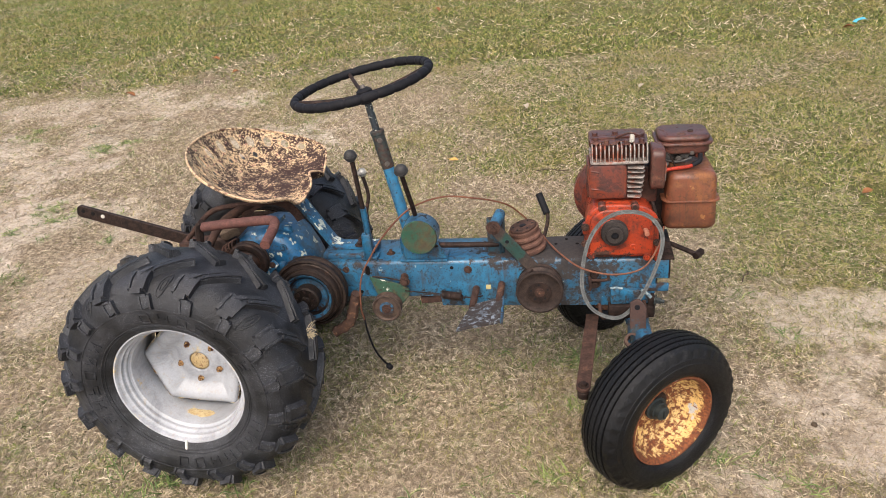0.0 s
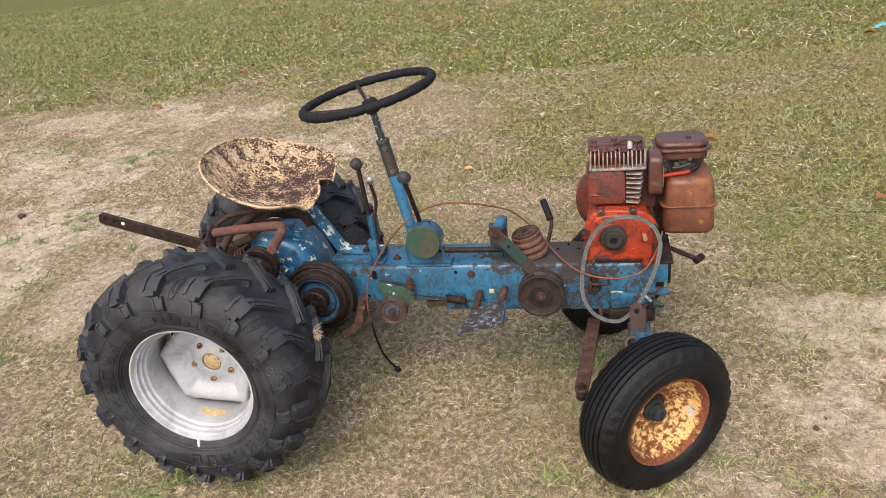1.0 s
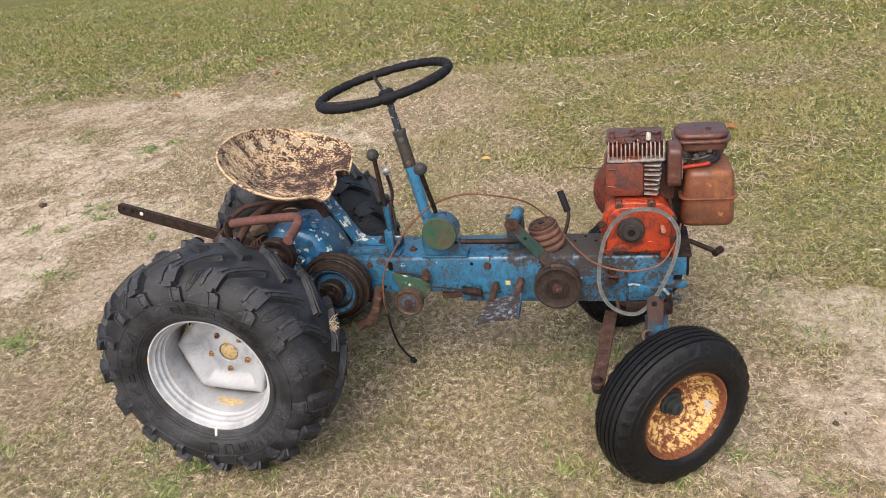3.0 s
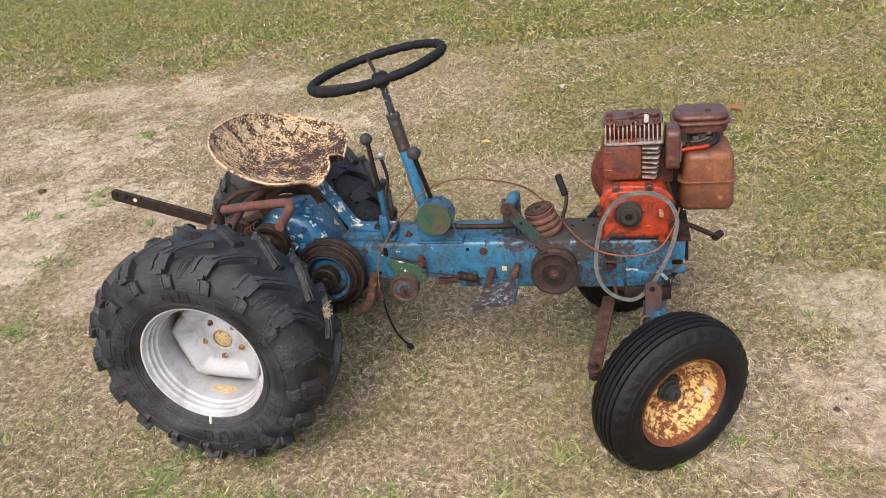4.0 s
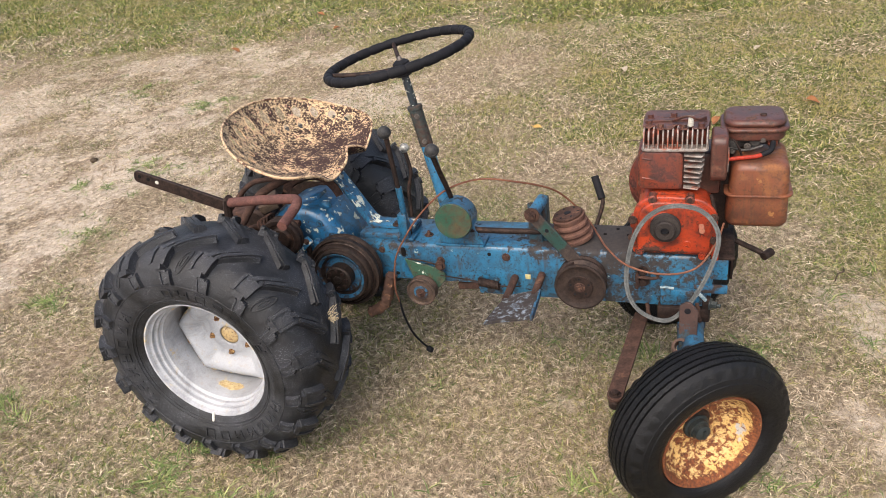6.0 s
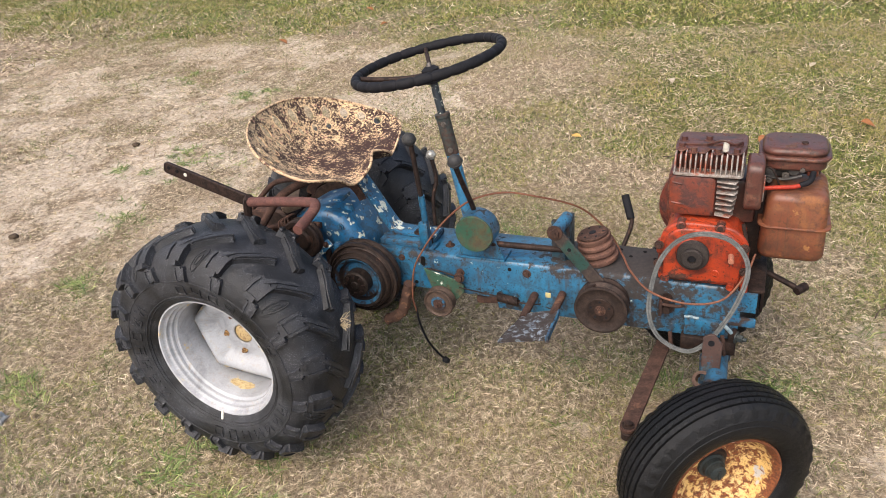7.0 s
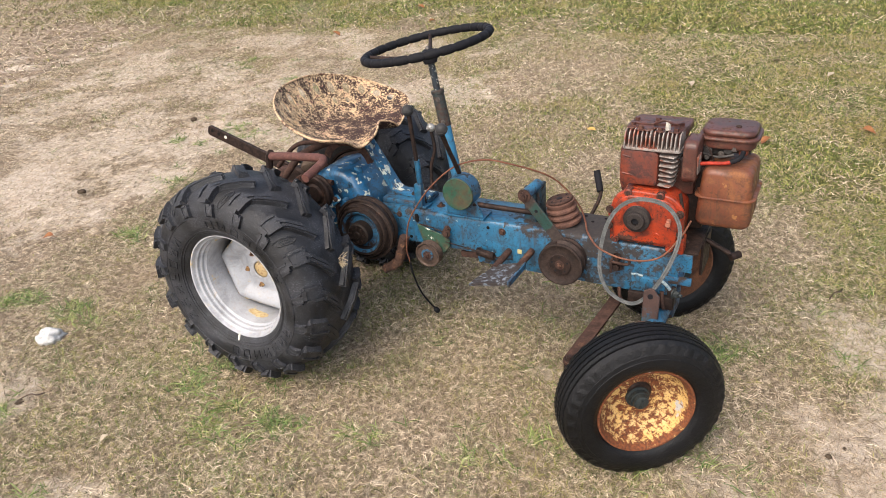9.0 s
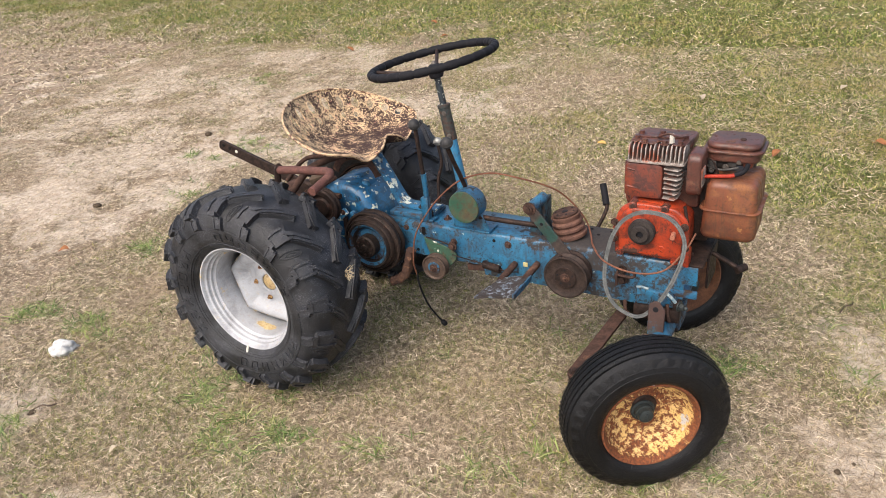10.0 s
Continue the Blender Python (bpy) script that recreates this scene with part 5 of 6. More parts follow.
def build_front_wheel(m, label):
    bm = bmesh.new()
    lathe(bm, [(0.020, 0.0), (0.020, 0.012), (0.017, 0.0175), (0.006, 0.019), (0.005, 0.0225), (-0.004, 0.0235), (-0.006, 0.029), (-0.03, 0.030), (-0.09, 0.030), (-0.09, 0.0)], Matrix.Identity(4), 28)
    box(bm, (0, 0, 0.021), (0.006, 0.022, 0.006), 0.001)
    bmesh.ops.recalc_face_normals(bm, faces=bm.faces[:])
    wheel = part("front_wheel", bm, GREASE, tractor, label, m)
    bm = bmesh.new()
    half = [(0.0, 0.1998), (0.0060, 0.1996), (0.0066, 0.1935), (0.0098, 0.1935), (0.0104, 0.1992), (0.0190, 0.1984), (0.0196, 0.1925), (0.0228, 0.1922), (0.0234, 0.1975), (0.0315, 0.1948), (0.0320, 0.1895), (0.0350, 0.1885), (0.0356, 0.1930), (0.0430, 0.1890), (0.0475, 0.1852),
            (0.0500, 0.1790), (0.0530, 0.1745), (0.0550, 0.1690), (0.0562, 0.1684), (0.0568, 0.1655), (0.0585, 0.158), (0.0600, 0.1572), (0.061, 0.146), (0.058, 0.132), (0.0575, 0.130), (0.053, 0.1215), (0.047, 0.1175), (0.042, 0.113), (0.036, 0.107)]
    lathe(bm, [(-o, r) for o, r in half[::-1]] + half[1:], Matrix.Identity(4), 216)
    # worn scalloped shoulders and wavy groove edges
    for v in bm.verts:
        th, r = math.atan2(v.co.y, v.co.x), math.hypot(v.co.x, v.co.y)
        if 0.174 < r < 0.188 and abs(v.co.z) > 0.04:
            k = 1 + (0.0022 if math.sin(36 * th) > 0 else -0.0014) / r
            v.co.x, v.co.y = v.co.x * k, v.co.y * k
        elif r > 0.19 and 0.006 < abs(v.co.z) < 0.036:
            v.co.z += 0.0004 * math.sin(54 * th)
    # fine sipes across the ribs
    for k in range(90):
        th = 2 * math.pi * k / 90
        for o, r in ((0.0, 0.1999), (0.0147, 0.1989), (-0.0147, 0.1989), (0.0275, 0.1963), (-0.0275, 0.1963)):
            w = 0.0038
            p, q = Vector((r * math.cos(th), r * math.sin(th), o - w)), Vector((r * math.cos(th + 0.012), r * math.sin(th + 0.012), o + w))
            sweep(bm, [p, q], [(-0.0008, -0.001), (0.0008, -0.001), (0.0006, 0.0005), (-0.0006, 0.0005)])
    part("tyre", bm, RUBBER_S, wheel, "black ribbed front tyre")
    bm = bmesh.new()
    prof = [(0.046, 0.1178), (0.0505, 0.1165), (0.0500, 0.1125), (0.0455, 0.1095), (0.041, 0.1065), (0.030, 0.1045), (0.018, 0.1015), (0.006, 0.095), (-0.006, 0.083), (-0.014, 0.066), (-0.016, 0.05), (-0.012, 0.042), (-0.012, 0.024), (-0.016, 0.024), (-0.02, 0.05), (-0.02, 0.07), (-0.012, 0.09), (0.0, 0.1), (0.02, 0.106), (0.04, 0.112)]
    lathe(bm, prof, Matrix.Identity(4), 80, True)
    part("rim", bm, RIMY, wheel, "yellow rim largely eaten by rust")
    for i in range(4):
        a = 2 * math.pi * i / 4 + 0.9
        bm = bmesh.new()
        bolt(bm, (0.060 * math.cos(a), 0.060 * math.sin(a), -0.0155), (0, 0, 1), 0.0075, 0.005, True, 0.002)
        part("wheel_bolt", bm, RIMY, wheel)
    bm = bmesh.new()
    disc(bm, (0.004, 0.010, -0.008), (0, 0, 1), 0.031, 0.010, 0.004, 32)
    part("hub_flange", bm, RUST_DARK, wheel, "greasy dark hub flange")
    bm = bmesh.new()
    lathe(bm, [(-0.046, 0.1178), (-0.0505, 0.1165), (-0.050, 0.1125), (-0.041, 0.1065), (-0.030, 0.1000), (-0.022, 0.0900), (-0.022, 0.030), (-0.0215, 0.030), (-0.0215, 0.0905), (-0.030, 0.1030), (-0.041, 0.1095)], Matrix.Identity(4), 72, True)
    part("inner_rim", bm, plain("rim_back_rust", (0.15, 0.070, 0.038), (0.075, 0.038, 0.026), 40, 0.85, 0.0, 0.5, (0.26, 0.15, 0.07), 0.6) if "rim_back_rust" not in bpy.data.materials else bpy.data.materials["rim_back_rust"], wheel, "rusted back of the rim")
    return wheel


def build_front_axle():
    bm = bmesh.new()
    tube(bm, [(0.865, -0.06, 0.265), (0.86, 0.14, 0.262), (0.85, 0.40, 0.255)], 0.024, 16)
    box(bm, (0.86, 0.14, 0.262), (0.06, 0.09, 0.06), 0.006)
    ax = part("front_axle", bm, BLUE_D, tractor, "grimy blue front axle tube")
    # king post with its drilled head plate
    bm = bmesh.new()
    tube(bm, [(0.853, -0.005, 0.235), (0.856, -0.06, 0.205), (0.862, -0.12, 0.19)], 0.018, 14, 4)
    tube(bm, [(0.848, 0.012, 0.23), (0.846, 0.012, 0.30)], 0.020, 16)
    post = part("king_post", bm, BLUE_D, tractor, "worn blue king post")
    bm = bmesh.new()
    m = axis_at((0.851, 0.002, 0.308), (0.05, -1, 0.1))
    prism(bm, [(-0.020, -0.06), (0.019, -0.06), (0.0205, 0.036), (0.004, 0.058), (-0.006, 0.059), (-0.0205, 0.050)], m, 0.008, 0.0015, 1)
    part("head_plate", bm, worn("head_plate_rust", (0.082, 0.045, 0.036), (0.052, 0.032, 0.028), (0.035, 0.10, 0.14), (0.05, 0.04, 0.035), cover=0.40, size=50, rough=0.8, worse=[((0.851, 0.0, 0.255), (0.05, 0.05, 0.04), 0.5, 1.2, 0.16)]), post, "rusty drilled head plate")
    bm = bmesh.new()
    disc(bm, m @ Vector((-0.003, 0.038, 0.0095)), (0.05, -1, 0.1), 0.007, 0.003, 0.0005, 14)
    part("hole", bm, BLACK, post)
    bm = bmesh.new()
    lathe(bm, [(-0.008, 0.014), (0.0, 0.0205), (0.006, 0.0215), (0.012, 0.0195), (0.014, 0.012)], axis_at((0.838, -0.022, 0.258), (-0.2, -0.55, 0.8)), 24)
    part("post_collar", bm, plain("rusty_collar", (0.12, 0.075, 0.058), (0.07, 0.048, 0.04), 60, 0.8), post, "rusty collar ring")
    # flat drag link and its arm
    bm = bmesh.new()
    a, b = Vector((0.742, 0.09, 0.268)), Vector((0.709, -0.205, 0.248))
    sweep(bm, [a, a.lerp(b, 0.5), b], [(-0.0165, -0.004), (0.0165, -0.004), (0.0165, 0.004), (-0.0165, 0.004)])
    disc(bm, (0.709, -0.205, 0.252), (0, 0, 1), 0.0165, 0.008, 0.001, 20)
    link = part("drag_link", bm, RUSTY, tractor, "flat rusty steering link bar")
    bm = bmesh.new()
    bolt(bm, (0.709, -0.203, 0.252), (0, 0, 1), 0.009, 0.008)
    disc(bm, (0.709, -0.205, 0.240), (0, 0, 1), 0.014, 0.02, 0.003, 16)
    part("bolt", bm, RUST_DARK, link)
    bm = bmesh.new()
    tube(bm, [(0.709, -0.205, 0.228), (0.77, -0.19, 0.2), (0.845, -0.15, 0.19)], 0.011, 12, 4)
    part("steering_arm", bm, RUST_DARK, tractor)
    # crank rod at the nose
    bm = bmesh.new()
    tube(bm, [(0.90, 0.175, 0.452), (0.95, 0.168, 0.44), (1.00, 0.162, 0.418), (1.013, 0.155, 0.411)], 0.0065, 10)
    tube(bm, [(1.008, 0.15, 0.412), (1.026, 0.17, 0.416)], 0.010, 10)
    part("crank_rod", bm, RUST_DARK, tractor, "dark rusty rod at the nose")
    bm = bmesh.new()
    m = axis_at((0.938, 0.19, 0.40), (1, 0.0, 0))
    prism(bm, rounded(0.11, 0.10, 0.012), m, 0.006, 0.001, 1)
    part("nose_plate", bm, RUST_DARK, tractor, "rusty nose plate")


def build_engine():
    # crankcase
    bm = bmesh.new()
    out = [(-0.088, 0.0), (0.088, 0.0), (0.092, 0.05), (0.090, 0.10), (0.07, 0.128), (0.04, 0.140), (-0.04, 0.142), (-0.07, 0.13), (-0.086, 0.105), (-0.090, 0.05)]
    m = axis_at((0.810, 0.078, 0.456), OUT)
    curve = [(p.x, p.y) for p in smooth_line([(x, y, 0) for x, y in out[1:]] + [(out[0][0], out[0][1], 0)], 4)]
    prism(bm, curve, m, 0.017, 0.005, 3)
    prism(bm, [(x * 0.88, 0.068 + (y - 0.068) * 0.88) for x, y in curve], m, 0.026, 0.006, 3)
    prism(bm, [(x * 0.93, y * 0.97) for x, y in out], axis_at((0.810, 0.235, 0.458), OUT), 0.16, 0.004, 2)
    eng = part("engine", bm, ORANGE, tractor, "old orange single-cylinder engine with a rusted cowl")
    # cover bolts and bosses
    bm = bmesh.new()
    disc(bm, (0.790, 0.050, 0.531), OUT, 0.036, 0.012, 0.004, 36)
    part("crankcase_cover", bm, ORANGE, eng)
    for c, d in (((0.725, 0.07, 0.535), (0.018, 0.03, 0.028)), ((0.900, 0.07, 0.47), (0.016, 0.03, 0.05))):
        bm = bmesh.new()
        box(bm, c, d, 0.005)
        part("mounting_lug", bm, ORANGE, eng)
    bm = bmesh.new()
    disc(bm, (0.840, 0.0505, 0.489), OUT, 0.009, 0.006, 0.002, 20, 0.004)
    part("drain_boss", bm, ORANGE, eng)
    for x, z in ((0.738, 0.466), (0.874, 0.460), (0.764, 0.592), (0.842, 0.594), (0.897, 0.50), (0.722, 0.545), (0.722, 0.50), (0.893, 0.555)):
        bm = bmesh.new()
        bolt(bm, (x, 0.052 if z < 0.58 else 0.062, z), OUT, 0.0065, 0.008)
        part("bolt", bm, ORANGE if z < 0.48 else RUSTY, eng)
    bm = bmesh.new()
    tube(bm, [(0.868, 0.055, 0.535), (0.870, 0.03, 0.533)], 0.006, 10)
    part("oil_stub", bm, plain("pale_red_stub", (0.45, 0.20, 0.13), (0.36, 0.13, 0.08), 80, 0.6), eng)
    for x in (0.764, 0.842):
        bm = bmesh.new()
        disc(bm, (x, 0.055, 0.592), OUT, 0.010, 0.03, 0.002, 16)
        part("top_boss", bm, SHROUD, eng)
    # crank pulley
    bm = bmesh.new()
    c = (0.793, 0.021, 0.533)
    lathe(bm, [(0.0, 0.009), (0.0, 0.020), (-0.003, 0.0225), (-0.010, 0.0225), (-0.012, 0.0315), (-0.015, 0.033), (-0.019, 0.028), (-0.024, 0.033), (-0.027, 0.033), (-0.028, 0.02), (-0.012, 0.009)], axis_at(c, OUT), 44, True)
    pul = part("crank_pulley", bm, plain("dark_cast_pulley", (0.055, 0.045, 0.04), (0.04, 0.034, 0.032), 40, 0.6, 0.3), eng, "dark grooved crank pulley")
    bm = bmesh.new()
    disc(bm, (0.793, 0.026, 0.533), OUT, 0.0095, 0.01, 0.001, 6)
    part("shaft_end", bm, BLACK, pul)
    # cylinder with fins
    bm = bmesh.new()
    box(bm, (0.800, 0.160, 0.645), (0.105, 0.105, 0.10), 0.006)
    cyl = part("cylinder", bm, BROWN, eng, "finned cast cylinder")
    for i in range(7):
        bm = bmesh.new()
        z = 0.606 + 0.0125 * i
        w = 0.052 + 0.004 * min(i, 4)
        prism(bm, [(0.826, 0.090 + 0.006 * (i % 2)), (0.836 + w * 0.38, 0.082 + 0.003 * (i % 3)), (0.842 + w * 0.38, 0.10), (0.842 + w * 0.38, 0.17), (0.826, 0.17)], Matrix.Translation((0, 0, z)), 0.0036, 0.001, 1)
        part("fin", bm, ALU, cyl)
    bm = bmesh.new()
    m = Matrix.Translation((0.806, 0.15, 0.694))
    prism(bm, rounded(0.140, 0.130, 0.012), m, 0.007, 0.002, 2)
    head = part("cylinder_head", bm, ALU, eng, "upright-finned aluminium cylinder head")
    for i in range(14):
        x = 0.741 + 0.0100 * i
        bm = bmesh.new()
        lo, hi = 0.084 + 0.002 * (i % 3), 0.150
        prism(bm, [(lo, 0.70), (lo + 0.004, 0.73), (lo + 0.014, 0.7405), (hi, 0.7405), (hi, 0.70)], Matrix(((0, 0, 1, x - 0.0017), (1, 0, 0, 0), (0, 1, 0, 0), (0, 0, 0, 1))), 0.0034, 0.001, 1)
        part("fin", bm, ALU, head)
    # block added behind the fins so their gaps look dark, in rust red
    bm = bmesh.new()
    box(bm, (0.806, 0.165, 0.715), (0.128, 0.10, 0.034), 0.004)
    part("fin_gap_block", bm, SHROUD, head)
    for x, y in ((0.775, 0.105), (0.822, 0.103), (0.858, 0.108), (0.75, 0.13), (0.862, 0.15), (0.75, 0.17), (0.80, 0.178)):
        bm = bmesh.new()
        bolt(bm, (x, y, 0.7415), (0, 0, 1), 0.007, 0.009)
        part("bolt", bm, BROWN, head)
    # spark plug
    bm = bmesh.new()
    lathe(bm, [(0.0, 0.0065), (0.022, 0.006), (0.023, 0.0), ], axis_at((0.836, 0.118, 0.742), (0.05, -0.25, 1)), 14)
    sp = part("spark_plug", bm, CERAMIC, eng, "white ceramic spark plug")
    bm = bmesh.new()
    tube(bm, [(0.80, 0.135, 0.747), (0.81, 0.12, 0.756), (0.832, 0.11, 0.766), (0.85, 0.115, 0.757), (0.865, 0.15, 0.75)], 0.003, 8, 5)
    part("plug_lead", bm, BROWN, sp)
    # cowl pieces
    bm = bmesh.new()
    m = axis_at((0.778, 0.101, 0.648), OUT)
    prism(bm, rounded(0.092, 0.088, 0.012), m, 0.012, 0.004, 2)
    box(bm, (0.733, 0.14, 0.648), (0.008, 0.08, 0.088), 0.003)
    sh = part("front_cowl", bm, SHROUD, eng, "faded red sheet cowl")
    for z, w in ((0.678, 0.02), (0.632, 0.026)):
        bm = bmesh.new()
        tube(bm, [(0.738, 0.0885, z), (0.738 + w, 0.0885, z - 0.004)], 0.002, 6)
        part("rib", bm, SHROUD, sh)
    bm = bmesh.new()
    disc(bm, (0.777, 0.0885, 0.637), OUT, 0.004, 0.003, 0.001, 10)
    part("rivet", bm, SHROUD, sh)
    bm = bmesh.new()
    prism(bm, [(-0.071, -0.042), (0.071, -0.042), (0.071, 0.035), (0.062, 0.046), (-0.062, 0.046), (-0.071, 0.035)], Matrix.Translation((0.806, 0.196, 0.7155)), 0.0225, 0.006, 3)
    prism(bm, [(0.737, 0.115), (0.752, 0.104), (0.762, 0.122), (0.779, 0.120), (0.786, 0.098), (0.800, 0.101), (0.806, 0.124), (0.834, 0.121), (0.842, 0.100), (0.860, 0.102), (0.873, 0.118), (0.877, 0.17), (0.735, 0.17)], Matrix.Translation((0, 0, 0.7385)), 0.0035, 0.001, 1)
    box(bm, (0.80, 0.15, 0.7435), (0.12, 0.012, 0.005), 0.0015, pose(0, 0, 0, 0, 0, 6))
    part("top_cowl", bm, BROWN, eng, "brown oxidised top cowl")
    bm = bmesh.new()
    prism(bm, rounded(0.085, 0.105, 0.02), axis_at((0.880, 0.128, 0.674), (1, 0, 0)), 0.034, 0.007, 3)
    sc = part("side_cowl", bm, BROWN, eng, "brown oxidised side cowl with louvres")
    for i in range(4):
        bm = bmesh.new()
        box(bm, (0.9155, 0.095 + 0.011 * i, 0.667), (0.003, 0.005, 0.05), 0.001, pose(0, 0, 0, 14, 0, 0))
        part("louvre", bm, ALU, sc)
    # flywheel housing behind
    bm = bmesh.new()
    disc(bm, (0.798, 0.205, 0.565), OUT, 0.100, 0.07, 0.02, 48)
    part("flywheel_housing", bm, SHROUD, eng, "round red flywheel housing")
    bm = bmesh.new()
    box(bm, (0.84, 0.19, 0.62), (0.13, 0.1, 0.1), 0.01)
    part("rear_shroud", bm, BROWN, eng)
    bm = bmesh.new()
    box(bm, (0.905, 0.205, 0.560), (0.050, 0.10, 0.17), 0.008)
    box(bm, (0.925, 0.235, 0.640), (0.05, 0.06, 0.05), 0.006)
    part("rear_housing", bm, RUST_DARK, eng, "dark oily engine back housing")
    bm = bmesh.new()
    tube(bm, [(0.885, 0.075, 0.60), (0.895, 0.07, 0.56), (0.897, 0.075, 0.53)], 0.004, 8, 4)
    part("governor_rod", bm, RUST_DARK, eng)
    # fuel tank with a seam
    bm = bmesh.new()
    prism(bm, rounded(0.132, 0.155, 0.022), Matrix.Translation((0.981, 0.176, 0.510)), 0.150, 0.016, 4)
    for v in bm.verts:
        if v.co.z > 0.60:
            k = 1 - 0.16 * ((v.co.z - 0.60) / 0.06)
            v.co.x = 0.990 + (v.co.x - 0.990) * k
        elif v.co.z < 0.56:
            v.co.x = 0.982 + (v.co.x - 0.982) * (1 - 0.05 * (0.56 - v.co.z) / 0.045)
    tank = part("fuel_tank", bm, TANK, eng, "orange-brown rusted fuel tank with a rolled seam")
    bm = bmesh.new()
    prism(bm, rounded(0.140, 0.163, 0.025), Matrix.Translation((0.981, 0.176, 0.585)), 0.005, 0.002, 2)
    part("seam", bm, TANK, tank)
    # carburettor and hose
    bm = bmesh.new()
    box(bm, (0.945, 0.205, 0.686), (0.05, 0.05, 0.04), 0.008)
    tube(bm, [(0.915, 0.19, 0.688), (1.02, 0.19, 0.688)], 0.014, 14)
    disc(bm, (0.97, 0.165, 0.688), OUT, 0.013, 0.03, 0.003, 16)
    box(bm, (0.925, 0.17, 0.682), (0.02, 0.02, 0.03), 0.004)
    tube(bm, [(0.91, 0.162, 0.678), (0.95, 0.155, 0.672), (0.985, 0.16, 0.68)], 0.003, 8, 4)
    carb = part("carburettor", bm, plain("greasy_cast_alloy", (0.09, 0.085, 0.08), (0.05, 0.045, 0.042), 60, 0.6, 0.4, 0.4, (0.22, 0.2, 0.18), 0.6), eng, "greasy dark carburettor")
    for q, r in (((0.935, 0.172, 0.697), 0.006), ((0.955, 0.168, 0.676), 0.005), ((0.985, 0.163, 0.694), 0.0055), ((0.925, 0.158, 0.668), 0.004)):
        bm = bmesh.new()
        bolt(bm, q, OUT, r, 0.008)
        part("screw", bm, STEEL, carb)
    bm = bmesh.new()
    tube(bm, [(0.915, 0.15, 0.70), (0.93, 0.143, 0.695), (0.945, 0.145, 0.66), (0.94, 0.15, 0.645)], 0.0022, 6, 5)
    part("throttle_wire", bm, RUST_DARK, carb)
    bm = bmesh.new()
    box(bm, (1.005, 0.175, 0.690), (0.022, 0.02, 0.026), 0.004)
    part("red_flange", bm, SHROUD, carb)
    bm = bmesh.new()
    tube(bm, [(0.905, 0.12, 0.662), (0.935, 0.122, 0.666), (0.968, 0.126, 0.668), (0.984, 0.13, 0.671)], 0.0046, 10, 5)
    hose = part("fuel_hose", bm, HOSE, eng, "red fuel hose")
    bm = bmesh.new()
    tube(bm, [(0.982, 0.13, 0.671), (1.0, 0.138, 0.678), (1.006, 0.16, 0.688)], 0.0060, 10, 5)
    part("hose_end", bm, BLACK, hose)
    # air cleaner
    bm = bmesh.new()
    prism(bm, rounded(0.125, 0.115, 0.028), Matrix.Translation((0.968, 0.215, 0.690)), 0.026, 0.006, 3)
    ac = part("air_cleaner", bm, BROWN, eng, "brown oxidised air cleaner box")
    bm = bmesh.new()
    prism(bm, rounded(0.140, 0.130, 0.034), Matrix.Translation((0.968, 0.215, 0.711)), 0.009, 0.004, 3)
    prism(bm, rounded(0.126, 0.114, 0.030), Matrix.Translation((0.968, 0.215, 0.718)), 0.018, 0.010, 4)
    part("lid", bm, BROWN, ac)
    bm = bmesh.new()
    disc(bm, (0.985, 0.20, 0.739), (0, 0, 1), 0.007, 0.004, 0.001, 14)
    part("wing_nut", bm, RUSTY, ac)


def build_cables():
    bm = bmesh.new()
    path = [(0.125, 0.035, 0.29), (0.124, 0.025, 0.34), (0.135, 0.03, 0.42), (0.17, 0.035, 0.485), (0.215, 0.05, 0.545), (0.28, 0.07, 0.60), (0.36, 0.088, 0.622), (0.44, 0.102, 0.612), (0.515, 0.150, 0.575), (0.555, 0.185, 0.530), (0.600, 0.185, 0.480), (0.635, 0.130, 0.462), (0.665, 0.060, 0.464), (0.715, 0.002, 0.455), (0.79, -0.012, 0.445), (0.86, 0.0, 0.457), (0.90, 0.04, 0.50), (0.915, 0.08, 0.53)]
    tube(bm, path, 0.0024, 8, 8)
    cab = part("control_cable", bm, CABLE, tractor, "long loose orange-brown control cable")
    bm = bmesh.new()
    lathe(bm, [(0.0, 0.0), (0.0, 0.008), (0.014, 0.009), (0.02, 0.004), (0.02, 0.0)], axis_at((0.152, 0.132, 0.064), (-0.3, -0.5, 0.8)), 12)
    part("cable_end", bm, BLACK, cab)
    bm = bmesh.new()
    tube(bm, [(0.125, 0.034, 0.30), (0.126, 0.045, 0.24), (0.129, 0.075, 0.165), (0.138, 0.105, 0.11), (0.150, 0.128, 0.072)], 0.003, 8, 6)
    part("bare_wire", bm, BLACK, cab, "dark bare lower end of the cable")


build_chassis()
build_transaxle()
build_controls()
build_seat()
build_idlers()
build_rear_wheel(axis_at((-0.238, -0.232, 0.318), OUT), 1, "rear wheel, lugged tyre on a white rim", WHITE)
build_rear_wheel(axis_at((-0.282, 0.492, 0.318), (0, 1, 0)), -1, "far rear wheel, lugged tyre on a grimy rim", RUST_DARK)
FAX = Vector((0.579, -0.813, -0.03)).normalized()
build_front_wheel(axis_at(Vector((0.909, -0.246, 0.187)) - FAX * 0.0475, FAX), "front wheel turned to the far side, yellow rusty rim")
build_front_wheel(axis_at((0.80, 0.49, 0.197), (-0.579, 0.813, 0.0)), "far front wheel, turned, rusty rim")
build_front_axle()
build_engine()
build_cables()


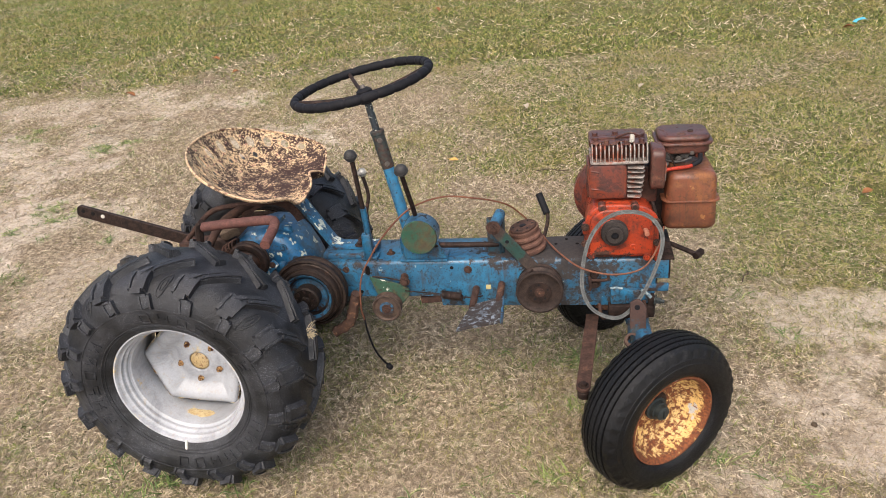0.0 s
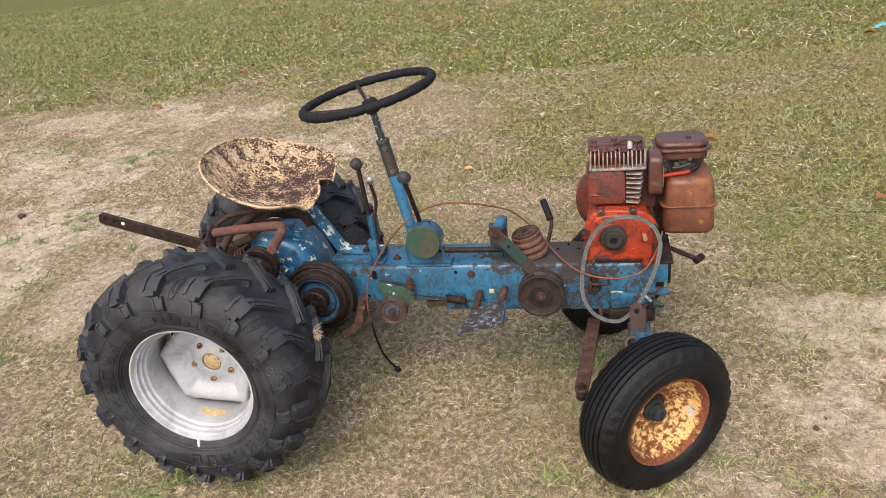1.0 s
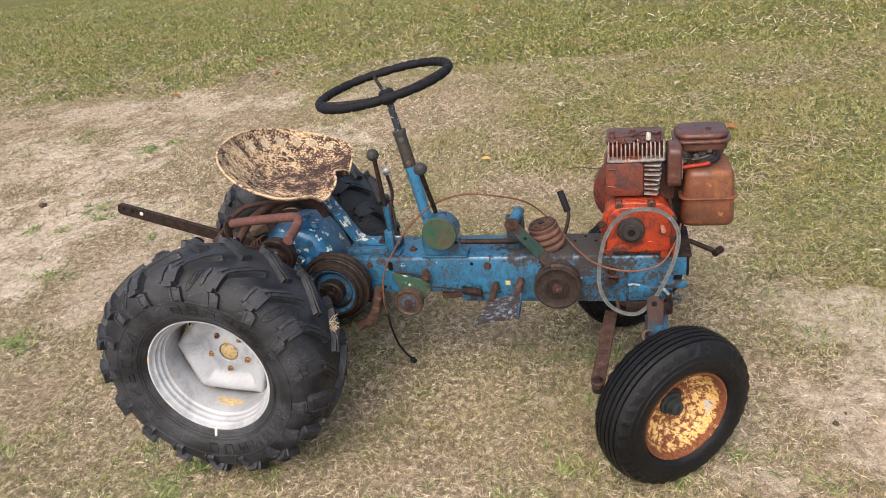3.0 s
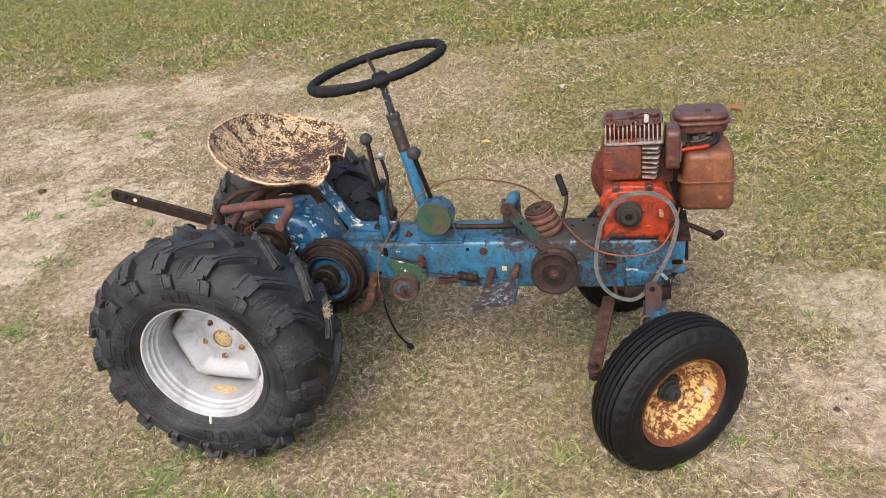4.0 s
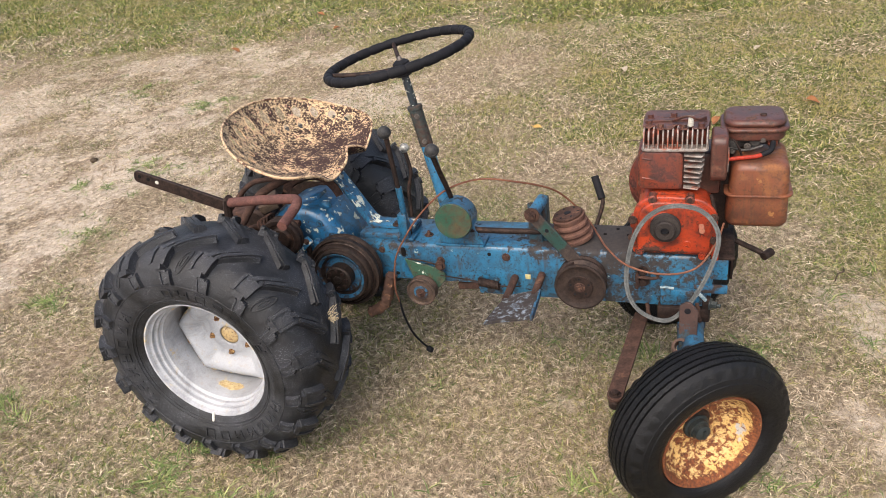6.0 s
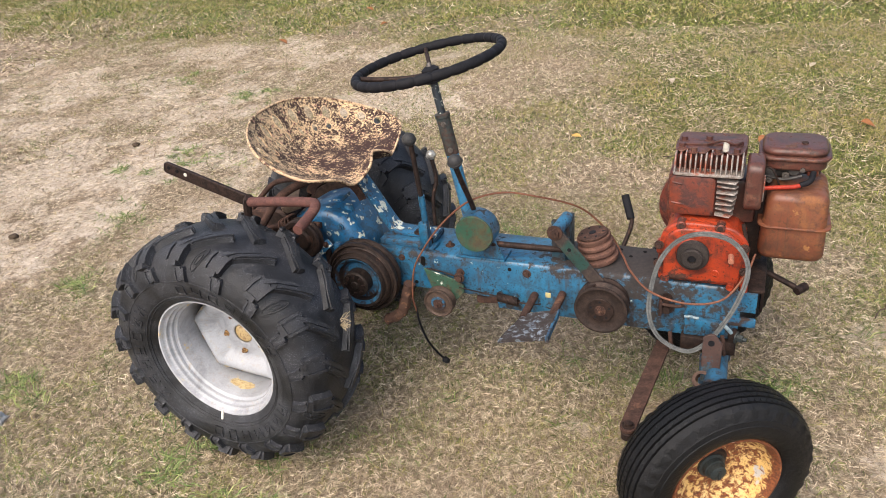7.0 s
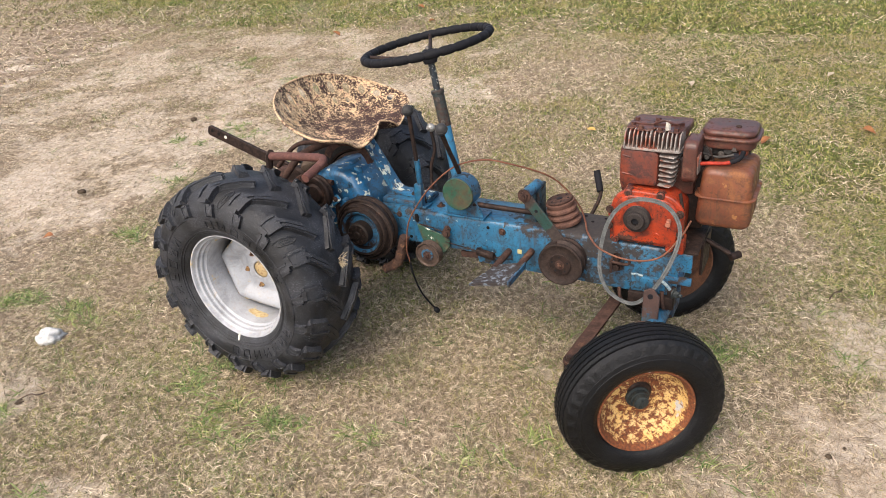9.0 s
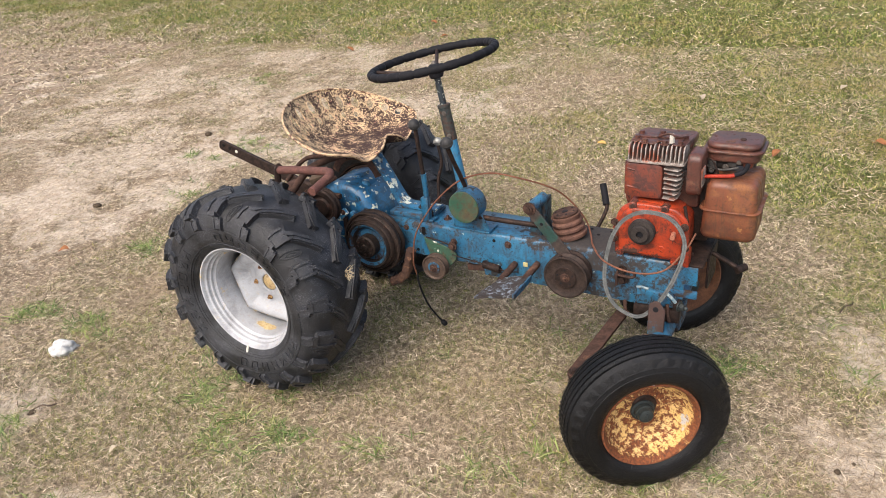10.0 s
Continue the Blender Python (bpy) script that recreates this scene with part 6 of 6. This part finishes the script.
# ---- loose belt hung on the engine pulley ----
def build_belt():
    bm = bmesh.new()
    pts = [(0.795, 0.012, 0.598), (0.75, 0.012, 0.565), (0.722, 0.012, 0.50), (0.713, 0.01, 0.40), (0.74, 0.008, 0.335), (0.80, 0.006, 0.312), (0.845, 0.008, 0.352), (0.885, 0.01, 0.435), (0.904, 0.012, 0.52), (0.888, 0.014, 0.57), (0.85, 0.014, 0.597)]
    p = [Vector(q) for q in pts]
    loop = []
    n = len(p)
    for i in range(n):
        a, b, c, d = p[i - 1], p[i], p[(i + 1) % n], p[(i + 2) % n]
        for k in range(9):
            t = k / 9
            loop.append(0.5 * (2 * b + (c - a) * t + (2 * a - 5 * b + 4 * c - d) * t * t + (3 * b - a - 3 * c + d) * t ** 3))
    sweep(bm, loop, [(-0.005, -0.0026), (-0.001, -0.0026), (0.0, -0.0016), (0.001, -0.0026), (0.005, -0.0026), (0.0036, 0.0026), (-0.0036, 0.0026)], closed=True, up=(0, 1, 0))
    ob = part("drive_belt", bm, BELT, None, "", angle=30)
    ob.matrix_world = TRACTOR
    tagged(ob, "loose worn grey drive belt hanging on the engine pulley", "belt")


build_belt()


# ---- grass ----
def straw_material(name, stops, tint, shade_scale, rough=0.75):
    m, nt, b = material(name)
    geo = nt.nodes.new("ShaderNodeNewGeometry")
    rampn = nt.nodes.new("ShaderNodeValToRGB")
    rampn.color_ramp.interpolation = "LINEAR"
    el = rampn.color_ramp.elements
    while len(el) < len(stops):
        el.new(0.5)
    for e, (p, c) in zip(el, stops):
        e.position, e.color = p, (*c, 1.0)
    nt.links.new(geo.outputs["Random Per Island"], rampn.inputs["Fac"])
    v = coords(nt)
    patch = ramp(nt, noise_tex(nt, v, 2.2, 5, 0.65), 0.42, 0.66, 0.0, 0.42)
    c = mixc(nt, patch, rampn.outputs["Color"], tint)
    # shadow between clumps of blades, painted as patches of the darkest stop
    clump_shade = ramp(nt, noise_tex(nt, v, shade_scale, 3, 0.6), 0.41, 0.55, 0.62, 0.0)
    c = mixc(nt, clump_shade, c, stops[0][1])
    plug(nt, b, "Base Color", c)
    plug(nt, b, "Roughness", rough)
    b.inputs["Specular IOR Level"].default_value = 0.25
    return m


STRAW = straw_material("dry_straw", [(0.0, (0.080, 0.060, 0.039)), (0.25, (0.265, 0.205, 0.134)), (0.5, (0.47, 0.373, 0.252)), (0.8, (0.625, 0.512, 0.362)), (1.0, (0.86, 0.755, 0.575))], (0.43, 0.325, 0.228), 60.0)
OLIVE = straw_material("olive_lawn_blade", [(0.0, (0.030, 0.046, 0.009)), (0.3, (0.118, 0.162, 0.030)), (0.6, (0.245, 0.285, 0.064)), (0.85, (0.38, 0.335, 0.115)), (1.0, (0.55, 0.455, 0.235))], (0.36, 0.250, 0.11), 32.0)
FRESH = straw_material("fresh_green_blade", [(0.0, (0.045, 0.085, 0.020)), (0.3, (0.105, 0.165, 0.042)), (0.7, (0.22, 0.29, 0.085)), (1.0, (0.46, 0.47, 0.20))], (0.27, 0.30, 0.085), 40.0, 0.5)


def scatter(rng, n, area, keep):
    x0, x1, y0, y1 = area
    x, y = rng.uniform(x0, x1, n), rng.uniform(y0, y1, n)
    ok = rng.random(n) < keep(x, y)
    return x[ok], y[ok]


def blades(name, mat, beds, label):
    """One mesh of bent blades. Each bed: x, y, length, width, lowest and highest rise in degrees, shape."""
    shapes = {"flat": (3, [[0, 1, 2]]), "bent": (4, [[0, 1, 2], [1, 3, 2]]), "long": (5, [[0, 1, 2], [0, 2, 3], [3, 2, 4]])}
    verts, faces, total = [], [], 0
    for seed, (x, y, length, width, lo, hi, shape) in enumerate(beds):
        rng = np.random.default_rng(100 + seed)
        n = len(x)
        az = rng.uniform(0, 2 * np.pi, n)
        ln = length * rng.uniform(0.45, 1.35, n)
        wd = width * rng.uniform(0.6, 1.3, n)
        e1 = np.radians(rng.uniform(lo, hi, n))
        e2 = e1 - np.radians(rng.uniform(5, 55, n))
        az2 = az + rng.normal(0, 0.45, n)
        base = np.c_[x, y, ground_z(x, y) + rng.uniform(-0.002, 0.006, n)]
        d1 = np.c_[np.cos(az) * np.cos(e1), np.sin(az) * np.cos(e1), np.sin(e1)]
        d2 = np.c_[np.cos(az2) * np.cos(e2), np.sin(az2) * np.cos(e2), np.sin(e2)]
        mid = base + d1 * (ln * 0.5)[:, None]
        tip = base + d1 * ln[:, None] if shape == "flat" else mid + d2 * (ln * 0.5)[:, None]
        tip[:, 2] = np.maximum(tip[:, 2], base[:, 2] + 0.001)
        roll = rng.uniform(-0.9, 0.9, n)
        side = np.c_[-np.sin(az) * np.cos(roll), np.cos(az) * np.cos(roll), np.sin(roll)] * (wd / 2)[:, None]
        if shape == "flat":
            cols = [base - side, base + side, tip]
        elif shape == "bent":
            cols = [base, mid + side, mid - side, tip]
        else:
            cols = [base - side, base + side, mid + side * 0.85, mid - side * 0.85, tip]
        count, tris = shapes[shape]
        verts.append(np.stack(cols, 1).reshape(-1, 3))
        faces.append((total + np.arange(n)[:, None, None] * count + np.array(tris)[None]).reshape(-1, 3))
        total += n * count
    v, tri = np.concatenate(verts).astype(np.float32), np.concatenate(faces)
    me = bpy.data.meshes.new(name)
    me.vertices.add(len(v))
    me.vertices.foreach_set("co", v.ravel())
    me.loops.add(tri.size)
    me.loops.foreach_set("vertex_index", tri.astype(np.int32).ravel())
    me.polygons.add(len(tri))
    me.polygons.foreach_set("loop_start", np.arange(0, tri.size, 3, dtype=np.int32))
    me.update(calc_edges=True)
    me.shade_smooth()
    me.materials.append(mat)
    return tagged(new(name, me), label, "grass", kind="stuff")


def build_grass():
    rng = np.random.default_rng(7)
    near, side = (-1.6, 1.9, -0.95, 1.3), (-3.8, -1.6, -0.4, 1.3)
    mid, far, left = (-4.2, 2.9, 1.3, 3.6), (-9.5, 4.2, 3.6, 9.5), (-11.0, -4.2, 0.2, 6.5)

    def dry(x, y):
        s, g, l = covers(x, y)
        return np.clip((1 - 0.74 * s) * (1 - 0.62 * g) * (0.5 + 1.0 * fbm(x, y, 0.3, 31, 3)), 0, 1)

    def lawn(x, y):
        s, g, l = covers(x, y)
        return np.clip((0.36 - 0.24 * step(-x, 0.7, 1.5) * (1 - g) + 0.64 * g) * (1 - 0.85 * s) * (0.15 + 1.7 * step(fbm(x, y, 0.35, 32, 4), 0.3, 0.75)), 0, 1)

    def tuft(x, y):
        s, g, l = covers(x, y)
        return np.clip(l * (0.1 + 1.5 * step(fbm(x, y, 0.09, 33, 2), 0.42, 0.72)), 0, 1)

    def speck(x, y):
        s, g, l = covers(x, y)
        return np.clip((1 - 0.8 * s) * (step(fbm(x, y, 0.16, 41, 3), 0.52, 0.8) + 0.8 * g * step(-x - 0.25 * y, -0.5, 2.0) * step(fbm(x, y, 0.7, 42, 4), 0.35, 0.7)), 0, 1)

    beds = []
    for n, area, ln, w, shape in ((500000, near, 0.038, 0.0019, "bent"), (110000, near, 0.024, 0.0024, "flat"), (150000, side, 0.030, 0.0023, "bent"), (420000, mid, 0.036, 0.0036, "flat"), (200000, far, 0.055, 0.0075, "flat"), (80000, left, 0.07, 0.0075, "flat"), (30000, (1.9, 4.2, -0.95, 1.3), 0.034, 0.004, "flat"), (20000, (2.9, 4.2, 1.3, 3.6), 0.036, 0.004, "flat")):
        x, y = scatter(rng, n, area, dry)
        beds.append((x, y, ln, w, -6, 32, shape))
    # thinner cover all round, away from the tractor
    for n, area in ((50000, (-12.0, 12.0, -9.0, -0.95)), (25000, (4.2, 12.0, -0.95, 9.5)), (20000, (-14.0, -3.8, -0.95, 1.5))):
        x, y = scatter(rng, n, area, dry)
        beds.append((x, y, 0.09, 0.014, -4, 38, "flat"))
    blades("dry_grass", STRAW, beds, "flattened dry straw-coloured grass and thatch")
    beds = []
    for n, area, ln, w, shape in ((330000, near, 0.028, 0.0019, "bent"), (60000, side, 0.024, 0.0027, "bent"), (500000, mid, 0.023, 0.0038, "flat"), (500000, far, 0.036, 0.0072, "flat"), (110000, left, 0.05, 0.008, "flat"), (30000, (1.9, 4.2, -0.95, 1.3), 0.03, 0.004, "flat"), (50000, (2.9, 4.2, 1.3, 3.6), 0.024, 0.004, "flat")):
        x, y = scatter(rng, n, area, lawn)
        beds.append((x, y, ln, w, 0, 60, shape))
    for n, area in ((35000, (-12.0, 12.0, -9.0, -0.95)), (40000, (4.2, 14.0, -0.95, 12.0))):
        x, y = scatter(rng, n, area, lawn)
        beds.append((x, y, 0.07, 0.014, 10, 72, "flat"))
    blades("olive_grass", OLIVE, beds, "short olive-green mown lawn grass")
    beds = []
    # crowded crowns of longer blades, then lone green blades
    for n, area, per, ln, w in ((15000, near, 11, 0.056, 0.0030), (9000, (-3.2, -0.6, 0.2, 3.2), 8, 0.046, 0.0038)):
        x, y = scatter(rng, n, area, tuft)
        x, y = np.repeat(x, per), np.repeat(y, per)
        beds.append((x + rng.normal(0, 0.011, len(x)), y + rng.normal(0, 0.011, len(x)), ln, w, 0, 48, "long"))
    for n, area, ln, w in ((90000, near, 0.024, 0.0023), (90000, mid, 0.024, 0.0032), (170000, far, 0.036, 0.0052)):
        x, y = scatter(rng, n, area, speck)
        beds.append((x, y, ln, w, 10, 70, "bent" if area is near else "flat"))
    blades("green_grass", FRESH, beds, "fresh green grass tufts")


build_grass()


# ---- things lying on the lawn ----
def build_litter():
    rng = random.Random(5)
    leaf_mats = [plain("dead_leaf_brown", (0.30, 0.13, 0.05), (0.20, 0.08, 0.04), 60, 0.6), plain("dead_leaf_yellow", (0.62, 0.40, 0.12), (0.5, 0.3, 0.1), 60, 0.6), plain("dead_leaf_pale", (0.42, 0.36, 0.27), (0.33, 0.27, 0.19), 60, 0.7)]
    spots = LEAVES
    for x, y, size, k in spots:
        bm = bmesh.new()
        n = 9
        a0 = rng.uniform(0, 6.28)
        rows = []
        for i in range(n):
            t = i / (n - 1)
            w = size * 0.32 * math.sin(math.pi * t ** 0.8) + 0.0006
            curl = 0.012 * math.sin(t * 3.0 + a0) + 0.01
            rows.append([bm.verts.new((size * (t - 0.5), s * w, 0.008 + curl * 0.6 + abs(s) * w * 0.6)) for s in (-1, 0, 1)])
        for a, b in zip(rows, rows[1:]):
            for j in (0, 1):
                bm.faces.new((a[j], a[j + 1], b[j + 1], b[j]))
        tube(bm, [(-size * 0.72, 0.002, 0.012), (-size * 0.5, 0, 0.014), (size * 0.45, 0, 0.016)], 0.0008, 5)
        ob = part("fallen_leaf", bm, leaf_mats[k], None, angle=80)
        ob.matrix_world = pose(x, y, float(ground_z(np.array([x]), np.array([y]))[0]) + 0.006, rng.uniform(-12, 12), rng.uniform(-12, 12), rng.uniform(0, 360))
        tagged(ob, ("curled brown fallen leaf on the grass", "yellow fallen leaf on the dry grass", "pale dried leaf on the grass")[k], "leaf", "fallen leaves")
    # lump of white foam
    bm = bmesh.new()
    bmesh.ops.create_icosphere(bm, subdivisions=4, radius=0.5)
    for v in bm.verts:
        d = noise.fractal(v.co * 3.2 + Vector((4, 2, 1)), 0.8, 2.1, 5)
        v.co *= 1.0 + 0.30 * d
        v.co = Vector((v.co.x * 0.096, v.co.y * 0.072, max(-0.012, v.co.z * 0.068)))
    foam = part("foam_lump", bm, plain("white_foam", (0.58, 0.58, 0.57), (0.42, 0.42, 0.40), 80, 0.9, 0.0, 0.6), None, angle=70)
    foam.matrix_world = pose(-1.10, -0.35, 0.018, 0, 0, 20)
    tagged(foam, "ragged lump of white foam on dry grass", "foam lump")
    # earth clods and sticks
    for x, y, s in CLODS:
        bm = bmesh.new()
        bmesh.ops.create_icosphere(bm, subdivisions=2, radius=s)
        for v in bm.verts:
            v.co *= 1.0 + 0.5 * noise.noise(v.co / s * 1.4 + Vector((x * 9, y * 7, 0)))
            v.co.z *= 0.6
        ob = part("earth_clod", bm, plain("dark_earth", (0.09, 0.065, 0.045), (0.06, 0.045, 0.03), 90, 0.95) if "dark_earth" not in bpy.data.materials else bpy.data.materials["dark_earth"], None, angle=60)
        ob.matrix_world = pose(x, y, float(ground_z(np.array([x]), np.array([y]))[0]) + s * 0.4, 0, 0, 40 * x)
        tagged(ob, "small dark clod of earth on bare sand", "clod", "earth clods")
    for x, y, L, a in ((-0.90, -0.59, 0.07, 35), (0.72, 1.60, 0.16, -8), (1.32, 0.62, 0.08, 60)):
        bm = bmesh.new()
        tube(bm, [(-L / 2, 0, 0), (-L * 0.1, L * 0.05, 0.006), (L * 0.2, -0.004, 0.004), (L / 2, L * 0.06, 0.0)], 0.0022, 7, 4)
        ob = part("twig", bm, plain("grey_twig", (0.12, 0.09, 0.065), (0.07, 0.05, 0.04), 60, 0.9) if "grey_twig" not in bpy.data.materials else bpy.data.materials["grey_twig"], None)
        ob.matrix_world = pose(x, y, float(ground_z(np.array([x]), np.array([y]))[0]) + 0.014, 0, 0, a)
        tagged(ob, "short dark twig lying on the grass", "twig", "twigs")
    bm = bmesh.new()
    sweep(bm, smooth_line([(-0.05, 0, 0.0), (-0.02, 0.012, 0.012), (0.02, -0.006, 0.02), (0.05, 0.01, 0.006)], 5), [(-0.014, -0.0006), (0.014, -0.0006), (0.014, 0.0006), (-0.014, 0.0006)])
    scrap = part("plastic_scrap", bm, plain("light_blue_plastic", (0.10, 0.42, 0.55), (0.08, 0.36, 0.5), 40, 0.35), None)
    scrap.matrix_world = pose(SCRAP[0], SCRAP[1], 0.03, 0, 0, 15)
    tagged(scrap, "curled light blue plastic scrap on the lawn", "plastic scrap")
    # straw caught on the tyre
    bm = bmesh.new()
    for i in range(26):
        a, e, L = rng.uniform(0, 6.28), rng.uniform(-0.5, 1.2), rng.uniform(0.008, 0.022)
        o = Vector((rng.uniform(-0.006, 0.006), rng.uniform(-0.008, 0.008), rng.uniform(-0.02, 0.02)))
        d = Vector((0.5 + 0.5 * abs(math.cos(a)), 0.7 * math.sin(a), math.sin(e * 2.0)))
        tube(bm, [o, o + d * L * 0.5 + Vector((0, 0, 0.003)), o + d * L + Vector((0, rng.uniform(-0.005, 0.005), 0))], 0.0009, 5)
    tuft = part("straw_wisp", bm, plain("pale_straw", (0.52, 0.43, 0.28), (0.42, 0.33, 0.2), 60, 0.8), None)
    tuft.matrix_world = TRACTOR @ Matrix.Translation((0.066, -0.217, 0.40)) @ Matrix.Scale(0.8, 4)
    tagged(tuft, "pale wisp of straw caught on the tyre lugs", "straw")


SCRAP = (2.98, 3.86)
LEAVES = [(0.24, 1.80, 0.05, 1), (-2.24, 3.42, 0.08, 0), (-1.56, 3.80, 0.06, 0), (1.95, 1.21, 0.05, 0), (2.86, 3.75, 0.08, 0), (1.31, 2.78, 0.05, 2), (1.03, 3.02, 0.05, 2),
          (-0.15, 5.55, 0.07, 0), (1.04, 1.80, 0.06, 0), (1.46, 2.0, 0.06, 0), (-0.52, -0.66, 0.032, 2), (-1.75, 0.19, 0.05, 0), (0.61, 2.53, 0.06, 2), (-1.9, 4.3, 0.07, 0), (0.72, -0.08, 0.035, 0)]
CLODS = [(-0.93, -0.62, 0.012), (1.30, -0.09, 0.008), (1.335, -0.05, 0.005), (-2.0, 0.6, 0.02), (-2.12, 1.57, 0.02)]
build_litter()
